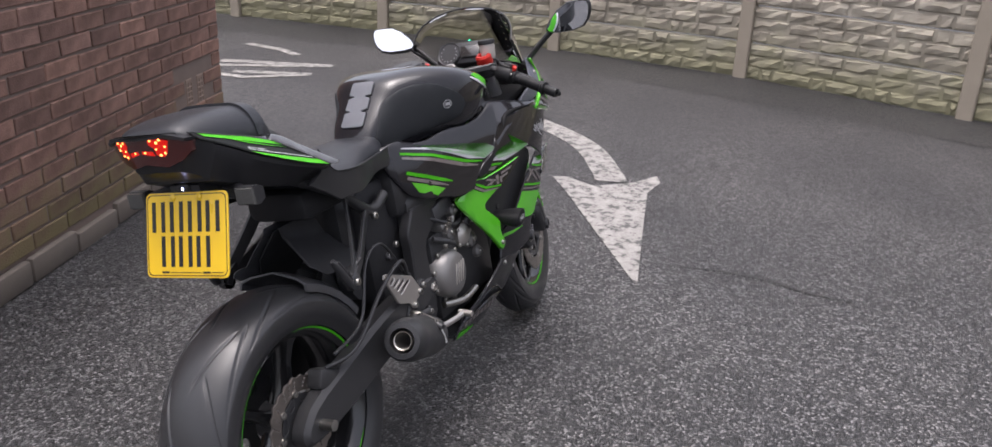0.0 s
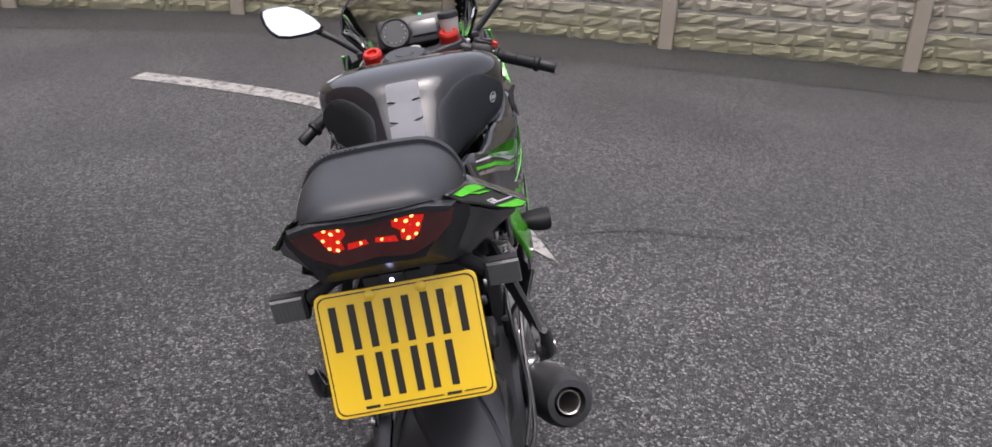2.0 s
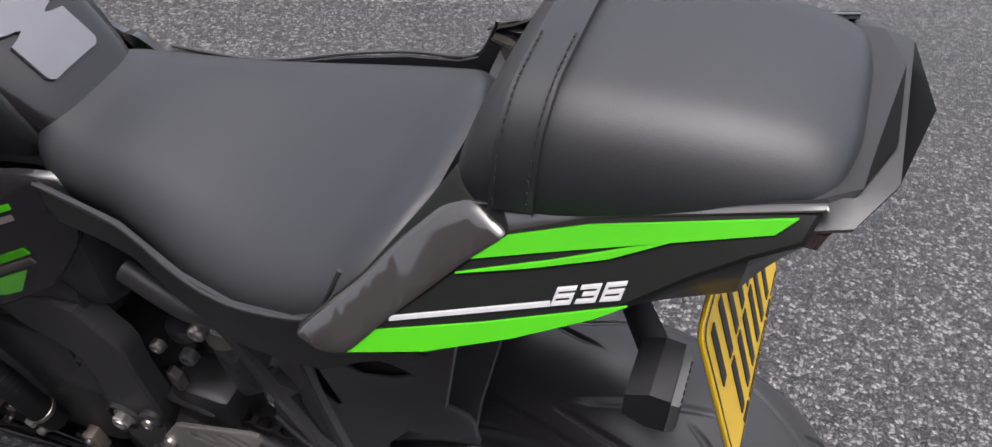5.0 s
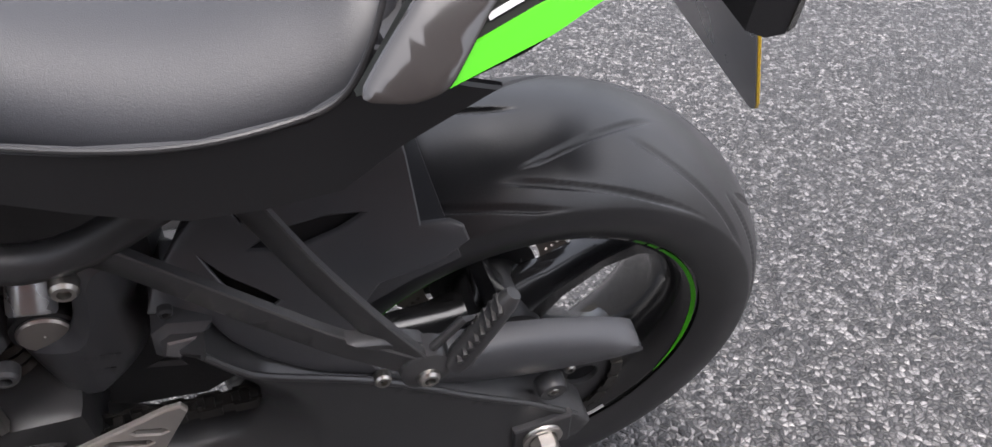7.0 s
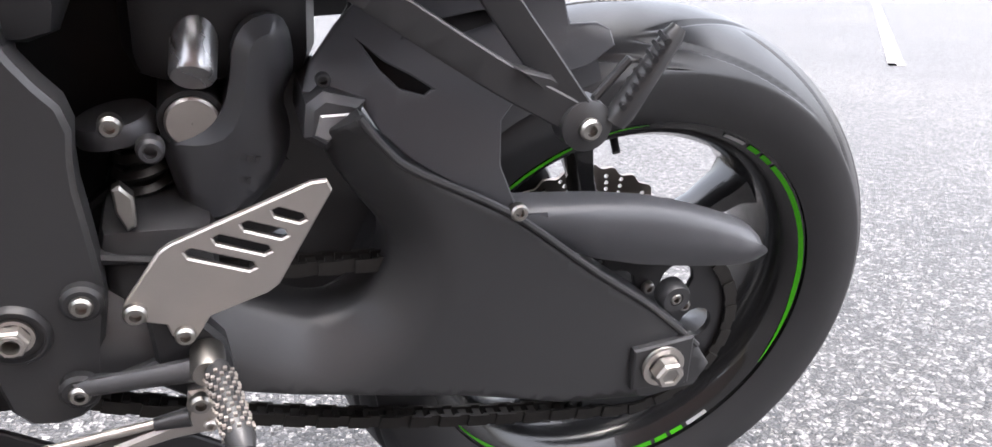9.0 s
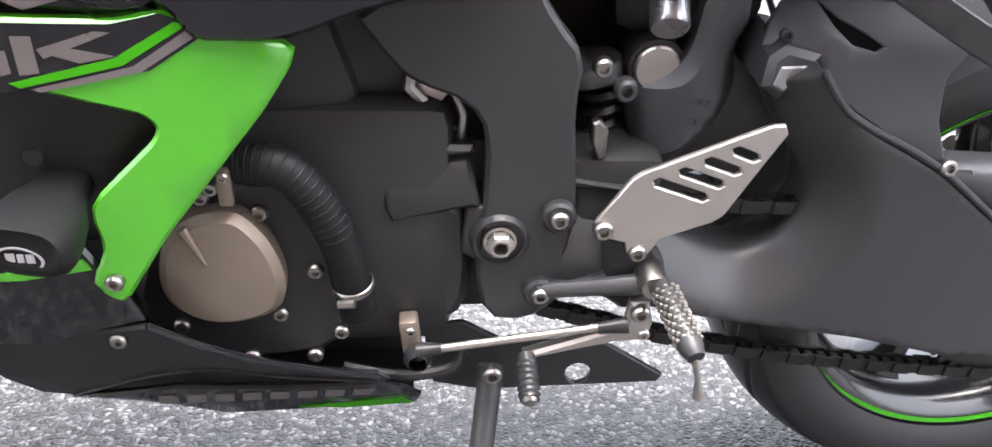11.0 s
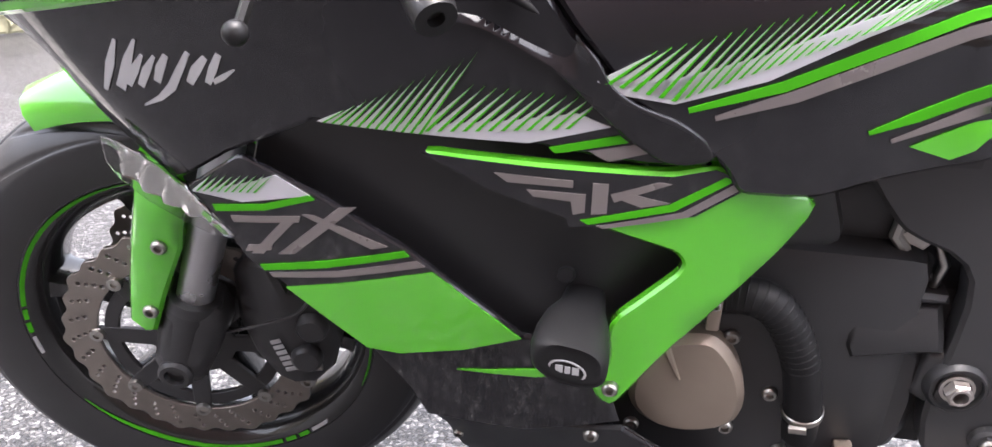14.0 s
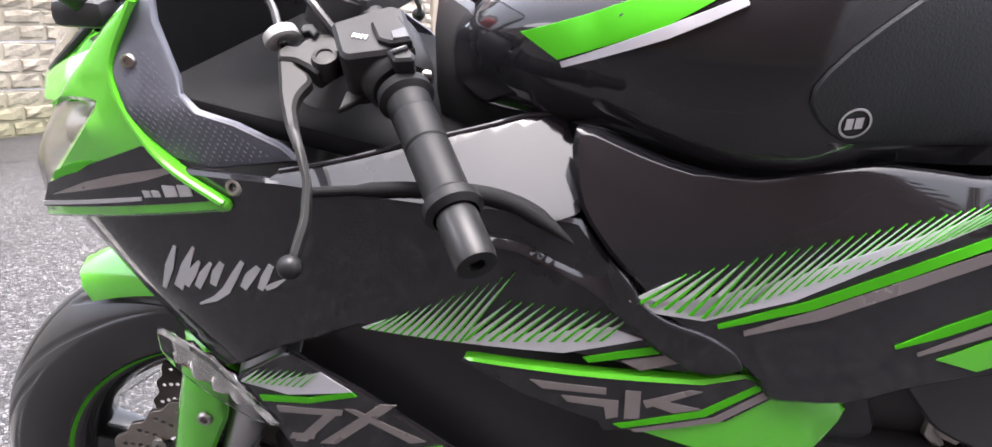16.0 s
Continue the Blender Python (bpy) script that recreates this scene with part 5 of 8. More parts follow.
    dashside = part("cowl_rim", tube(curve([(x, sd * (NS(x, z) - 0.0005), z) for x, z in ((1.298, 0.933), (1.3119, 0.9085), (1.3193, 0.8939), (1.322, 0.8763), (1.3098, 0.849), (1.277, 0.812), (1.228, 0.784))], 5), 0.0036, 8), GREEN, nose)

    zx = part("front_side_fairing", slab(rounded(ZXP, 0.006), FAIR, 0.006, 0.0014, (), sd, 0.03), BLACK_GLOSS, bike, "lower front side fairing in lime green and black")
    part("green_field", decal([[(1.172, 0.517), (1.12, 0.53), (1.037, 0.552), (0.962, 0.488), (1.013, 0.472), (1.07, 0.461), (1.1, 0.463)]], FAIR, 0.0014, sd), GREEN, zx, "lime green field")
    part("green_stripe", decal([[(1.19, 0.532), (1.13, 0.545), (1.056, 0.566), (1.06, 0.571), (1.13, 0.552), (1.194, 0.537)]], FAIR, 0.0016, sd), GREEN_TAPE, zx)
    part("green_stripe", decal([[(1.228, 0.586), (1.18, 0.595), (1.133, 0.612), (1.138, 0.616), (1.18, 0.601), (1.23, 0.592)]], FAIR, 0.0016, sd), GREEN_TAPE, zx)
    part("grey_stripe", decal([[(1.182, 0.526), (1.12, 0.537), (1.043, 0.557), (1.05, 0.562), (1.12, 0.543), (1.186, 0.53)]], FAIR, 0.0016, sd), DECAL_GREY, zx)
    part("model_mark", decal([[(1.214, 0.584), (1.212, 0.578), (1.15, 0.588), (1.148, 0.594)], [(1.166, 0.586), (1.154, 0.588), (1.188, 0.55), (1.2, 0.548)], [(1.206, 0.549), (1.202, 0.556), (1.178, 0.561), (1.18, 0.555)],
                                            [(1.113, 0.607), (1.098, 0.609), (1.158, 0.555), (1.174, 0.552)], [(1.146, 0.596), (1.136, 0.597), (1.074, 0.574), (1.088, 0.57)]], FAIR, 0.0016, sd), DECAL_GREY, zx, "grey bar mark")
    pale, lime = needles((1.248, 0.603), (1.185, 0.612), (1.225, 0.622), (1.16, 0.632), 9)
    part("needle_graphic", decal([[(1.248, 0.602), (1.2, 0.6), (1.137, 0.6155), (1.165, 0.631), (1.185, 0.622), (1.23, 0.607)]] + pale, FAIR, 0.0014, sd), DECAL_WHITE, zx, "silver white needle graphic")
    part("needle_edges", decal(lime, FAIR, 0.0024, sd), GREEN_TAPE, zx, "lime green needle points")

    mid = part("mid_side_fairing", slab(rounded(MIDP, 0.014), lambda x, z: FAIR(x, z) + 0.004, 0.012, 0.003, (), sd, 0.025), GREEN, bike, "lime green chevron side fairing")
    FM = lambda x, z: FAIR(x, z) + 0.004
    part("dark_field", decal([[(1.04, 0.6655), (0.95, 0.6565), (0.85, 0.6478), (0.818, 0.6525), (0.787, 0.6375), (0.83, 0.612), (0.926, 0.604), (0.93, 0.613), (0.99, 0.637)]], FM, 0.0012, sd), BLACK_GLOSS, mid, "black upper field")
    part("green_stripe", decal([[(0.918, 0.611), (0.85, 0.624), (0.81, 0.646), (0.802, 0.643), (0.846, 0.618), (0.912, 0.607)]], FM, 0.002, sd), GREEN_TAPE, mid)
    part("grey_stripe", decal([[(0.9, 0.603), (0.835, 0.612), (0.793, 0.637), (0.8, 0.641), (0.84, 0.6165), (0.905, 0.6055)]], FM, 0.002, sd), DECAL_GREY, mid)
    part("model_mark", decal([[(0.985, 0.652), (0.925, 0.646), (0.925, 0.64), (0.975, 0.644)], [(0.96, 0.638), (0.915, 0.634), (0.915, 0.618), (0.924, 0.616), (0.926, 0.628), (0.955, 0.632)],
                              [(0.91, 0.644), (0.898, 0.643), (0.898, 0.617), (0.91, 0.616)], [(0.896, 0.634), (0.86, 0.644), (0.85, 0.642), (0.893, 0.627)], [(0.89, 0.63), (0.872, 0.622), (0.85, 0.625), (0.88, 0.634)]],
                             FM, 0.002, sd), DECAL_GREY, mid, "grey bar mark")
    bolt((0.883, sd * 0.214, 0.438), (0, sd, 0), 0.0075, mid)
    part("vent_recess", slab(RECESS, lambda x, z: FAIR(x, z) - 0.028, 0.01, 0.002, (), sd, 0.04), BLACK_SATIN, bike, "satin black fairing vent panel")
    trim = part("lower_fairing", slab(TRIM, lambda x, z: FAIR(x, z) - 0.004, 0.006, 0.003, (), sd, 0.03), BLACK_GLOSS, bike, "gloss black lower fairing")
    part("green_flash", decal([[(1.02, 0.446), (0.95, 0.452), (0.905, 0.457), (0.9, 0.447), (0.95, 0.443)]], lambda x, z: FAIR(x, z) - 0.004, 0.002, sd), GREEN, trim)
    belly = part("belly_pan", slab(BELLYP, BELLY, 0.006, 0.003, (), sd, 0.03), BLACK_SATIN, bike, "satin black belly pan with worn lettering bars")
    part("belly_step", slab(BELLY_STEP, lambda x, z: BELLY(x, z) - 0.009, 0.006, 0.001, (), sd, 0.03), BLACK_SATIN, belly)
    part("belly_band", slab(BELLY_BAND, lambda x, z: BELLY(x, z) + 0.002, 0.008, 0.003, (), sd, 0.03), BLACK_GLOSS, belly, "glossy lower belly band")
    part("belly_crease", tube(curve([(x, sd * (BELLY(x, z) - 0.0005), z) for x, z in BELLYP[5:10]], 5), 0.0022, 8), BLACK_GLOSS, belly)
    part("belly_rim", tube(curve([(x, sd * (BELLY(x, z) - 0.0005), z) for x, z in BELLYP[10:16]], 5), 0.0026, 8), BLACK_GLOSS, belly)
    for k in range(8):
        bx = 0.902 - 0.0272 * k
        z0, z1 = 0.2275 + 0.0016 * k, 0.248 + 0.0009 * k
        part("lettering_bar", decal([[(bx, z0), (bx - 0.019, z0 + 0.0012), (bx - 0.0225, z1), (bx - 0.0035, z1 - 0.0008)]], lambda x, z: BELLY(x, z) + 0.002, 0.0014, sd), DECAL_GREY, belly)
    part("belly_green", decal([[(0.768, 0.2125), (0.6627, 0.232), (0.6507, 0.2175), (0.7205, 0.2085)]], lambda x, z: BELLY(x, z) + 0.002, 0.0018, sd), GREEN_TAPE, belly)
    bolt((0.897, sd * 0.2, 0.367), (0, sd, 0), 0.0075, belly)
    bolt((1.036, sd * 0.155, 0.302), (0, sd, -0.3), 0.006, belly)
    part("fairing_strake", slab(rounded(STRAKE, 0.008), strake_y, 0.012, 0.0015, (), sd, 0.006), BLACK_GLOSS, bike, "gloss black fairing strake", 70)
    turn_lens = part("fairing_lens", slab([(1.334, 0.638), (1.3231, 0.6371), (1.2954, 0.6283), (1.2737, 0.6197), (1.2545, 0.603), (1.2381, 0.5854), (1.2146, 0.5614), (1.2379, 0.5615), (1.2676, 0.5718), (1.2952, 0.5822), (1.3239, 0.5999), (1.335, 0.615)], lambda x, z: FAIR(x, z) + 0.006, 0.006, 0.003, (), sd, 0.012), CLEAR, bike, "clear front indicator lens")
    part("lens_facets", slab([(1.328, 0.632), (1.2954, 0.623), (1.2737, 0.614), (1.2545, 0.597), (1.24, 0.58), (1.23, 0.568), (1.2676, 0.577), (1.2952, 0.587), (1.32, 0.603)], lambda x, z: FAIR(x, z) - 0.003 + 0.0035 * math.sin(260 * x + 90 * z), 0.004, 0.0008, (), sd, 0.006), LAMP_WHITE, turn_lens, "bright faceted reflector")
    sc = part("side_cover", slab(rounded(SIDE_COVER, 0.02), COVER, 0.012, 0.004, (), sd, 0.03), BLACK_GLOSS, bike, "gloss black frame cover with needle graphic")
    pale, lime = needles((0.912, 0.728), (0.855, 0.712), (0.872, 0.75), (0.812, 0.766), 6)
    p2, l2 = needles((0.855, 0.712), (0.64, 0.796), (0.812, 0.766), (0.59, 0.818), 24)
    part("needle_graphic", decal([ribbon([(0.911, 0.729), (0.89, 0.722), (0.857, 0.719), (0.794, 0.736), (0.73, 0.764), (0.66, 0.791), (0.56, 0.818)], [0.003, 0.011, 0.019, 0.02, 0.013, 0.007, 0.003])] + pale + p2, COVER, 0.0014, sd), DECAL_WHITE, sc, "silver white needle graphic")
    part("needle_edges", decal(lime + l2, COVER, 0.0024, sd), GREEN_TAPE, sc, "lime green needle points")
    part("green_stripe", decal([ribbon([(0.845, 0.7045), (0.779, 0.722), (0.711, 0.75), (0.657, 0.773), (0.55, 0.806)], [0.004, 0.0085, 0.009, 0.008, 0.006])], COVER, 0.0016, sd), GREEN_TAPE, sc)
    part("grey_stripe", decal([ribbon([(0.825, 0.698), (0.769, 0.7145), (0.709, 0.739), (0.655, 0.761), (0.55, 0.794)], [0.004, 0.01, 0.011, 0.01, 0.006])], COVER, 0.0016, sd), DECAL_GREY, sc)
    part("green_stripe", decal([ribbon([(0.71, 0.684), (0.677, 0.697), (0.643, 0.7115), (0.55, 0.752)], [0.003, 0.009, 0.01, 0.009])], COVER, 0.0016, sd), GREEN_TAPE, sc)
    part("grey_stripe", decal([ribbon([(0.692, 0.677), (0.64, 0.6985), (0.55, 0.738)], [0.003, 0.009, 0.009])], COVER, 0.0016, sd), DECAL_GREY, sc)
    part("green_field", decal([[(0.677, 0.6725), (0.639, 0.69), (0.56, 0.724), (0.578, 0.69), (0.632, 0.667), (0.644, 0.661)]], COVER, 0.0016, sd), GREEN, sc)
    # crash bobbin
    rings = []
    for yy, k in ((0.17, 0.5), (0.205, 0.62), (0.222, 0.86), (0.24, 0.97), (0.258, 1.0), (0.267, 0.97), (0.273, 0.88), (0.2755, 0.74), (0.2745, 0.62), (0.2735, 0.58)):
        ring = []
        for i in range(40):
            q = 2 * math.pi * i / 40
            px, pz = math.copysign(abs(math.cos(q)) ** 0.72, math.cos(q)) * 0.032 * k, math.copysign(abs(math.sin(q)) ** 0.72, math.sin(q)) * 0.0225 * k
            ring.append(Vector((0.917 + px - (1 - k) * 0.012, sd * yy, 0.505 + pz + 0.18 * px + (1 - k) * 0.02)))
        rings.append(ring)
    bob = part("crash_bobbin", loft(rings), GRIP, bike, "black nylon crash bobbin with silver oval badge", 50)
    oval = lambda k, n=32: [(0.917 + 0.0155 * k * math.cos(2 * math.pi * i / n), 0.503 + 0.0095 * k * math.sin(2 * math.pi * i / n) + 0.0028 * k * math.cos(2 * math.pi * i / n)) for i in range(n)]
    part("badge", slab(oval(1.0), 0.2748, 0.001, 0, [oval(0.88)], sd, 0.05), TEXT_GREY, bob, "silver oval badge ring")
    part("badge_bar", bars([(-0.0095, -0.0042, -0.004, 0.003), (-0.0025, -0.0036, 0.002, 0.0032), (0.0035, -0.003, 0.0095, 0.004)], (0.917, sd * 0.2738, 0.5035), (1, 0, 0), (0, 0, 1), (0, sd, 0)), TEXT_GREY, bob, "silver badge bars")
    part("mount_cap", lathe(((0, 0.006), (0.007, 0.006), (0.009, 0.002), (0.009, -0.03)), (0.93, sd * 0.186, 0.5375), (0, sd, 0.1), 20), BLACK_SATIN, bob)

# belly underside, nose centre and radiator close the fairing
part("belly_floor", loft([[Vector((x, y, z)) for y, z in ((-w, z0), (-w * 0.6, z0 - 0.012), (0, z0 - 0.016), (w * 0.6, z0 - 0.012), (w, z0), (w, z0 + 0.006), (0, z0 - 0.01), (-w, z0 + 0.006))]
                          for x, w, z0 in ((0.65, 0.116, 0.222), (0.75, 0.112, 0.21), (0.84, 0.108, 0.203), (0.92, 0.125, 0.238), (0.98, 0.127, 0.245), (1.03, 0.12, 0.28), (1.06, 0.1, 0.37))]), BLACK_SATIN, bike, "satin black belly floor")
part("nose_centre", loft([[Vector((x, y, z)) for y, z in ((-w, z0), (-w * 0.7, z0 + h * 0.7), (0, z0 + h), (w * 0.7, z0 + h * 0.7), (w, z0), (w * 0.6, z0 - 0.03), (-w * 0.6, z0 - 0.03))]
                          for x, w, z0, h in ((1.41, 0.03, 0.785, 0.06), (1.47, 0.032, 0.78, 0.055), (1.515, 0.03, 0.76, 0.05), (1.53, 0.018, 0.75, 0.03))]), GREEN, bike, "lime green nose centre section")
part("nose_underside", loft([[Vector((x, y, z)) for y, z in ((-w, z0), (0, z0 + 0.012), (w, z0), (w * 0.9, z0 - 0.02), (0, z0 - 0.01), (-w * 0.9, z0 - 0.02))]
                             for x, w, z0 in ((1.28, 0.19, 0.66), (1.36, 0.18, 0.70), (1.44, 0.165, 0.735), (1.49, 0.08, 0.755))]), BLACK_SATIN, bike)
rad = part("radiator", box((1.085, 0, 0.55), (0.035, 0.31, 0.24), Matrix.Rotation(radians(-12), 4, "Y"), 0.006), ENGINE_GREY, bike, "dark radiator core")
for k in range(24):
    part("radiator_fin", box((1.106, 0, 0.445 + k * 0.009), (0.003, 0.29, 0.003), Matrix.Rotation(radians(-12), 4, "Y"), 0), ENGINE_GREY, rad)

# ---- tank ----
TANK = [(0.505, 0.045, 0.79, 0.845), (0.528, 0.062, 0.795, 0.88), (0.56, 0.074, 0.8, 0.916), (0.6, 0.088, 0.804, 0.957), (0.635, 0.108, 0.808, 0.992), (0.68, 0.14, 0.815, 1.006), (0.74, 0.178, 0.824, 1.01), (0.8, 0.208, 0.818, 1.004), (0.87, 0.216, 0.822, 0.99),
        (0.94, 0.205, 0.838, 0.968), (1.0, 0.182, 0.842, 0.95), (1.045, 0.15, 0.842, 0.93), (1.075, 0.11, 0.846, 0.905)]


def tank_ring(x, w, z0, z1):
    half = []
    for i in range(19):
        a = math.pi / 2 * i / 18
        half.append((w * math.sin(a) ** 0.55 if a > 0 else 0.0, z0 + (z1 - z0) * (0.5 + 0.5 * math.cos(a) ** 0.55 if a < math.pi / 2 - 1e-6 else 0.5)))
    wb = min(w * 0.84, COVER(x, z0) + 0.003)
    half += [(w * 0.985, z0 + (z1 - z0) * 0.34), (wb + 0.74 * (w - wb), z0 + (z1 - z0) * 0.2), (wb + 0.36 * (w - wb), z0 + (z1 - z0) * 0.08), (wb, z0)]
    return [Vector((x, y, z)) for y, z in half] + [Vector((x, -y, z)) for y, z in half[::-1][:-1]]


def spline_rows(rows, n):
    out = []
    for i in range(len(rows) - 1):
        a, b, c, d = (np.array(rows[min(max(i + k, 0), len(rows) - 1)]) for k in (-1, 0, 1, 2))
        for k in range(n):
            t = k / n
            out.append(tuple(0.5 * (2 * b + (c - a) * t + (2 * a - 5 * b + 4 * c - d) * t * t + (3 * b - a - 3 * c + d) * t ** 3)))
    return out + [tuple(rows[-1])]


TANK_ROWS = spline_rows(TANK, 5)
tank = part("fuel_tank", loft([tank_ring(*r) for r in TANK_ROWS]), BLACK_GLOSS, bike, "gloss black fuel tank with grey pads", 60)


def tank_w(x, z):
    r = [np.interp(x, [q[0] for q in TANK_ROWS], [q[k] for q in TANK_ROWS]) for k in (1, 2, 3)]
    u = min(1.0, max(0.0, ((z - r[1]) / (r[2] - r[1]) - 0.5) / 0.5))
    wb = min(0.84, (COVER(x, r[1]) + 0.003) / r[0])
    low = np.interp((z - r[1]) / (r[2] - r[1]), [0.0, 0.08, 0.2, 0.34, 0.5], [wb, wb + 0.36 * (1 - wb), wb + 0.74 * (1 - wb), 0.985, 1.0])
    a = math.acos(min(1.0, u ** (1 / 0.55)))
    return float(r[0] * low * max(0.02, math.sin(a)) ** 0.55)


for sd, nm in SIDES:
    knee = part("knee_pad", slab([(0.535, 0.832), (0.548, 0.88), (0.58, 0.928), (0.615, 0.955), (0.66, 0.97), (0.715, 0.964), (0.76, 0.936), (0.79, 0.912), (0.806, 0.888), (0.793, 0.863), (0.765, 0.844), (0.7, 0.838), (0.62, 0.826), (0.565, 0.82)],
                                 lambda x, z: tank_w(x, z) + 0.0035, 0.005, 0.002, (), sd, 0.02, 1), PAD_BLACK, tank, "black textured knee pad with round badge")
    KY = lambda x, z: tank_w(x, z) + 0.0035
    bx, bz = (0.77, 0.866) if sd > 0 else (0.745, 0.896)
    ring = [circle(bx, bz, 0.0115, 24)]
    part("pad_badge", slab(ring[0], lambda x, z: KY(x, z) + 0.001, 0.001, 0, [circle(bx, bz, 0.01, 24)], sd, 0.02), TEXT_GREY, knee, "silver ring badge")
    part("pad_badge_bar", decal([[(bx + p, bz + q) for p, q in o] for o in (((0.007, -0.004), (0.002, -0.004), (0.0015, 0.004), (0.0065, 0.004)), ((0.0005, -0.004), (-0.005, -0.004), (-0.0055, 0.004), (0.0, 0.004)))], KY, 0.0012, sd), TEXT_GREY, knee)
    part("tank_stripe", decal([[(1.005, 0.915), (0.975, 0.9), (0.9, 0.931), (0.86, 0.955), (0.9, 0.955), (0.95, 0.935)]], tank_w, 0.002, sd, 0.02), GREEN_TAPE, tank, "lime green tank stripe")
    part("tank_line", decal([ribbon([(0.972, 0.897), (0.9, 0.927), (0.85, 0.95)], [0.004, 0.008, 0.006])], tank_w, 0.003, sd, 0.02), DECAL_WHITE, tank)
cap = part("fuel_cap", lathe(((0, 0.012), (0.02, 0.012), (0.022, 0.01), (0.045, 0.01), (0.05, 0.006), (0.052, 0), (0.06, -0.002), (0.062, -0.006)), (0.86, 0, 0.993), (-0.12, 0, 1), 40), BLACK_METAL, tank, "black aero fuel cap")
for k in range(6):
    a = math.pi * k / 3
    bolt((0.86 + 0.053 * math.cos(a), 0.053 * math.sin(a), 0.993 + 0.006), (-0.12, 0, 1), 0.004, cap, BLACK_METAL)


def tank_top(x, y):
    r = [np.interp(x, [q[0] for q in TANK_ROWS], [q[k] for q in TANK_ROWS]) for k in (1, 2, 3)]
    s = min(1.0, abs(y) / r[0]) ** (1 / 0.55)
    return float(r[1] + (r[2] - r[1]) * (0.5 + 0.5 * math.cos(math.asin(s)) ** 0.55))


# centre pad with three notched segments on the steep rear face
pad_rows = []
for i in range(61):
    q = i / 60
    gap = min(abs(q - 0.335), abs(q - 0.665))
    w = 0.0345 - 0.019 * max(0.0, 1 - gap / 0.035) ** 0.5 - 0.006 * max(0.0, 1 - min(q, 1 - q) / 0.05) ** 2
    x = 0.535 + 0.1 * q
    pad_rows.append([Vector((x, y * w, tank_top(x, y * w))) + Vector((-0.72, 0, 0.69)) * 0.0045 for y in (-1, -0.8, -0.4, 0, 0.4, 0.8, 1)])
bm = loft([r + [p - Vector((-0.72, 0, 0.69)) * 0.004 for p in r[::-1]] for r in pad_rows])
part("tank_pad", bm, PAD_GREY, tank, "grey carbon look tank pad")

# ---- seats ----
def saddle_ring(x, w, z_edge, z_top):
    """A broad crown that rolls over into steep padded sides."""
    pts = []
    for i in range(33):
        u = -1 + 2 * i / 32
        v = math.copysign(1 - (1 - abs(u)) ** 1.6, u)
        s = max(0.0, (abs(v) - 0.45) / 0.55)
        f = (1 - s ** 2.2) ** 0.5 - 0.1 * v * v * (1 - s)
        pts.append(Vector((x, w * v, z_edge + (z_top + 0.012 - z_edge) * f)))
    pts += [Vector((x, w * 0.97, z_edge - 0.014)), Vector((x, -w * 0.97, z_edge - 0.014))]
    return pts


RIDER = [(0.14, 0.09, 0.862, 0.888), (0.152, 0.125, 0.856, 0.888), (0.172, 0.15, 0.846, 0.88), (0.205, 0.166, 0.828, 0.866), (0.27, 0.166, 0.815, 0.853), (0.33, 0.15, 0.813, 0.85), (0.39, 0.125, 0.818, 0.853), (0.44, 0.108, 0.822, 0.855), (0.49, 0.1, 0.822, 0.852), (0.53, 0.085, 0.825, 0.855), (0.555, 0.06, 0.828, 0.855)]
part("rider_seat", loft([saddle_ring(*r) for r in spline_rows(RIDER, 4)]), SEAT, bike, "black vinyl rider seat", 60)
PILL = [(-0.148, 0.05, 1.024, 1.031), (-0.138, 0.085, 1.016, 1.042), (-0.11, 0.1, 1.006, 1.05), (-0.06, 0.111, 0.996, 1.054), (0.0, 0.117, 0.987, 1.053), (0.04, 0.118, 0.979, 1.05), (0.07, 0.115, 0.973, 1.04), (0.09, 0.106, 0.968, 1.018), (0.102, 0.09, 0.964, 0.99)]
pill = part("pillion_seat", loft([saddle_ring(x, w, z0, z1 - 0.012) for x, w, z0, z1 in spline_rows(PILL, 4)]), SEAT, bike, "black vinyl pillion seat with strap", 60)
strap = [Vector((0.052, p.y * 1.025, p.z + 0.0035)) for p in saddle_ring(0.052, 0.1175, 0.975, 1.038)[:33]]
part("grab_strap", loft([[p + Vector((dx, 0, dz)) for p in strap] for dx, dz in ((-0.016, -0.004), (-0.0155, 0.003), (0.0145, -0.002), (0.015, -0.009))], False, False), SEAT, pill, "stitched black grab strap", 60)

for dx in (-0.012, 0.011):
    for i in range(18, 32, 2):
        p, q = strap[i], strap[i + 2]
        for k in range(3):
            a, b = p.lerp(q, (k + 0.1) / 3), p.lerp(q, (k + 0.7) / 3)
            up = Vector((dx, 0, 0.0028 if dx < 0 else -0.0005))
            out = Vector((0, 0.0022 * i / 32, 0.0005))
            part("stitch", tube([a + up + out, b + up + out], 0.0007, 6), DARK, pill)

# ---- tail ----
TAIL_BODY = [(0.165, 0.12, 0.872, 0.184, 0.88, 0.12, 0.842), (0.135, 0.115, 0.882, 0.186, 0.888, 0.121, 0.846), (0.105, 0.11, 0.945, 0.184, 0.894, 0.122, 0.85), (0.05, 0.108, 0.969, 0.174, 0.914, 0.118, 0.866), (-0.02, 0.106, 0.985, 0.155, 0.945, 0.105, 0.89),
             (-0.07, 0.102, 1.001, 0.134, 0.975, 0.095, 0.91), (-0.115, 0.098, 1.015, 0.121, 0.996, 0.085, 0.926), (-0.14, 0.094, 1.023, 0.115, 1.003, 0.076, 0.938), (-0.172, 0.082, 1.033, 0.1, 1.008, 0.058, 0.952)]


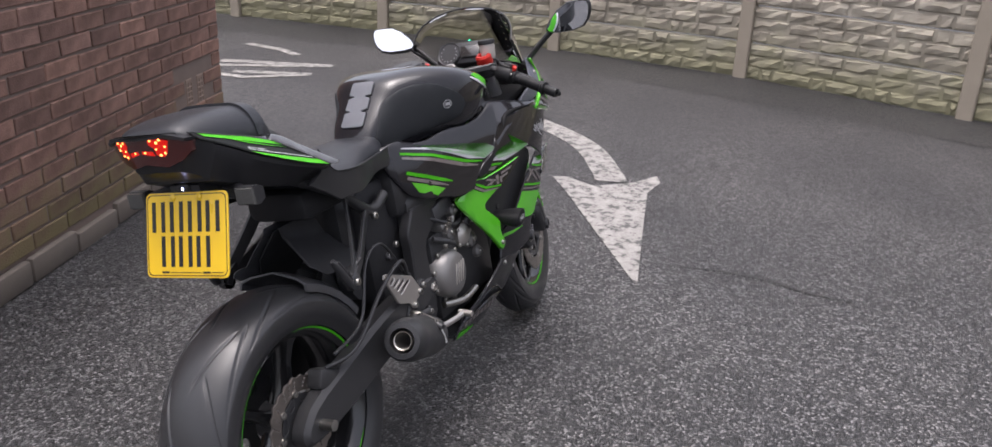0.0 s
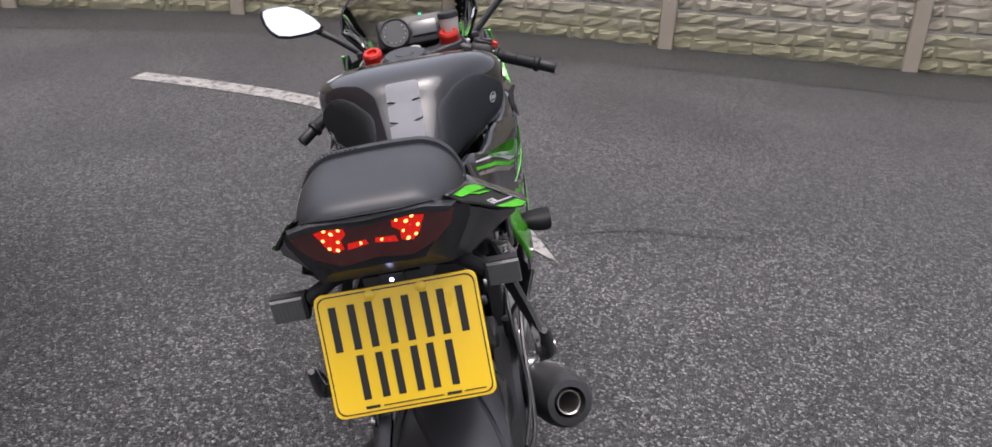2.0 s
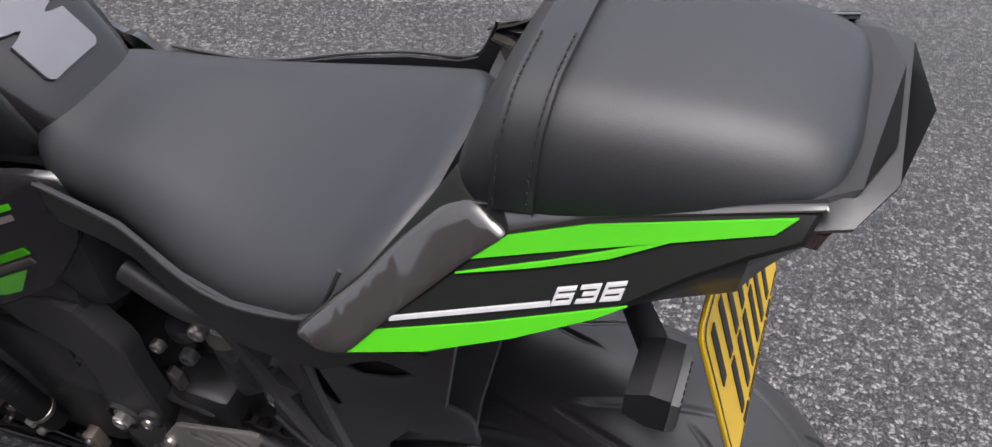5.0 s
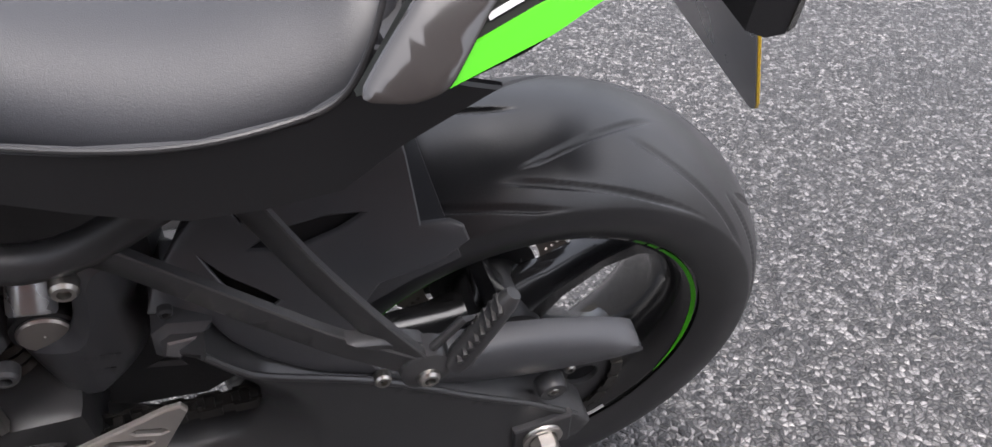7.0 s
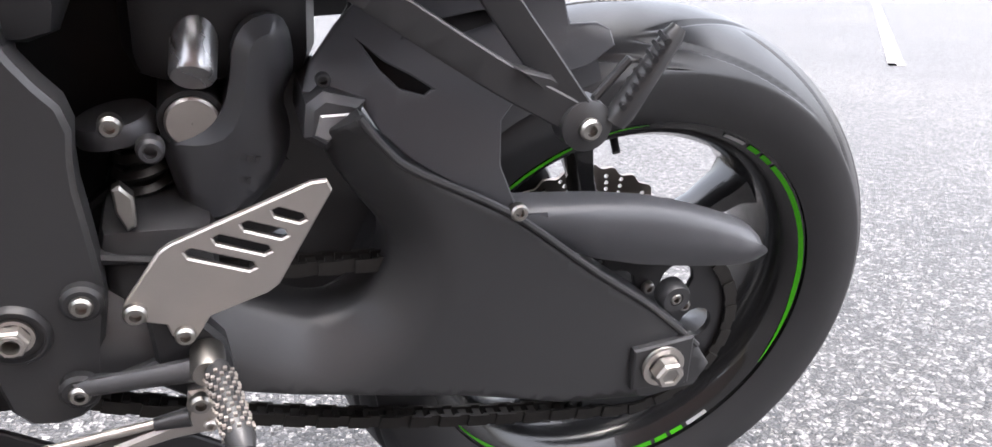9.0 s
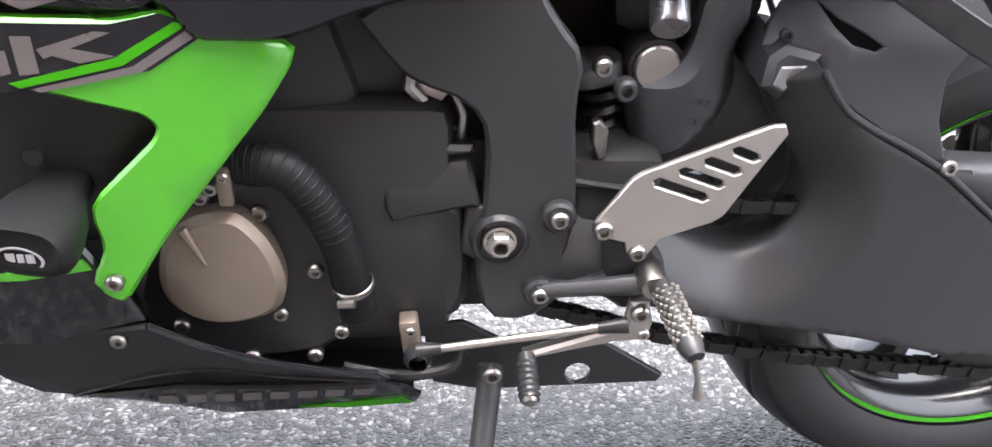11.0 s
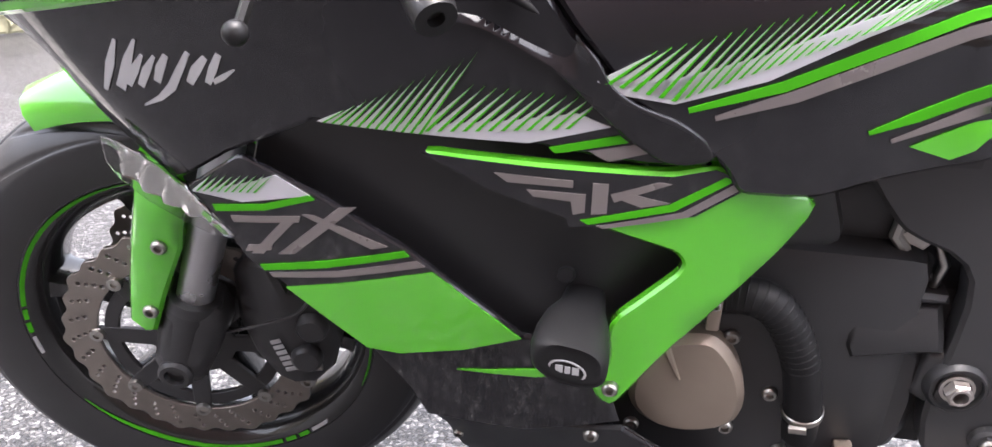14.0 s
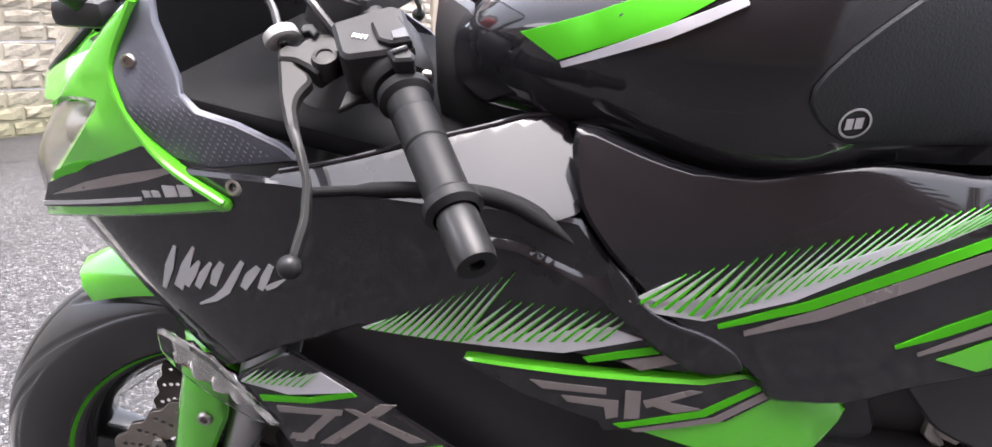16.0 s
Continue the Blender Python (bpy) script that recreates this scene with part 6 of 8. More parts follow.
def swept(x, y, z):
    """Rear corners of the tail drawn forwards in plan, the lower edge tucked under."""
    back = max(0.0, min(1.0, (-x - 0.1) / 0.07))
    return Vector((x + back * (0.042 * (abs(y) / 0.118) ** 2 + 0.3 * max(0.0, 1.03 - z)), y, z))


core = part("tail_core", loft([[swept(x, y, z) for y, z in ((-wt, zt), (-wt * 0.5, zt + 0.003), (wt * 0.5, zt + 0.003), (wt, zt), (wm, zm + 0.004), (wm - 0.001, zm - 0.006), (wb * 0.35 + wm * 0.65, zb * 0.4 + zm * 0.6), (wb, zb), (-wb, zb), (-wb * 0.35 - wm * 0.65, zb * 0.4 + zm * 0.6), (-wm + 0.001, zm - 0.006), (-wm, zm + 0.004))]
                               for x, wt, zt, wm, zm, wb, zb in spline_rows(TAIL_BODY, 3)]), BLACK_SATIN, bike, "satin black tail unit", 32)


def cowl_y(x, z):
    """The tail's front edge, rounded across its width with a shallow scoop."""
    off = (x - 0.152) * 0.68 + (z - 0.898) * 0.733
    return TAIL(x, z) + 0.0014 + 0.006 * max(0.0, 1 - (off / 0.03) ** 2) - 0.0035 * math.exp(-((x - 0.125) / 0.018) ** 2 - ((z - 0.93) / 0.022) ** 2)


TAILP = [(0.189, 0.8794), (0.1445, 0.882), (0.1012, 0.895), (0.0502, 0.9165), (-0.0198, 0.949), (-0.0701, 0.981), (-0.1, 0.998), (-0.128, 1.012), (-0.1345, 1.0296), (-0.0698, 1.0102), (-0.0141, 0.9947), (0.033, 0.9823), (0.0797, 0.972), (0.1, 0.98), (0.118, 0.955), (0.15, 0.915)]
for sd, nm in SIDES:
    tp = part("tail_panel", slab(TAILP, TAIL, 0.008, 0.003, (), sd, 0.03), BLACK_FILM, bike, "black tail side panel with lime green flashes")
    part("front_face", slab(rounded([(0.189, 0.8806), (0.1617, 0.8804), (0.1433, 0.8847), (0.1181, 0.9088), (0.073, 0.9493), (0.0489, 0.9671), (0.0797, 0.974), (0.1018, 0.9645), (0.124, 0.944), (0.1466, 0.9189), (0.1773, 0.8918)], 0.006), cowl_y, 0.006, 0.0025, (), sd, 0.008), GREY_COWL, tp, "glossy grey front edge", 60)
    part("green_flash", decal([[(0.073, 0.9493), (0.0489, 0.9665), (-0.0021, 0.9858), (-0.0698, 1.0066), (-0.1212, 1.0225), (-0.1107, 1.0135), (-0.0533, 0.9936), (0.0152, 0.9698)]], TAIL, 0.002, sd), GREEN_TAPE, tp)
    part("green_flash", decal([[(0.0787, 0.9414), (0.0151, 0.9659), (-0.0559, 0.9951), (-0.0195, 0.9771), (0.0327, 0.9574)]], TAIL, 0.0026, sd), GREEN_TAPE, tp)
    part("green_flash", decal([[(0.1433, 0.8847), (0.1275, 0.8998), (0.0503, 0.928), (-0.0384, 0.9628), (-0.0198, 0.9519), (0.0289, 0.9281), (0.0865, 0.9036)]], TAIL, 0.002, sd), GREEN_TAPE, tp)
    part("white_line", decal([ribbon([(0.1175, 0.9085), (0.0097, 0.949)], 0.0017)], TAIL, 0.002, sd), TEXT_GREY, tp)
    part("top_rim", slab([(0.0489, 0.9671), (0.06, 0.976), (0.0797, 0.972), (0.033, 0.9835), (-0.0141, 0.996), (-0.0698, 1.0115), (-0.1345, 1.0305), (-0.1361, 1.0287), (-0.1212, 1.0242), (-0.0698, 1.0084), (-0.0021, 0.9876)], lambda x, z: TAIL(x, z) + 0.0016, 0.004, 0.0015, (), sd, 0.02), GREY_COWL, tp, "glossy grey top rim")
    # number on the flank, in square-cut figures
    six = [(0, 0, 0.14, 1), (0.14, 0.84, 0.92, 1), (0.14, 0.43, 0.92, 0.58), (0.14, 0, 0.92, 0.16), (0.78, 0.16, 0.92, 0.43)]
    three = [(0.78, 0, 0.92, 1), (0, 0.84, 0.78, 1), (0.2, 0.43, 0.78, 0.58), (0, 0, 0.78, 0.16)]
    quads = []
    for k, figure in enumerate((six, three, six)):
        for u0, v0, u1, v1 in figure:
            quad = []
            for fu, fv in ((u0, v0), (u1, v0), (u1, v1), (u0, v1)):
                run = 0.015 * k + 0.0135 * fu + 0.0015 * fv
                run = run if sd > 0 else 0.0435 - run
                quad.append((0.009 - run, 0.9488 + 0.37 * run + 0.007 * fv))
            quads.append(quad)
    part("number", decal(quads, TAIL, 0.0026, sd), TEXT_GREY, tp, "silver number 636")

LENS = [(-0.106, 1.012), (-0.066, 1.029), (0, 1.027), (0.066, 1.029), (0.106, 1.012), (0.1, 0.992), (0.078, 0.976), (0.046, 0.966), (0, 0.975), (-0.046, 0.966), (-0.078, 0.976), (-0.1, 0.992)]


def lamp_shell(outline, x0, x1):
    """A plate cut to an outline across the tail, bent to its swept rear."""
    v, tri = fill([densify(outline, 0.008)], 0.008)
    n = len(densify(outline, 0.008))
    bm = bmesh.new()
    rows = [[bm.verts.new(swept(x, p[0], p[1])) for p in v] for x in (x0, x1)]
    for r in rows:
        for q in tri:
            bm.faces.new([r[i] for i in q])
    for i in range(n):
        j = (i + 1) % n
        bm.faces.new((rows[0][i], rows[0][j], rows[1][j], rows[1][i]))
    return bm


tl = part("tail_light", lamp_shell(LENS, -0.179, -0.155), RED_LENS, bike, "lit red led tail light", 35)
for sd in (1, -1):
    for k, (y, z) in enumerate(((0.066, 1.02), (0.055, 1.024), (0.047, 1.019), (0.036, 1.024), (0.06, 1.009), (0.05, 1.011), (0.041, 1.006), (0.055, 0.996), (0.045, 0.993), (0.013, 1.001), (0.022, 0.997))):
        part("led", lathe(((0, 0.002), (0.0014, 0.0015), (0.0021 + 0.0004 * (k % 3), 0)), swept(-0.18, sd * y, z), (-1, sd * 0.4, -0.3), 10), LED_HOT if k % 5 else LED_RED, tl, "glowing red led")
    for o in ([(0.07, 1.02), (0.053, 1.026), (0.03, 1.025), (0.029, 1.016), (0.037, 1.008), (0.036, 0.994), (0.05, 0.988), (0.06, 0.998), (0.065, 1.01)], [(0.03, 1.002), (0.006, 1.005), (0.004, 0.998), (0.032, 0.992)]):
        part("led_panel", lamp_shell([(sd * y, z) for y, z in o][::sd], -0.1795, -0.178), LED_RED, tl, "red lit led panel", 35)
part("tail_rim", loft([[swept(x, y, z) for y, z in ((-w, z0), (-w * 0.7, z0 + 0.013), (0, z0 + 0.015), (w * 0.7, z0 + 0.013), (w, z0), (w * 0.97, z0 - 0.006), (w * 0.68, z0 + 0.006), (0, z0 + 0.008), (-w * 0.68, z0 + 0.006), (-w * 0.97, z0 - 0.006))]
                       for x, w, z0 in ((-0.09, 0.126, 0.99), (-0.13, 0.119, 1.006), (-0.165, 0.112, 1.018), (-0.187, 0.104, 1.021))]), BLACK_SATIN, core, "", 32)

# glossy grey face between the seats
face = []
for i in range(97):
    y = -0.19 + 0.38 * i / 96
    k = abs(y) / 0.19
    lo = Vector((0.14 + 0.045 * k ** 3, y, 0.862 + 0.02 * k ** 3))
    hi = Vector((0.098 + 0.03 * k ** 4, y * (1 - 0.18 * k ** 2), 0.985 - 0.075 * k ** 2.2))
    face.append([lo, lo.lerp(hi, 0.35) + Vector((0.008 * (1 - k), 0, 0)), lo.lerp(hi, 0.7) + Vector((0.005 * (1 - k), 0, 0)), hi, hi - Vector((0.01, 0, 0)), lo - Vector((0.012, 0, 0))])
part("tail_front_face", loft(face), GREY_COWL, core, "glossy grey cowl face between the seats", 50)

# number plate, bracket, lamp and indicators
PU, PN = Vector((0.053, 0, 0.163)).normalized(), None
PN = Vector((0, -1, 0)).cross(PU).normalized()
PC = Vector((-0.113, 0, 0.812))
corner = 0.012
out = []
for cx, cz, a0 in ((0.102, 0.077, 0), (-0.102, 0.077, 90), (-0.102, -0.077, 180), (0.102, -0.077, 270)):
    out += [(cx + corner * math.cos(radians(a0 + a)), cz + corner * math.sin(radians(a0 + a))) for a in (0, 30, 60, 90)]
M = Matrix(((0, PN.x, PU.x, PC.x), (-1, PN.y, PU.y, PC.y), (0, PN.z, PU.z, PC.z), (0, 0, 0, 1)))
plate = part("number_plate", slab(out, 0.0, 0.003, 0.0008, (), 1, 0.5), PLATE, bike, "yellow number plate with black character bars", 30, M)
part("plate_back", slab([(x * 0.995, z * 0.995) for x, z in out], -0.0033, 0.0009, 0, (), 1, 0.5), FORK, plate, "grey back of the plate", 30, M)
fr = [(x * 0.965, z * 0.955) for x, z in out]
part("plate_border", slab(fr, 0.0006, 0.0005, 0, [[(x * 0.985, z * 0.98) for x, z in fr]], 1, 0.5), INK, plate, "", 30, M)
chars = []
for row, z0, xs in ((0, 0.006, (-0.098, -0.047, 0.004, 0.053)), (1, -0.066, (-0.072, -0.023, 0.026))):
    for x in xs:
        chars += [(x + 0.002, z0, x + 0.0125, z0 + 0.064), (x + 0.0285, z0, x + 0.039, z0 + 0.064)]
for o in chars:
    part("character_bar", bars([o], (0, 0.0002, 0), (1, 0, 0), (0, 0, 1), (0, 1, 0)), INK, plate, "", 30, M)
part("maker_bar", bars([(-0.07, -0.0795, -0.05, -0.0755), (-0.045, -0.0785, 0.04, -0.077), (0.045, -0.0795, 0.065, -0.0755), (0.07, -0.078, 0.1, -0.0765)], (0, 0.0002, 0), (1, 0, 0), (0, 0, 1), (0, 1, 0)), INK, plate, "", 30, M)
for x in (-0.036, 0.036):
    part("plate_screw", lathe(((0, 0.004), (0.004, 0.004), (0.0075, 0.002), (0.008, 0)), M @ Vector((x, 0, 0.078)), PN, 16), PLATE, plate)
hang = part("plate_bracket", loft([[Vector((x, y, z)) for y, z in ((-w, z0), (w, z0), (w, z1), (-w, z1))] for x, w, z0, z1 in ((0.06, 0.05, 0.84, 0.88), (0.0, 0.045, 0.855, 0.895), (-0.06, 0.04, 0.88, 0.915), (-0.085, 0.04, 0.875, 0.91))]), BLACK_SATIN, bike,
            "black plate bracket", 25)
part("bracket_blade", slab([(-0.045, 0.02), (-0.06, 0.09), (0.06, 0.09), (0.045, 0.02)], -0.0045, 0.003, 0.0008, (), 1, 0.5), BLACK_SATIN, hang, "", 30, M)
part("plate_lamp", box((-0.08, 0, 0.906), (0.022, 0.034, 0.016), None, 0.004), BLACK_SATIN, hang)
part("lamp_led", lathe(((0, 0.002), (0.0018, 0.0016), (0.0028, 0)), (-0.0915, 0, 0.905), (-1, 0, -0.2), 12), LED_BLUE, hang, "bluish white plate led")
for sd, nm in SIDES:
    c = Vector((-0.062, sd * 0.152, 0.88))
    ind = part("rear_indicator", loft([[c + Vector((x, sd * y * 1.0, z)) for x, z in ((0.014, -0.012), (0.014, 0.012), (-0.002, 0.02), (-0.016, 0.019), (-0.016, -0.019), (-0.002, -0.02))] for y in (-0.026, 0.022)]), BLACK_ROUGH, bike, "black indicator with clear lens", 25)
    part("lens", loft([[c + Vector((-x, sd * y, z)) for y, z in ((-w, -h), (w, -h), (w, h), (-w, h))] for x, w, h in ((0.0165, 0.023, 0.0175), (0.022, 0.0215, 0.0155))]), LENS_GREY, ind, "clear ribbed lens", 25)
    for k in range(7):
        part("lens_rib", box(c + Vector((-0.0222, sd * (-0.018 + k * 0.006), 0)), (0.0016, 0.0018, 0.029), None, 0), LENS_GREY, ind)
    part("stem", tube([c + Vector((0.0, -sd * 0.022, 0)), (-0.03, sd * 0.09, 0.892), (-0.02, sd * 0.05, 0.895)], [0.012, 0.0105, 0.012], 12), BLACK_ROUGH, ind)
# ---- frame and engine ----
FRAME_PLATE = [(0.70, 0.64), (0.663, 0.588), (0.645, 0.572), (0.60, 0.555), (0.583, 0.526), (0.585, 0.45), (0.592, 0.387), (0.58, 0.327), (0.54, 0.322), (0.512, 0.345), (0.508, 0.39), (0.5, 0.44), (0.505, 0.5), (0.51, 0.55), (0.505, 0.595), (0.53, 0.625), (0.55, 0.66)]
for sd, nm in SIDES:
    # left plates and brackets paler than the right, light put into the base colour
    fp = part("frame_plate", slab(FRAME_PLATE, lambda x, z: 0.128, 0.03, 0.004, (), sd, 0.03, 1), SWING if sd > 0 else BLACK_SATIN, bike, "satin black frame pivot plate")
    part("frame_spar", loft([[Vector((x, sd * y, z)) for y, z in ((y0, z0), (y0 + 0.018, z0 + h * 0.3), (y0 + 0.018, z0 + h * 0.75), (y0, z0 + h), (y0 - 0.025, z0 + h), (y0 - 0.025, z0))]
                             for x, y0, z0, h in ((0.54, 0.1, 0.6, 0.09), (0.66, 0.118, 0.615, 0.12), (0.8, 0.13, 0.66, 0.12), (0.95, 0.12, 0.72, 0.13), (1.1, 0.06, 0.8, 0.12))]), BLACK_METAL, fp)
    boss = part("pivot_boss", lathe(((0.016, -0.004), (0.0215, -0.003), (0.0225, 0.003), (0.0245, 0.003), (0.028, -0.002), (0.031, -0.02)), (0.569, sd * 0.13, 0.418), (0, sd, 0), 32), BLACK_METAL, fp)
    pn = lathe(((0.0155, -0.004), (0.0155, 0.001), (0.0125, 0.0012)), (0.569, sd * 0.13, 0.418), (0, sd, 0), 28)
    lathe(((0.0128, 0.001), (0.0128, 0.009), (0.0115, 0.011), (0.0088, 0.011)), (0.569, sd * 0.13, 0.418), (0, sd, 0), 6, pn)
    lathe(((0.0092, 0.011), (0.0088, 0.0135), (0.0068, 0.0135), (0.0062, -0.01), (0, -0.01)), (0.569, sd * 0.13, 0.418), (0, sd, 0), 24, pn)
    part("pivot_nut", pn, SILVER, fp, "hollow bright pivot nut", 25)
    for x, y, z in ((0.517, 0.14, 0.446), (0.529, 0.14, 0.362)):
        part("bolt_boss", lathe(((0.0, 0.006), (0.013, 0.006), (0.016, 0.003), (0.017, -0.02)), (x, sd * (y - 0.008), z), (0, sd, 0), 20), BLACK_METAL, fp)
        bolt((x, sd * (y - 0.002), z), (0, sd, 0), 0.009, fp)
    bolt((0.484, sd * 0.1, 0.576), (0, sd, 0), 0.009, fp)
    bolt((0.459, sd * 0.088, 0.55), (0, sd, 0), 0.011, fp, ENGINE_GREY)
    # heel guard
    HEEL = [(0.489, 0.441), (0.485, 0.452), (0.458, 0.493), (0.45, 0.499), (0.345, 0.544), (0.333, 0.545), (0.329, 0.536), (0.371, 0.455), (0.38, 0.448), (0.425, 0.431), (0.436, 0.412), (0.446, 0.408), (0.455, 0.416), (0.458, 0.427), (0.476, 0.432)]
    slots = []
    for (ax, az), (bx, bz) in (((0.436, 0.490), (0.392, 0.474)), ((0.415, 0.5005), (0.38, 0.4875)), ((0.394, 0.5105), (0.367, 0.5005)), ((0.371, 0.5205), (0.353, 0.5135))):
        d = Vector((bx - ax, bz - az)).normalized() * 0.0042
        nx, nz = -d.y, d.x
        slots.append([(ax + nx, az + nz), (ax - d.x, az - d.y), (ax - nx, az - nz), (bx - nx, bz - nz), (bx + d.x, bz + d.y), (bx + nx, bz + nz)])
    heel = part("heel_guard", slab(HEEL, 0.148, 0.005, 0.0014, slots, sd, 0.05), SILVER, bike, "brushed aluminium heel guard with four slots", 30)
    bolt((0.479, sd * 0.149, 0.442), (0, sd, 0), 0.0095, heel)
    bolt((0.445, sd * 0.149, 0.417), (0, sd, 0), 0.0085, heel)
    # rearset bracket, peg
    rear_set = part("footrest_bracket", slab([(0.54, 0.355), (0.535, 0.375), (0.5, 0.372), (0.47, 0.385), (0.475, 0.445), (0.46, 0.45), (0.43, 0.42), (0.415, 0.4), (0.41, 0.37), (0.425, 0.345), (0.45, 0.345), (0.47, 0.36)], 0.14, 0.016, 0.004, (), sd, 0.04), BLACK_METAL, bike, "black footrest bracket")
    part("bracket_arm", tube([(0.53, sd * 0.135, 0.365), (0.48, sd * 0.148, 0.378), (0.425, sd * 0.152, 0.385)], [0.008, 0.009, 0.012], 10, None, True, 0.8), ENGINE_GREY, rear_set)
    root, tip = Vector((0.424, sd * 0.165, 0.395)), Vector((0.408, sd * 0.242, 0.372))
    u = (tip - root).normalized()
    part("peg_pivot", lathe(((0, 0.016), (0.012, 0.016), (0.014, 0.01), (0.014, -0.014)), (0.43, sd * 0.155, 0.392), (0, sd, 0), 20), STEEL, rear_set)
    peg = part("footpeg", tube([root, root + u * 0.01, tip - u * 0.01, tip], [0.009, 0.0115, 0.0115, 0.008], 14), BLACK_METAL, rear_set, "knurled footpeg")
    bm = bmesh.new()
    side_v, up_v = u.cross(Vector((0, 0, 1))).normalized(), None
    up_v = side_v.cross(u)
    for i in range(12):
        for j in range(10):
            a = 2 * math.pi * (j + 0.5 * (i % 2)) / 10
            box(root + u * (0.012 + i * 0.0048) + (side_v * math.cos(a) + up_v * math.sin(a)) * 0.0118, (0.003, 0.003, 0.003), None, 0, bm)
    tagged(part("knurling", bm, SILVER, peg, "worn bright knurls", 20), kind="stuff")
    part("feeler", tube([tip - Vector((0, sd * 0.006, 0)), tip + Vector((-0.004, sd * 0.004, -0.022)), tip + Vector((-0.006, sd * 0.006, -0.04))], [0.0035, 0.0026, 0.005], 10), STEEL, peg)
    # pillion hanger: two flat bars that meet at the peg
    hangers = part("pillion_bracket", slab(ribbon([(p.x, p.z) for p in curve([(0.356, 0, 0.714), (0.3, 0, 0.684), (0.215, 0, 0.636), (0.15, 0, 0.605)], 6)], 0.025), lambda x, z: float(np.interp(x, [0.15, 0.215, 0.3, 0.352], [0.2, 0.18, 0.146, 0.124])), 0.009, 0.0014, (), sd, 0.02), SWING if sd > 0 else BLACK_METAL, bike, "black forked pillion footrest bracket")
    part("bracket_bar", slab(ribbon([(p.x, p.z) for p in curve([(0.264, 0, 0.768), (0.222, 0, 0.7), (0.178, 0, 0.641), (0.152, 0, 0.607)], 6)], 0.024), lambda x, z: float(np.interp(x, [0.15, 0.178, 0.222, 0.262], [0.2, 0.188, 0.162, 0.134])), 0.009, 0.0014, (), sd, 0.02), SWING if sd > 0 else BLACK_METAL, hangers)
    part("bracket_web", slab([(0.178, 0.64), (0.205, 0.645), (0.165, 0.612), (0.15, 0.59), (0.136, 0.6), (0.15, 0.625)], lambda x, z: 0.19, 0.014, 0.003, (), sd, 0.04), SWING if sd > 0 else BLACK_METAL, hangers)
    part("bracket_eye", lathe(((0, 0.008), (0.012, 0.008), (0.02, 0.004), (0.021, -0.016)), (0.149, sd * 0.196, 0.603), (0, sd, 0.05), 24), SWING if sd > 0 else BLACK_METAL, hangers)
    bolt((0.149, sd * 0.204, 0.603), (0, sd, 0.05), 0.009, hangers)
    part("hook_bar", tube([(0.143, sd * 0.192, 0.622), (0.12, sd * 0.192, 0.652), (0.103, sd * 0.19, 0.648), (0.106, sd * 0.19, 0.625)], 0.0035, 8), SWING if sd > 0 else BLACK_METAL, hangers)
    p0, p1 = Vector((0.128, sd * 0.2, 0.605)), Vector((0.086, sd * 0.196, 0.677))
    u = (p1 - p0).normalized()
    pp = part("pillion_peg", tube([p0, p0 + u * 0.01, p1 - u * 0.008, p1], [0.009, 0.011, 0.0085, 0.006], 10), SWING if sd > 0 else BLACK_METAL, hangers, "folded black pillion peg")
    for k in range(8):
        part("peg_rib", tube([p0 + u * (0.014 + 0.008 * k) + Vector((0.004, -sd * 0.006, 0.006)), p0 + u * (0.014 + 0.008 * k) + Vector((0.006, sd * 0.01, 0.004))], 0.0028, 6), RUBBER, pp)
    # subframe rail
    part("subframe_rail", tube(curve([(0.47, sd * 0.1, 0.72), (0.378, sd * 0.112, 0.705), (0.25, sd * 0.125, 0.79), (0.1, sd * 0.11, 0.87)], 5), 0.014, 10), BLACK_METAL, bike, "black subframe rail")
    bolt((0.378, sd * 0.126, 0.69), (0, sd, 0), 0.01, bike.children[-1])
    usp = part("under_seat_panel", slab([(0.52, 0.832), (0.42, 0.829), (0.33, 0.836), (0.27, 0.842), (0.213, 0.85), (0.19, 0.862), (0.176, 0.888), (0.165, 0.885), (0.15, 0.868), (0.12, 0.855), (0.1, 0.848), (0.157, 0.815), (0.196, 0.787), (0.284, 0.78), (0.379, 0.786), (0.45, 0.79), (0.52, 0.785)],
                                  lambda x, z: np.interp(x, [0.1, 0.17, 0.213, 0.27, 0.33, 0.42, 0.52], [0.17, 0.17, 0.174, 0.173, 0.158, 0.124, 0.11]), 0.006, 0.002, (), sd, 0.03), BLACK_SATIN, bike, "satin black under seat side panel")
    part("seat_trim", tube(curve([(0.52, sd * 0.11, 0.834), (0.42, sd * 0.124, 0.831), (0.33, sd * 0.158, 0.838), (0.27, sd * 0.173, 0.844), (0.213, sd * 0.173, 0.852), (0.19, sd * 0.171, 0.864), (0.176, sd * 0.169, 0.89), (0.166, sd * 0.16, 0.915)], 5), 0.002, 8), BLACK_METAL, usp, "thin black trim under the seat")

block = part("engine_block", box((0.79, 0, 0.42), (0.36, 0.25, 0.26), None, 0.025), BLACK_METAL, bike, "satin black engine")
part("cylinder_head", box((0.84, 0, 0.6), (0.26, 0.23, 0.2), Matrix.Rotation(radians(18), 4, "Y"), 0.02), BLACK_METAL, block)
part("gearbox", box((0.63, 0, 0.41), (0.16, 0.2, 0.2), None, 0.025), BLACK_METAL, block)
part("throttle_body", box((0.73, 0, 0.6), (0.22, 0.2, 0.12), None, 0.02), BLACK_METAL, block)
part("airbox", box((0.72, 0, 0.71), (0.44, 0.23, 0.15), None, 0.03), BLACK_SATIN, bike, "black airbox")
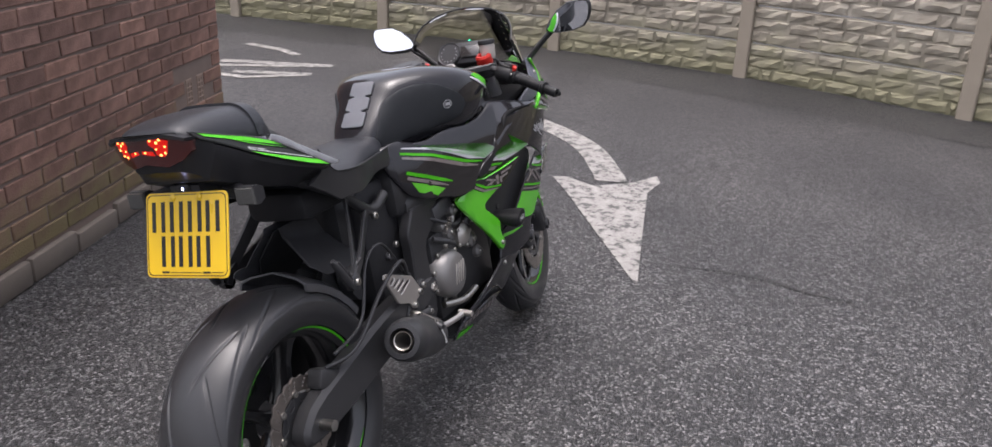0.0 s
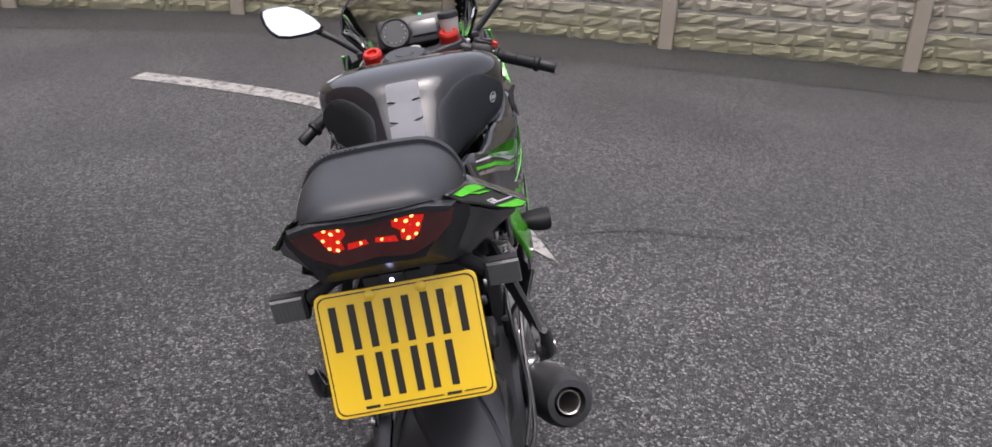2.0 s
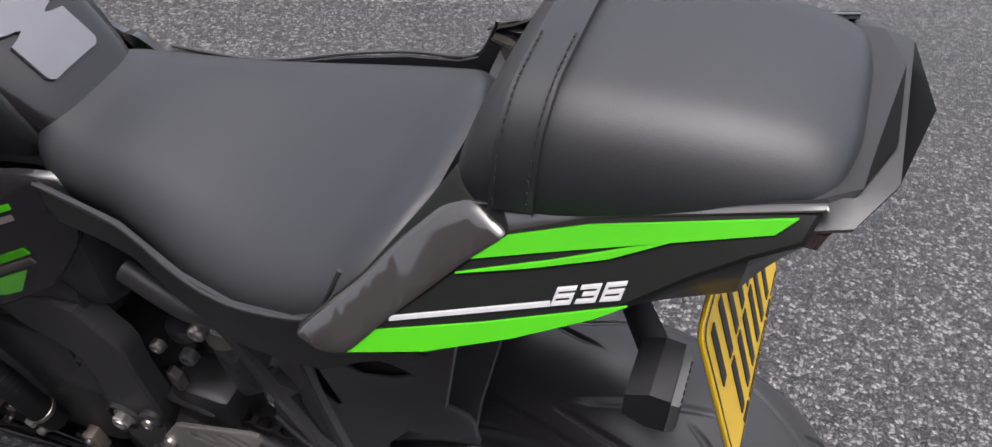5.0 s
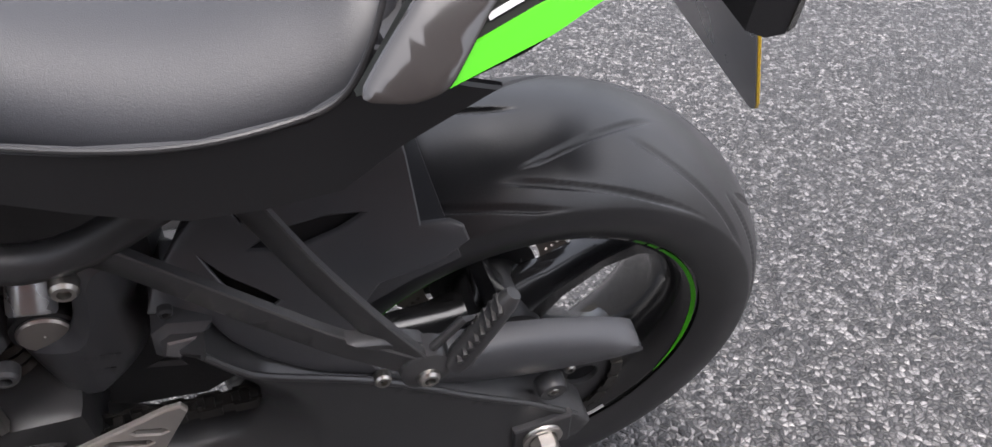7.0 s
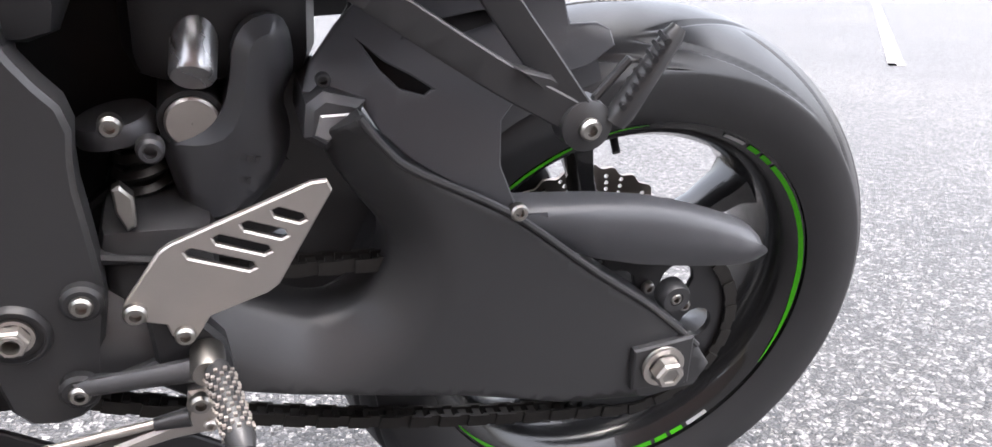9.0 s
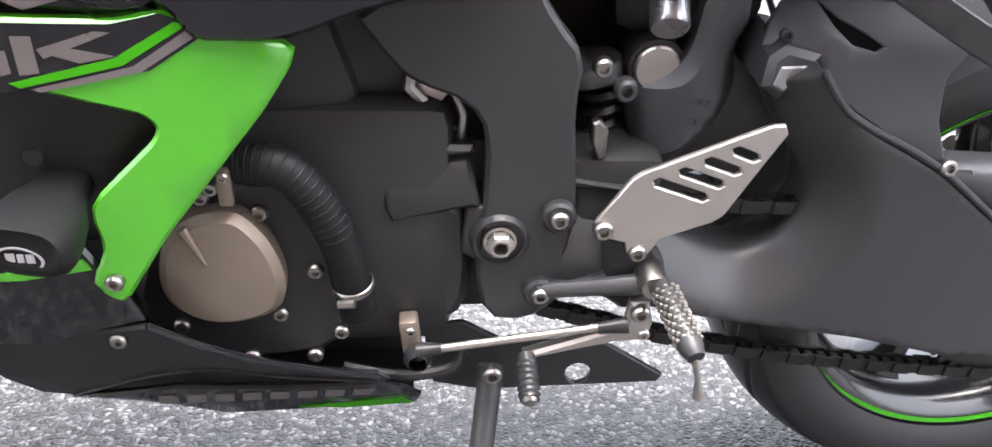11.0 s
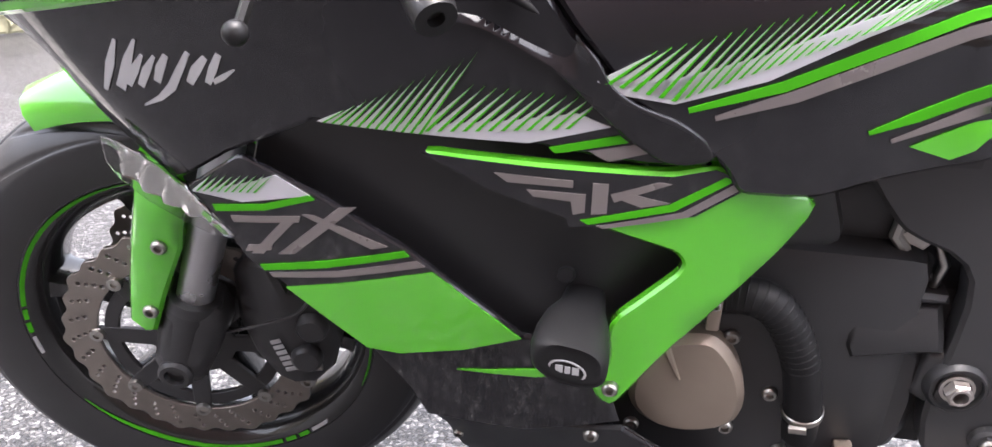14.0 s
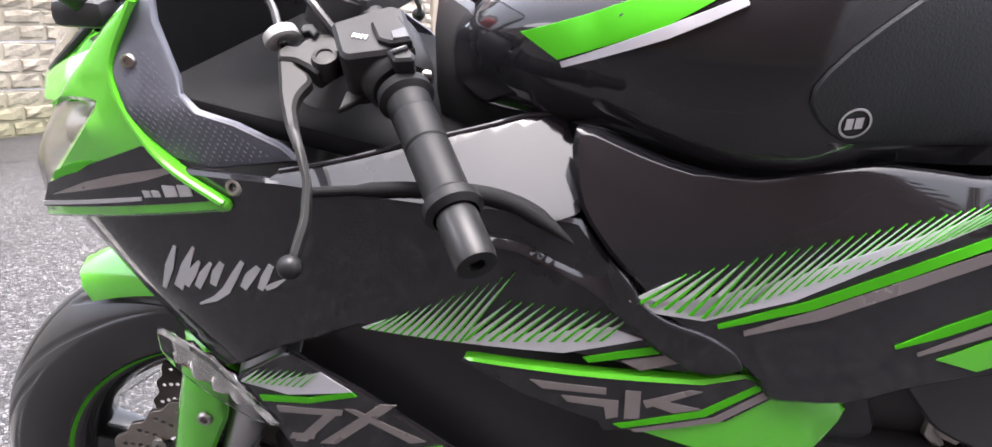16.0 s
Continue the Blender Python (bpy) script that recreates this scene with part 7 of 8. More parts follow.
part("sump", box((0.76, 0, 0.285), (0.24, 0.17, 0.08), None, 0.02), BLACK_METAL, block)
part("inner_mud_panel", box((0.4, 0, 0.68), (0.15, 0.1, 0.2), None, 0.03), BLACK_SATIN, bike, "black inner mud panel")
# dark block added so no bright ground shows through behind the shock
part("shock_tower", box((0.5, -0.05, 0.6), (0.24, 0.06, 0.32), None, 0.02), BLACK_ROUGH, bike, "added black block closing the gap behind the shock")
part("battery_tray", box((0.29, 0, 0.78), (0.26, 0.18, 0.08), None, 0.03), BLACK_ROUGH, bike)
casing = part("generator_casing", slab([(0.905, 0.36), (0.885, 0.42), (0.84, 0.468), (0.775, 0.503), (0.735, 0.48), (0.71, 0.42), (0.7, 0.36), (0.715, 0.305), (0.8, 0.29), (0.87, 0.305)], 0.146, 0.04, 0.01, (), 1, 0.03, 1), BLACK_METAL, block, "black generator casing")
gen = part("generator_cover", slab([(0.862, 0.44), (0.836, 0.466), (0.8, 0.473), (0.783, 0.462), (0.766, 0.436), (0.757, 0.395), (0.77, 0.362), (0.83, 0.35), (0.87, 0.38)], lambda x, z: 0.172 - 1.1 * ((x - 0.81) ** 2 + (z - 0.41) ** 2), 0.03, 0.007, (), 1, 0.014, 2), BRONZE, casing,
           "bronze generator cover")
part("cover_rib", tube([(0.838, 0.171, 0.46), (0.822, 0.1735, 0.425)], [0.005, 0.0015], 8), BRONZE, gen)
for x, z in ((0.778, 0.461), (0.77, 0.352), (0.735, 0.4), (0.86, 0.34), (0.825, 0.477), (0.716, 0.33), (0.87, 0.45), (0.8, 0.302), (0.742, 0.302)):
    bolt((x, 0.147, z), (0, 1, 0), 0.0078, casing)
hose = curve([(0.79, 0.15, 0.512), (0.75, 0.158, 0.508), (0.72, 0.155, 0.46), (0.705, 0.15, 0.4), (0.7, 0.14, 0.35)], 8)
hz = part("coolant_hose", tube(hose, 0.0175, 18), GRIP, bike, "ribbed black coolant hose")
for i in range(1, len(hose) - 14):
    d = (hose[i + 1] - hose[i]).normalized()
    part("hose_rib", lathe(((0.0173, -0.0012), (0.018, 0), (0.0173, 0.0012)), hose[i], d, 18), GRIP, hz)
part("hose_clip", lathe(((0.0185, -0.004), (0.0198, -0.003), (0.0198, 0.003), (0.0185, 0.004)), hose[-7], hose[-6] - hose[-7], 20), STEEL, hz)
part("clip_screw", tube([(0.715, 0.165, 0.375), (0.7, 0.168, 0.378)], 0.004, 8), STEEL, hz)
part("bronze_bracket", box((0.799, 0.165, 0.497), (0.012, 0.008, 0.034), None, 0.002), BRONZE, casing, "bronze hose bracket")
bolt((0.799, 0.169, 0.508), (0, 1, 0), 0.005, casing)
bolt((0.815, 0.15, 0.487), (0, 1, 0), 0.007, casing)
part("upper_casting", slab([(0.676, 0.488), (0.64, 0.493), (0.596, 0.499), (0.588, 0.452), (0.61, 0.448), (0.668, 0.434), (0.676, 0.45)], lambda x, z: 0.128 - 0.5 * max(0.0, z - 0.466), 0.03, 0.006, (), 1, 0.012), BLACK_METAL, block, "black gearbox casting")
part("casting_ledge", slab([(0.692, 0.492), (0.69, 0.507), (0.65, 0.51), (0.595, 0.509), (0.592, 0.5), (0.64, 0.496)], 0.118, 0.05, 0.004, (), 1, 0.02), BLACK_METAL, block)
for px, pz, pr in ((0.672, 0.512, 0.012), (0.648, 0.52, 0.015), (0.617, 0.525, 0.011)):
    part("injector_body", lathe(((0, 0.01), (pr * 0.5, 0.01), (pr, 0.004), (pr, -0.03), (pr * 1.2, -0.035)), (px, 0.085, pz), (0.05, 1, 0.3), 18), ENGINE_GREY, block, "grey injector body")
part("body_flange", slab([(0.686, 0.5), (0.681, 0.528), (0.655, 0.54), (0.628, 0.545), (0.61, 0.535), (0.62, 0.505)], 0.072, 0.02, 0.003, (), 1, 0.03), ENGINE_GREY, block)
part("wire_loom", tube(curve([(0.7, 0.1, 0.545), (0.67, 0.108, 0.53), (0.64, 0.105, 0.532), (0.612, 0.1, 0.52), (0.6, 0.1, 0.505)], 5), 0.004, 8), RUBBER, block)
part("fuel_stub", tube([(0.606, 0.1, 0.505), (0.603, 0.105, 0.535), (0.612, 0.1, 0.555)], [0.004, 0.005, 0.004], 10), STEEL, block, "bright fuel pipe")
part("linkage_clip", slab([(0.489, 0.525), (0.483, 0.528), (0.474, 0.518), (0.474, 0.492), (0.481, 0.488), (0.488, 0.505)], 0.105, 0.012, 0.002, (), 1, 0.03), STEEL, block, "bright spring clip")
part("chain_slider", slab([(0.52, 0.474), (0.45, 0.463), (0.44, 0.457), (0.52, 0.462)], 0.11, 0.02, 0.003, (), 1, 0.03), BLACK_ROUGH, block)
part("sprocket_cover", slab([(0.71, 0.45), (0.6, 0.47), (0.59, 0.36), (0.61, 0.31), (0.68, 0.3), (0.715, 0.35)], 0.118, 0.04, 0.01, (), 1, 0.04, 1), BLACK_METAL, block, "black sprocket cover")
part("throttle_link", tube([(0.63, 0.1, 0.535), (0.65, 0.105, 0.56), (0.645, 0.1, 0.59)], 0.006, 8), STEEL, block)
part("link_plate", slab([(0.655, 0.56), (0.64, 0.565), (0.615, 0.59), (0.61, 0.56), (0.625, 0.54)], 0.1, 0.005, 0.001, (), 1, 0.04), SILVER, block)

# gear shift, stand and chain side fittings (left)
clamp = part("shift_clamp", box((0.652, 0.135, 0.316), (0.018, 0.02, 0.042), Matrix.Rotation(radians(6), 4, "Y"), 0.003), BRONZE, bike, "bronze gear shift clamp")
bolt((0.652, 0.146, 0.327), (0, 1, 0), 0.005, clamp)
part("shift_boot", lathe(((0.006, -0.01), (0.012, -0.008), (0.014, 0.004), (0.009, 0.014)), (0.645, 0.148, 0.298), (0, 1, 0.1), 16), RUBBER, clamp)
shift = part("gear_lever", slab([(0.447, 0.369), (0.43, 0.37), (0.424, 0.345), (0.428, 0.325), (0.46, 0.322), (0.54, 0.303), (0.545, 0.309), (0.47, 0.335), (0.45, 0.342)], 0.163, 0.012, 0.003, (), 1, 0.05), SILVER, bike, "aluminium gear lever with rubber toe piece", 30)
bolt((0.438, 0.164, 0.359), (0, 1, 0), 0.0095, shift)
bolt((0.432, 0.164, 0.334), (0, 1, 0), 0.006, shift, SILVER)
part("shift_rod", tube([(0.632, 0.155, 0.312), (0.455, 0.158, 0.341)], 0.0042, 12), SILVER, shift, "bright shift rod")
part("rod_joint", tube([(0.645, 0.153, 0.309), (0.622, 0.155, 0.314)], [0.0085, 0.0055], 12), RUBBER, shift)
part("rod_joint", tube([(0.475, 0.158, 0.3375), (0.447, 0.16, 0.3425)], [0.0055, 0.0085], 12), RUBBER, shift)
toe = part("toe_piece", tube([(0.542, 0.16, 0.306), (0.542, 0.205, 0.292)], 0.0095, 14), RUBBER, shift)
for k in range(6):
    part("toe_rib", lathe(((0.0095, -0.0018), (0.011, 0), (0.0095, 0.0018)), (0.542, 0.17 + k * 0.006, 0.303 - k * 0.0019), (0, 1, -0.31), 14), RUBBER, toe)
part("toe_end", lathe(((0, 0.004), (0.006, 0.0035), (0.008, 0)), (0.542, 0.205, 0.292), (0, 1, -0.31), 14), STEEL, toe)
skid = part("stand_bracket", slab([(0.64, 0.3), (0.6, 0.305), (0.56, 0.28), (0.45, 0.273), (0.385, 0.228), (0.39, 0.219), (0.58, 0.213), (0.63, 0.225)], 0.106, 0.006, 0.0015, [circle(0.477, 0.233, 0.0135, 20)], 1, 0.05), BLACK_METAL, bike, "black stand bracket with round hole")
part("belly_tube", tube(curve([(0.72, 0.12, 0.262), (0.66, 0.122, 0.25), (0.61, 0.118, 0.257), (0.6, 0.115, 0.28)], 5), 0.006, 8), RUBBER, skid)
bolt((0.571, 0.135, 0.261), (0, 1, 0), 0.0105, skid)
foot = Vector((0.612, 0.33, 0.0785))
stand = part("side_stand", tube([(0.571, 0.122, 0.262), (0.574, 0.135, 0.24), (0.598, 0.255, 0.137), (0.61, 0.318, 0.088)], [0.0135, 0.013, 0.011, 0.011], 14), BLACK_METAL, bike, "black side stand resting on the asphalt")
part("stand_foot", lathe(((0, 0.006), (0.02, 0.006), (0.026, 0.003), (0.027, 0)), Vector((0.613, 0.333, 0.0738)), Vector((0, -0.2164, 0.9763)), 20), BLACK_METAL, stand)

# shock body behind the left plate
res = part("shock_reservoir", lathe(((0, 0.002), (0.021, 0.002), (0.022, 0.0), (0.026, 0.0), (0.027, -0.004), (0.027, -0.09), (0.0, -0.09)), (0.427, 0.062, 0.561), (0, 1, 0), 36), BLACK_METAL, bike, "shock reservoir with silver cap", 30)
part("reservoir_cap", lathe(((0, 0.001), (0.001, 0.004), (0.0195, 0.004), (0.0215, 0.002), (0.0215, -0.001)), (0.427, 0.063, 0.561), (0, 1, 0), 36), SILVER, res, "silver reservoir cap", 30)
tank_box = part("overflow_tank", slab([(0.456, 0.556), (0.412, 0.556), (0.398, 0.585), (0.392, 0.64), (0.352, 0.65), (0.343, 0.6), (0.358, 0.576), (0.347, 0.544), (0.361, 0.503), (0.4, 0.472), (0.434, 0.463), (0.449, 0.517)], lambda x, z: 0.082 - 0.35 * abs(x - 0.4), 0.06, 0.012, (), 1, 0.012, 2), LIFTED_BLACK, bike, "black moulded plastic overflow tank")
tagged(part("moulded_mark", bars([(i * 0.006, 0, i * 0.006 + 0.004, 0.006) for i in range(5)] + [(0.002 + i * 0.006, -0.02, 0.006 + i * 0.006, -0.014) for i in range(4)], Vector((0.405, 0.0792, 0.535)), (-0.97, 0, -0.2), (-0.2, 0, 0.97), (0, 1, 0)), ENGINE_GREY, tank_box, "raised moulding marks"), kind="stuff")
part("shock_casting", slab([(0.45, 0.55), (0.42, 0.6), (0.4, 0.64), (0.35, 0.65), (0.33, 0.6), (0.335, 0.5), (0.37, 0.455), (0.44, 0.45), (0.46, 0.5)], 0.015, 0.05, 0.014, (), 1, 0.03, 1), ENGINE_GREY, bike, "grey shock linkage casting")
part("canister", lathe(((0, 0.0), (0.016, 0.0), (0.018, -0.003), (0.018, -0.07), (0, -0.07)), (0.424, 0.075, 0.602), (0.1, 0.8, -0.6), 24), FORK, bike, "aluminium canister")
for k in range(7):
    part("shock_coil", lathe(((0.021, -0.005), (0.026, 0), (0.021, 0.005), (0.016, 0)), (0.47, 0.03, 0.45 + 0.015 * k), (0.2, 0, 1), 24), CHAIN, res)
part("spring_seat", lathe(((0.0, 0.0), (0.03, 0.0), (0.033, -0.005), (0.033, -0.016)), (0.487, 0.04, 0.56), (0.2, 0, 1), 28), ENGINE_GREY, res)

# right-hand engine side
cl = part("clutch_cover", lathe(((0, 0.012), (0.045, 0.012), (0.06, 0.006), (0.07, -0.01), (0.075, -0.05)), (0.67, -0.15, 0.42), (0, -1, 0), 40), CLUTCH, block, "grey ribbed clutch cover")
for k in range(4):
    part("cover_rib", box((0.66 + 0.014 * k, -0.163, 0.42), (0.004, 0.004, 0.06), Matrix.Rotation(radians(20), 4, "Y"), 0.001), SILVER, cl)
for k in range(9):
    a = 2 * math.pi * k / 9
    bolt((0.67 + 0.078 * math.cos(a), -0.13, 0.42 + 0.078 * math.sin(a)), (0, -1, 0), 0.0075, cl)
pump = part("water_pump", lathe(((0, 0.01), (0.02, 0.01), (0.035, 0.0), (0.038, -0.04)), (0.78, -0.14, 0.5), (0, -1, 0), 28), SILVER, block, "grey water pump cover")
for k in range(5):
    a = 2 * math.pi * k / 5
    bolt((0.78 + 0.04 * math.cos(a), -0.14, 0.5 + 0.04 * math.sin(a)), (0, -1, 0), 0.007, pump)
part("engine_hose", tube(curve([(0.8, -0.14, 0.53), (0.84, -0.16, 0.57), (0.9, -0.15, 0.55), (0.96, -0.12, 0.5)], 6), 0.014, 12), RUBBER, block)
part("cylinder_bolts", tube([(0.74, -0.13, 0.55), (0.76, -0.135, 0.6)], 0.008, 10), STEEL, block)
brake_pedal = part("brake_pedal", tube(curve([(0.44, -0.15, 0.36), (0.5, -0.175, 0.33), (0.56, -0.19, 0.325), (0.6, -0.2, 0.33)], 5), [0.009] * 15 + [0.007], 10, None, True, 0.7), SILVER, bike, "aluminium rear brake pedal")
part("pedal_tip", tube([(0.6, -0.185, 0.33), (0.6, -0.225, 0.325)], 0.009, 12), SILVER, brake_pedal)
master = part("rear_master_cylinder", tube([(0.46, -0.135, 0.4), (0.455, -0.13, 0.5)], [0.012, 0.014], 12), BLACK_METAL, bike, "black rear brake master cylinder")
part("brake_line", tube(curve([(0.455, -0.135, 0.5), (0.4, -0.16, 0.56), (0.3, -0.155, 0.52), (0.16, -0.15, 0.43), (0.07, -0.12, 0.42)], 6), 0.005, 8), RUBBER, master)
part("brake_line", tube(curve([(0.455, -0.125, 0.51), (0.36, -0.14, 0.62), (0.28, -0.14, 0.6), (0.2, -0.15, 0.48), (0.1, -0.13, 0.44)], 6), 0.004, 8), RUBBER, master)
part("rear_caliper", box((0.075, -0.105, 0.39), (0.075, 0.045, 0.05), Matrix.Rotation(radians(25), 4, "Y"), 0.01), BLACK_METAL, bike, "black rear brake caliper")
for x, z, r in ((0.71, 0.53, 0.022), (0.68, 0.56, 0.016), (0.75, 0.585, 0.018), (0.83, 0.47, 0.026), (0.86, 0.42, 0.02)):
    boss = part("casting_boss", lathe(((0, 0.008), (r * 0.5, 0.008), (r * 0.9, 0.003), (r, -0.004), (r * 1.1, -0.04)), (x, -0.135, z), (0, -1, 0.1), 20), CLUTCH, block, "grey casting boss")
    bolt((x, -0.144, z), (0, -1, 0.1), r * 0.4, boss)
for pts, r in (((( 0.63, -0.12, 0.6), (0.68, -0.145, 0.57), (0.73, -0.15, 0.55), (0.79, -0.14, 0.56)), 0.006), (((0.62, -0.13, 0.54), (0.66, -0.15, 0.52), (0.7, -0.15, 0.5)), 0.008), (((0.76, -0.14, 0.62), (0.8, -0.16, 0.58), (0.82, -0.15, 0.53)), 0.009), (((0.6, -0.14, 0.35), (0.68, -0.16, 0.335), (0.76, -0.16, 0.34)), 0.01)):
    part("engine_pipe", tube(curve(list(pts), 6), r, 10), RUBBER if r < 0.009 else STEEL, block)
for k in range(7):
    part("spring_coil", lathe(((0.007, -0.0015), (0.0095, 0), (0.007, 0.0015)), (0.665 + 0.006 * k, -0.15, 0.545 + 0.005 * k), (1, 0, 0.8), 12), STEEL, block)
part("injector_cover", box((0.7, -0.11, 0.61), (0.11, 0.05, 0.05), Matrix.Rotation(radians(-12), 4, "Y"), 0.008), ENGINE_GREY, block)
# low slung silencer
E0, E1 = Vector((0.24, -0.225, 0.412)), Vector((0.47, -0.16, 0.32))
u = (E0 - E1).normalized()
exh = part("silencer", lathe(((0.05, 0), (0.056, 0.05), (0.056, 0.2), (0.052, 0.235), (0.045, 0.25), (0.032, 0.252), (0.03, 0.24), (0.03, 0.12), (0.0, 0.12)), E1, u, 40), BLACK_METAL, bike, "stubby black silencer", 30)
part("tail_pipe", lathe(((0.021, 0.1), (0.021, 0.244), (0.0235, 0.246), (0.0245, 0.243), (0.0245, 0.1)), E1, u, 32), SILVER, exh, "grey tail pipe ring", 30)
part("link_pipe", tube(curve([E1 + u * 0.02, (0.55, -0.11, 0.3), (0.65, -0.05, 0.27), (0.9, 0, 0.27)], 6), 0.026, 16), ENGINE_GREY, exh)
for k in range(4):
    y = -0.09 + 0.06 * k
    part("exhaust_header", tube(curve([(0.97, y, 0.58), (1.03, y, 0.52), (1.03, y * 0.8, 0.38), (0.98, y * 0.5, 0.29), (0.88, y * 0.4, 0.27)], 5), 0.018, 12), ENGINE_GREY, exh)

# ---- cockpit ----
yoke = part("top_yoke", slab([(1.19, 0.13), (1.15, 0.14), (1.125, 0.06), (1.1, 0.04), (1.1, -0.04), (1.125, -0.06), (1.15, -0.14), (1.19, -0.13), (1.205, -0.09), (1.17, -0.05), (1.17, 0.05), (1.205, 0.09)], 0.0, 0.018, 0.004, (), 1, 0.06, 1), BLACK_METAL, bike,
            "black top yoke", 38, STEER @ Matrix(((1, 0, 0.36 * 0, 0), (0, 0, 1, 0), (-0.36 * 0, 1, 0, 0.937), (0, 0, 0, 1))))
part("ignition", lathe(((0, 0.016), (0.012, 0.016), (0.013, 0.019), (0.02, 0.019), (0.022, 0.014), (0.023, 0)), (1.122, 0, 0.937), (-0.36, 0, 0.933), 28), SILVER, yoke, "bright ignition lock", 30, STEER)
for sd, nm in SIDES:
    a, b = Vector((1.165, sd * 0.115, 0.925)), Vector((1.06, sd * 0.341, 0.818))
    u = (b - a).normalized()
    bar = part("clip_on", tube([a - u * 0.03, b - u * 0.03], 0.011, 14), BLACK_METAL, bike, "black clip-on handlebar with rubber grip", 38, STEER)
    part("clamp", lathe(((0.022, -0.018), (0.034, -0.016), (0.034, 0.016), (0.022, 0.018)), (1.182, sd * 0.105, 0.918), (-0.33, 0, 0.94), 24), BLACK_METAL, bar, "", 38, STEER)
    L = (b - a).length
    grip = part("grip", lathe(((0.0165, L - 0.165), (0.021, L - 0.162), (0.0215, L - 0.154), (0.017, L - 0.15), (0.0166, L - 0.138), (0.0158, L - 0.1365), (0.0158, L - 0.135), (0.0167, L - 0.1335), (0.0166, L - 0.104), (0.0157, L - 0.1025), (0.0157, L - 0.101), (0.0166, L - 0.0995), (0.0164, L - 0.055), (0.0205, L - 0.05), (0.021, L - 0.042), (0.0165, L - 0.038)), a, u, 28),
                GRIP, bar, "black rubber grip with grooves", 30, STEER)
    part("bar_end", lathe(((0.0135, L - 0.04), (0.0148, L - 0.036), (0.015, L - 0.002), (0.0138, L + 0.004), (0.006, L + 0.004), (0.0055, L - 0.002), (0, L - 0.002)), a, u, 28), LEVER, bar, "black bar end weight", 30, STEER)
    # controls, drawn along the bar (x), out of its plane (y) and ahead of it (z)
    nv = Vector((0, sd * 0.4279, 0.9038))
    qv = Vector((0.922, sd * 0.35, -0.1657))
    BAR = STEER @ Matrix(((u.x, nv.x, qv.x, a.x), (u.y, nv.y, qv.y, a.y), (u.z, nv.z, qv.z, a.z), (0, 0, 0, 1)))
    droop = lambda s, q: -0.0235 * max(0.0, (s - 0.12) / 0.09)
    lv = part("lever", slab(rounded([(0.025, 0.0786), (0.04, 0.0826), (0.0586, 0.0857), (0.0772, 0.0889), (0.1066, 0.091), (0.13, 0.0895), (0.155, 0.0905), (0.18, 0.0995), (0.208, 0.1165), (0.211, 0.112), (0.184, 0.0945), (0.1568, 0.0852), (0.1328, 0.0826), (0.1118, 0.0821), (0.0922, 0.08),
                              (0.0798, 0.0746), (0.0691, 0.0616), (0.0597, 0.0622), (0.0463, 0.0696), (0.03, 0.066)], 0.004), droop, 0.01, 0.0028, (), 1, 0.008), LEVER_GREY, bar, "dark grey blade lever with ball end", 40, BAR)
    bm = bmesh.new()
    bmesh.ops.create_uvsphere(bm, u_segments=16, v_segments=10, radius=0.0088, matrix=Matrix.Translation((0.211, -0.0285, 0.116)))
    part("lever_ball", bm, LEVER, lv, "", 60, BAR)
    perch = part("lever_perch", slab(rounded([(0.02, 0.0776), (0.0308, 0.0644), (0.0203, 0.0521), (0.0232, 0.0433), (0.034, 0.015), (0.058, 0.015), (0.0582, 0.0408), (0.0664, 0.0569), (0.0566, 0.0615), (0.0454, 0.0694), (0.0388, 0.0819)], 0.003), 0.003, 0.018, 0.0025, (), 1, 0.02), LEVER_GREY, bar, "dark grey lever perch", 40, BAR)
    part("pivot_boss", lathe(((0, 0.004), (0.0062, 0.004), (0.0066, 0.0055), (0.0098, 0.005), (0.0112, 0.002), (0.0112, -0.012)), (0.0556, 0.003, 0.0469), (0, 1, 0), 28), LEVER_GREY, perch, "", 30, BAR)
    part("perch_lug", slab([(0.019, 0.058), (0.014, 0.055), (0.016, 0.047), (0.026, 0.045), (0.03, 0.05), (0.024, 0.052), (0.0235, 0.057)], 0.008, 0.006, 0.001, (), 1, 0.05), LEVER, perch, "", 30, BAR)
    wheel_ad = part("cable_adjuster", lathe(((0.004, 0.006), (0.0115, 0.006), (0.0142, 0.004), (0.0148, 0.0), (0.0142, -0.0035), (0.0115, -0.005), (0.004, -0.004), (0.004, 0.006)), (0.0147, 0.001, 0.0737), (-1, 0.35, 0.1), 30), ADJUSTER, perch, "pale knurled cable adjuster", 35, BAR)
    part("adjuster_screw", tube([(0.024, 0.0, 0.074), (0.002, 0.003, 0.0735)], 0.0045, 12), BLACK_METAL, wheel_ad, "", 38, BAR)
    part("cable", tube(curve([(0.004, 0.003, 0.0735), (-0.02, 0.01, 0.074), (-0.05, 0.012, 0.085), (-0.085, -0.01, 0.09), (-0.11, -0.06, 0.06)], 6), 0.0036, 8), RUBBER, bar, "", 38, BAR)
    part("cable", tube(curve([(0.035, 0.0, 0.03), (0.0, 0.02, 0.045), (-0.04, 0.01, 0.05), (-0.09, -0.05, 0.05)], 6), 0.004, 8), RUBBER, bar, "", 38, BAR)
    sw = part("switch_housing", lathe(((0.0, 0.046), (0.024, 0.046), (0.027, 0.05), (0.0285, 0.06), (0.0285, 0.092), (0.0262, 0.1), (0.0225, 0.1045), (0.0, 0.1045)), (0, 0, 0), (1, 0, 0), 32), SWITCH, bar, "black switch housing with rocker switches", 35, BAR)
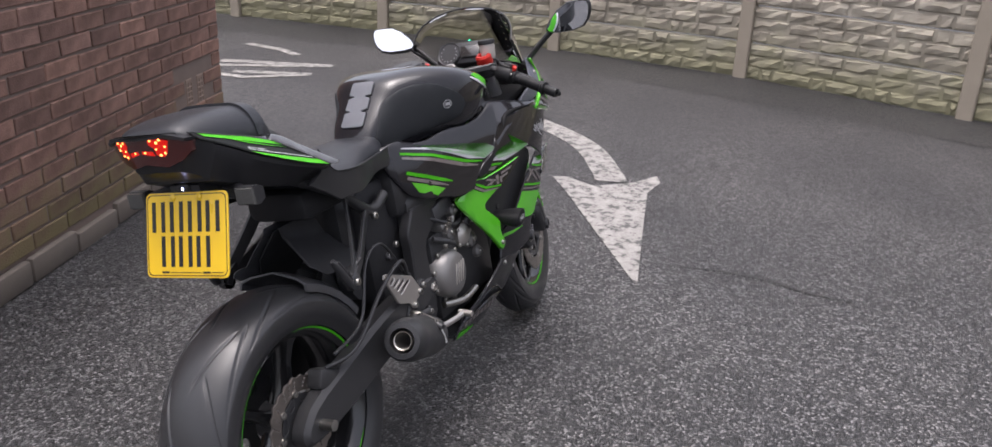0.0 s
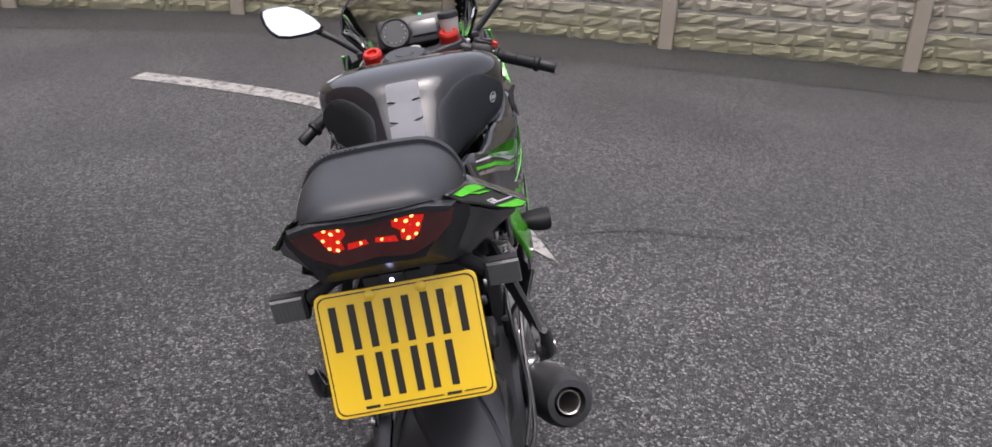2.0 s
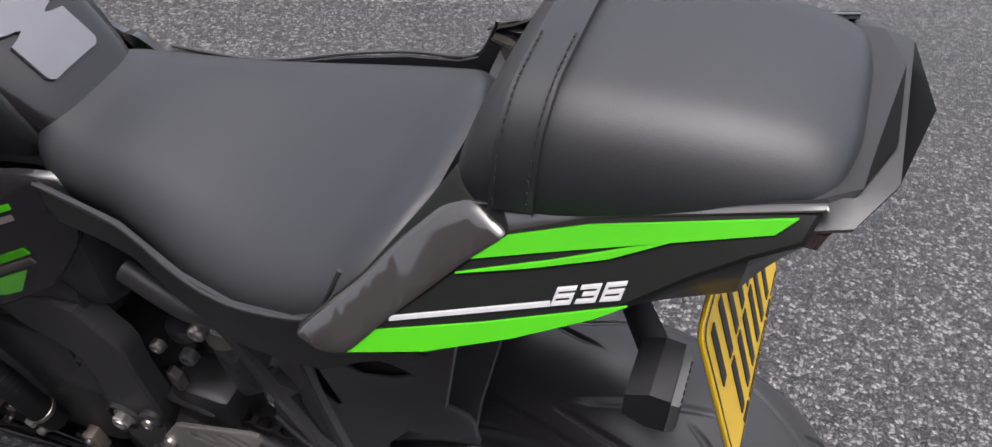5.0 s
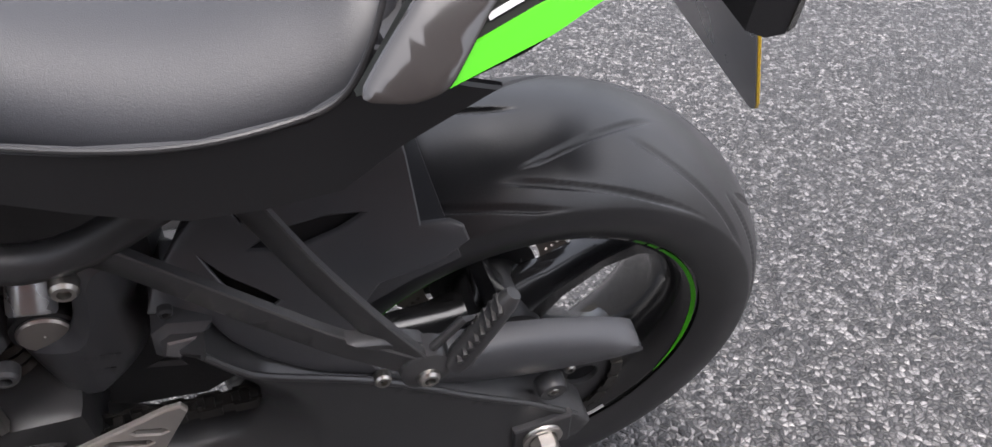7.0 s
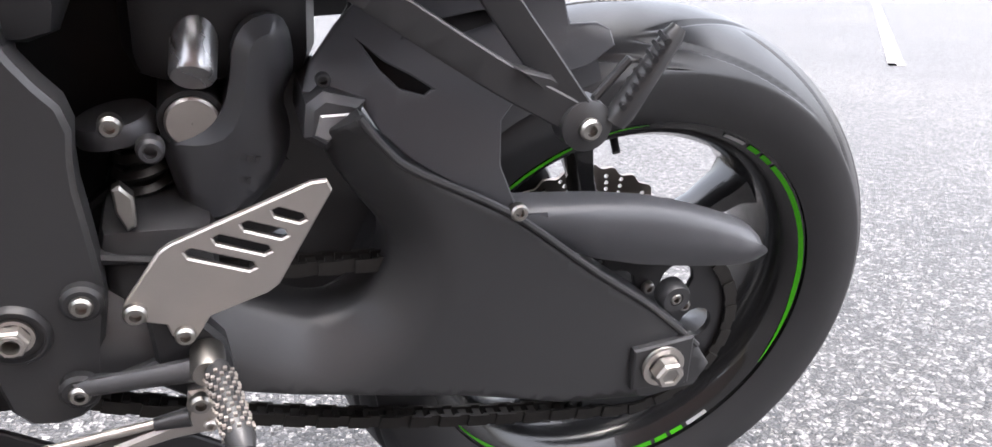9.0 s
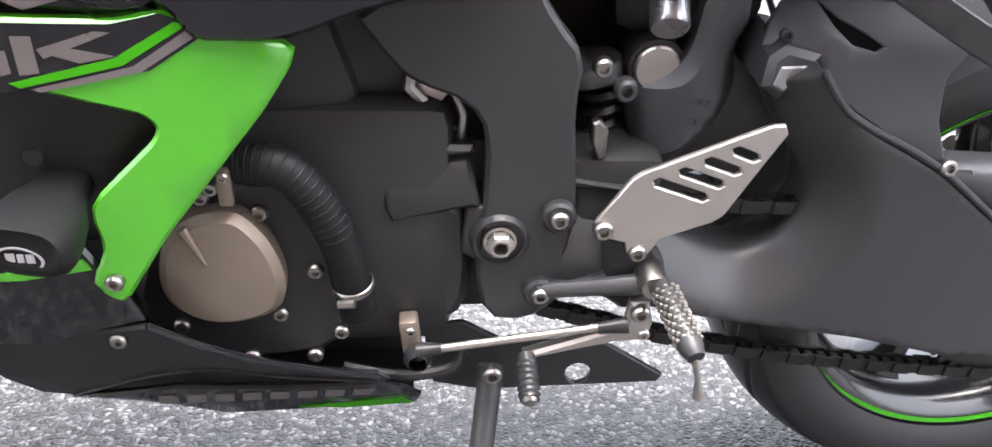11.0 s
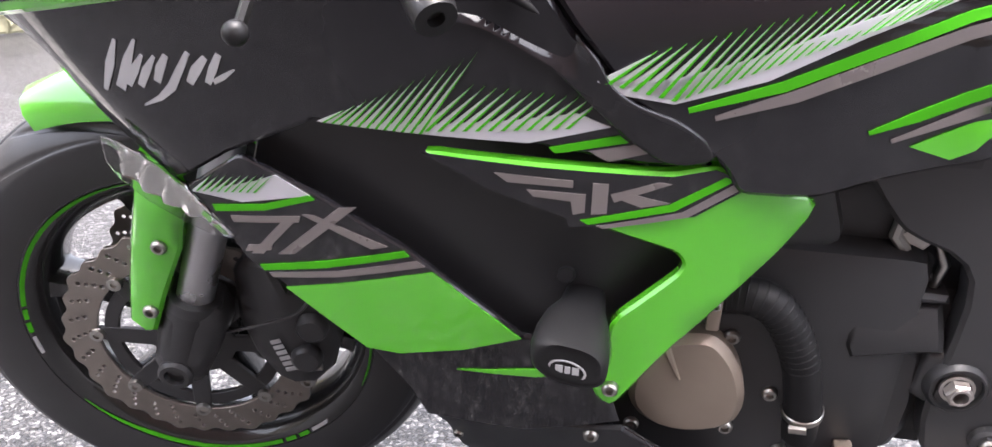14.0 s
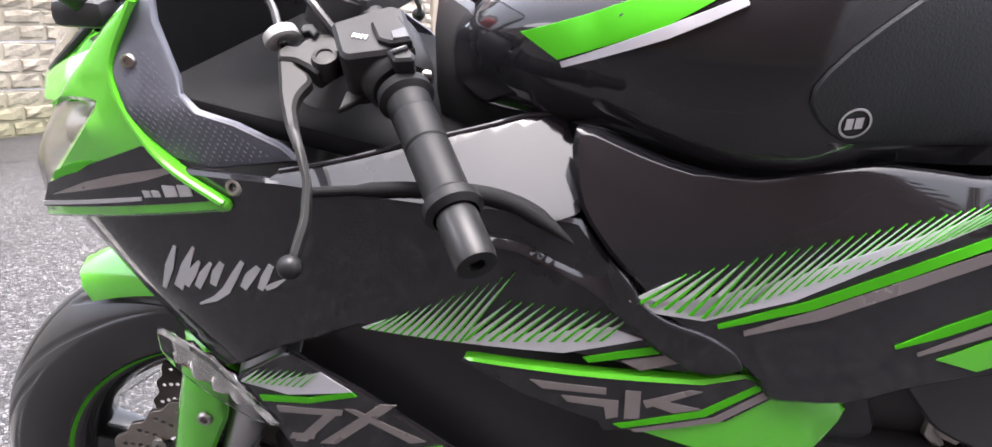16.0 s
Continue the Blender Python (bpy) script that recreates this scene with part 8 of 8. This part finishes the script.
    part("switch_block", slab(rounded([(0.048, 0.036), (0.046, -0.012), (0.054, -0.02), (0.098, -0.016), (0.097, 0.0), (0.09, 0.034), (0.084, 0.038)], 0.003), 0.0315, 0.05, 0.003, (), 1, 0.05), SWITCH, sw, "", 35, BAR)
    part("switch_seam", slab([(0.046, 0.038), (0.044, -0.022), (0.0475, -0.022), (0.0495, 0.038)], 0.0, 0.012, 0.001, (), 1, 0.05), COCKPIT, sw, "", 35, BAR)
    rocker = part("rocker_switch", slab(rounded([(0.064, 0.0085), (0.0635, -0.013), (0.082, -0.0155), (0.0976, -0.0147), (0.0935, 0.001), (0.0847, 0.0083)], 0.002), lambda s, q: 0.036 + 0.16 * max(0.0, s - 0.083), 0.009, 0.0018, (), 1, 0.01), SWITCH, sw, "", 35, BAR)
    part("rocker_face", slab([(0.0815, -0.0025), (0.081, -0.0135), (0.095, -0.0135), (0.0915, -0.0015)], lambda s, q: 0.0372 + 0.16 * max(0.0, s - 0.083), 0.003, 0.0006, (), 1, 0.01), LIFTED_BLACK, rocker, "grey thumb face", 35, BAR)
    thumb = part("thumb_switch", slab(rounded([(0.0953, 0.0055), (0.0945, -0.0095), (0.107, -0.0125), (0.113, -0.0105), (0.1085, 0.003)], 0.002), 0.0335, 0.014, 0.002, (), 1, 0.05), RED_ALLOY if sd < 0 else SWITCH, sw, "", 35, BAR)
    part("thumb_ridge", slab([(0.1, 0.003), (0.099, -0.009), (0.1025, -0.0095), (0.103, 0.002)], 0.037, 0.004, 0.001, (), 1, 0.05), LIFTED_BLACK if sd > 0 else RED_ALLOY, thumb, "", 35, BAR)
    part("choke_tab", slab([(0.101, -0.017), (0.106, -0.0235), (0.1105, -0.0225), (0.107, -0.0155)], 0.012, 0.004, 0.001, (), 1, 0.05), SILVER, sw, "", 35, BAR)
    part("flash_tab", slab([(0.08, 0.024), (0.083, 0.04), (0.099, 0.05), (0.097, 0.04), (0.092, 0.025)], -0.008, 0.005, 0.0012, (), 1, 0.05), LEVER_GREY, sw, "", 35, BAR)
    part("switch_marking", bars([(0.0 + 0.0032 * m, 0, 0.0022 + 0.0032 * m, 0.0045) for m in range(4)], Vector((0.0715, 0.0316, 0.0255)), (0.55, 0, -0.83), (-0.83, 0, -0.55), (0, 1, 0)), TEXT_GREY, sw, "small pale marking bars", 35, BAR)
bm = lathe(((0.0, 0.0), (0.02, 0.0), (0.024, 0.008), (0.026, 0.05), (0.0, 0.05)), (1.209, -0.104, 0.955), (0, 0, 1), 24)
rs = part("brake_reservoir", bm, FLUID, bike, "milky brake fluid reservoir with black cap", 30)
part("reservoir_lid", lathe(((0.0, 0.014), (0.026, 0.014), (0.028, 0.01), (0.028, 0)), (1.209, -0.104, 1.004), (0, 0, 1), 24), BLACK_ROUGH, rs, "black reservoir lid", 30)
part("reservoir_stalk", tube([(1.195, -0.104, 0.96), (1.18, -0.12, 0.91)], 0.008, 8), BLACK_METAL, rs)
dash = part("dashboard", box((1.25, 0.0, 0.972), (0.05, 0.19, 0.085), Matrix.Rotation(radians(35), 4, "Y"), 0.014), BLACK_SATIN, bike, "black dashboard with round rev counter")
DN = Vector((-0.82, 0, 0.57))
part("rev_counter", lathe(((0, 0.03), (0.036, 0.03), (0.04, 0.033), (0.043, 0.03), (0.044, 0.0)), (1.245, 0.045, 0.968), DN, 36), BLACK_METAL, dash, "black rev counter", 30)
for k in range(11):
    a = radians(220 - 26 * k)
    side_v = Vector((0, -1, 0))
    upv = DN.cross(side_v) * -1
    p = Vector((1.245, 0.045, 0.968)) + DN * 0.031 + (side_v * math.cos(a) + upv * math.sin(a)) * 0.029
    part("dial_mark", box(p, (0.003, 0.003, 0.003), None, 0), TEXT_GREY, dash)
part("screen_panel", box(Vector((1.245, -0.035, 0.97)) + DN * 0.031, (0.004, 0.07, 0.04), Matrix.Rotation(radians(35), 4, "Y"), 0.002), GREY_COWL, dash, "grey display panel")
part("dash_light", box(Vector((1.262, -0.03, 1.005)) + DN * 0.028, (0.003, 0.006, 0.003), None, 0), LED_GREEN, dash)
part("headlight_back", loft([[Vector((1.405 - 0.1 * (y / 0.19) ** 2 + dx, y, z)) for dx, z in ((0.0, 0.73), (0.0, 0.86), (0.004, 0.925 - 0.5 * y * y), (0.012, 0.925 - 0.5 * y * y), (0.012, 0.73))] for y in [-0.19 + 0.019 * i for i in range(21)]]), COCKPIT, bike, "dull black back of the headlamp unit")
part("cockpit_floor", box((1.2, 0, 0.82), (0.26, 0.34, 0.02), Matrix.Rotation(radians(-10), 4, "Y"), 0.006), COCKPIT, bike, "black cockpit inner panel")

# smoked screen
rows = []
for i in range(11):
    u = i / 10
    xc, zc, w, zs, xs = 1.47 - 0.175 * u, 0.865 + 0.257 * u ** 0.92, 0.115 + 0.07 * u ** 0.8, 0.845 + 0.165 * u, 1.46 - 0.235 * u
    ring = []
    for j in range(17):
        v = -1 + 2 * j / 16
        k = math.cos(v * math.pi / 2) ** 0.72 if abs(v) < 0.999 else 0.0
        ring.append(Vector((xs + (xc - xs) * k, w * math.sin(v * math.pi / 2), zs + (zc - zs) * k)))
    rows.append(ring)
screen = part("windscreen", loft([r + [p + Vector((0.0025, 0, -0.003)) for p in r[::-1]] for r in rows], True, True), SMOKE, bike, "dark smoked windscreen", 60)
part("screen_edge", tube(rows[-1], 0.0028, 8), BLACK_SATIN, screen)
for sd in (1, -1):
    part("screen_trim", tube([rows[i][0 if sd < 0 else -1] for i in range(11)], 0.004, 8), BLACK_SATIN, screen)

for sd, nm in SIDES:
    c = Vector((1.362, sd * 0.333, 1.045))
    fw = Vector((-1, -0.25 if sd > 0 else -0.1, 0.42 if sd > 0 else -0.08)).normalized()
    ex = Vector((0, 0, 1)).cross(fw).normalized() * -sd
    ez = fw.cross(ex) if sd < 0 else ex.cross(fw)
    if ez.z < 0:
        ez = -ez
    shape = [(-0.08, -0.026), (-0.012, 0.042), (0.06, 0.048), (0.08, 0.041), (0.075, -0.008), (0.042, -0.044), (-0.064, -0.046)]
    ring = lambda s, d: [c + ex * (x * s) + ez * (z * s) - fw * d for x, z in densify(chaikin(shape, 1), 0.02)]
    mir = part("mirror", loft([ring(1.0, -0.002), ring(1.06, 0.004), ring(1.04, 0.02), ring(0.7, 0.045), ring(0.3, 0.052)]), BLACK_SATIN, bike, "black mirror with angular housing", 50)
    bm = bmesh.new()
    bm.faces.new([bm.verts.new(p) for p in ring(0.96, -0.004)])
    part("mirror_glass", bm, MIRROR, mir, "mirror glass")
    part("mirror_stem", tube(curve([c - ex * 0.05 - ez * 0.03 - fw * 0.03, c - ex * 0.1 - ez * 0.07 - fw * 0.02, Vector((1.372, sd * 0.168, 0.918))], 5), 0.0095, 12), BLACK_SATIN, mir)
    part("mirror_base", box((1.374, sd * 0.162, 0.912), (0.05, 0.034, 0.024), None, 0.008), BLACK_SATIN, mir)

# ---- bricks of the building corner, last ----
def brick_mesh(seed, l, h=0.065, d=0.03):
    r = random.Random(seed)
    bm = bmesh.new()
    box((0, 0, 0), (l, d, h), None, 0.0, bm)
    for v in bm.verts:
        v.co += Vector((r.uniform(-0.003, 0.003), r.uniform(-0.002, 0.002), r.uniform(-0.0025, 0.0025)))
    bmesh.ops.bevel(bm, geom=list(bm.edges), offset=0.004, segments=1, affect="EDGES")
    me = bpy.data.meshes.new("brick")
    bm.to_mesh(me)
    bm.free()
    me.materials.append(BRICK)
    return me


FULL, HALF = [brick_mesh(s, 0.215) for s in range(6)], [brick_mesh(s + 50, 0.1025) for s in range(3)]
rnd = random.Random(11)
VENT_X, VENT_Z = 0.34, 0.4
for row in range(30):
    z = 0.115 + 0.075 * row + 0.0325
    x = 0.0
    first = row % 2 == 1
    while x < WALL_L - 0.12:
        l = 0.1025 if first else 0.215
        first = False
        if not (VENT_X - 0.17 < x + l / 2 < VENT_X + 0.17 and VENT_Z - 0.1 < z < VENT_Z + 0.13):
            ob = new("brick", rnd.choice(HALF if l < 0.2 else FULL))
            ob.parent = wall
            ob.matrix_basis = pose(x + l / 2 + 0.002, -0.003 + rnd.uniform(-0.002, 0.0025), z + rnd.uniform(-0.002, 0.002), 0, rnd.uniform(-0.6, 0.6), rnd.choice((0, 180)))
        x += l + 0.01
for k in range(9):
    ob = part("plinth_block", box((0, 0, 0), (0.3, 0.05, 0.1), None, 0.01), KERB, wall)
    ob.matrix_basis = pose(0.152 + 0.31 * k, 0.008, 0.05 - 0.02 * (k % 3 == 1))
for dx in (-0.075, 0.055):
    vent = part("air_vent", slab([(dx - 0.035, -0.08), (dx + 0.035, -0.08), (dx + 0.035, 0.08), (dx - 0.035, 0.08)], 0.0, 0.02, 0.003,
                                 [[(dx + sx * 0.016 - 0.009, -0.062 + 0.026 * i), (dx + sx * 0.016 + 0.009, -0.062 + 0.026 * i), (dx + sx * 0.016 + 0.009, -0.047 + 0.026 * i), (dx + sx * 0.016 - 0.009, -0.047 + 0.026 * i)] for i in range(5) for sx in (-1, 1)], 1, 0.2), VENT, wall, "terracotta air vent")
    vent.matrix_basis = Matrix.Translation((VENT_X, 0.008, VENT_Z))
# the end walls' masonry, joined
bm = bmesh.new()
for row in range(30):
    z = 0.115 + 0.075 * row + 0.0325
    y = -0.1125 * (row % 2) - 0.12
    while y > -UNSEEN_D + 0.1:
        for x in (0.004, WALL_L - 0.004):
            box((x + rnd.uniform(-0.002, 0.002), y, z), (0.03, 0.213, 0.064), None, 0.0, bm)
        y -= 0.225
tagged(part("end_bricks", bm, BRICK, wall, "red brown bricks of the end walls"), kind="stuff")
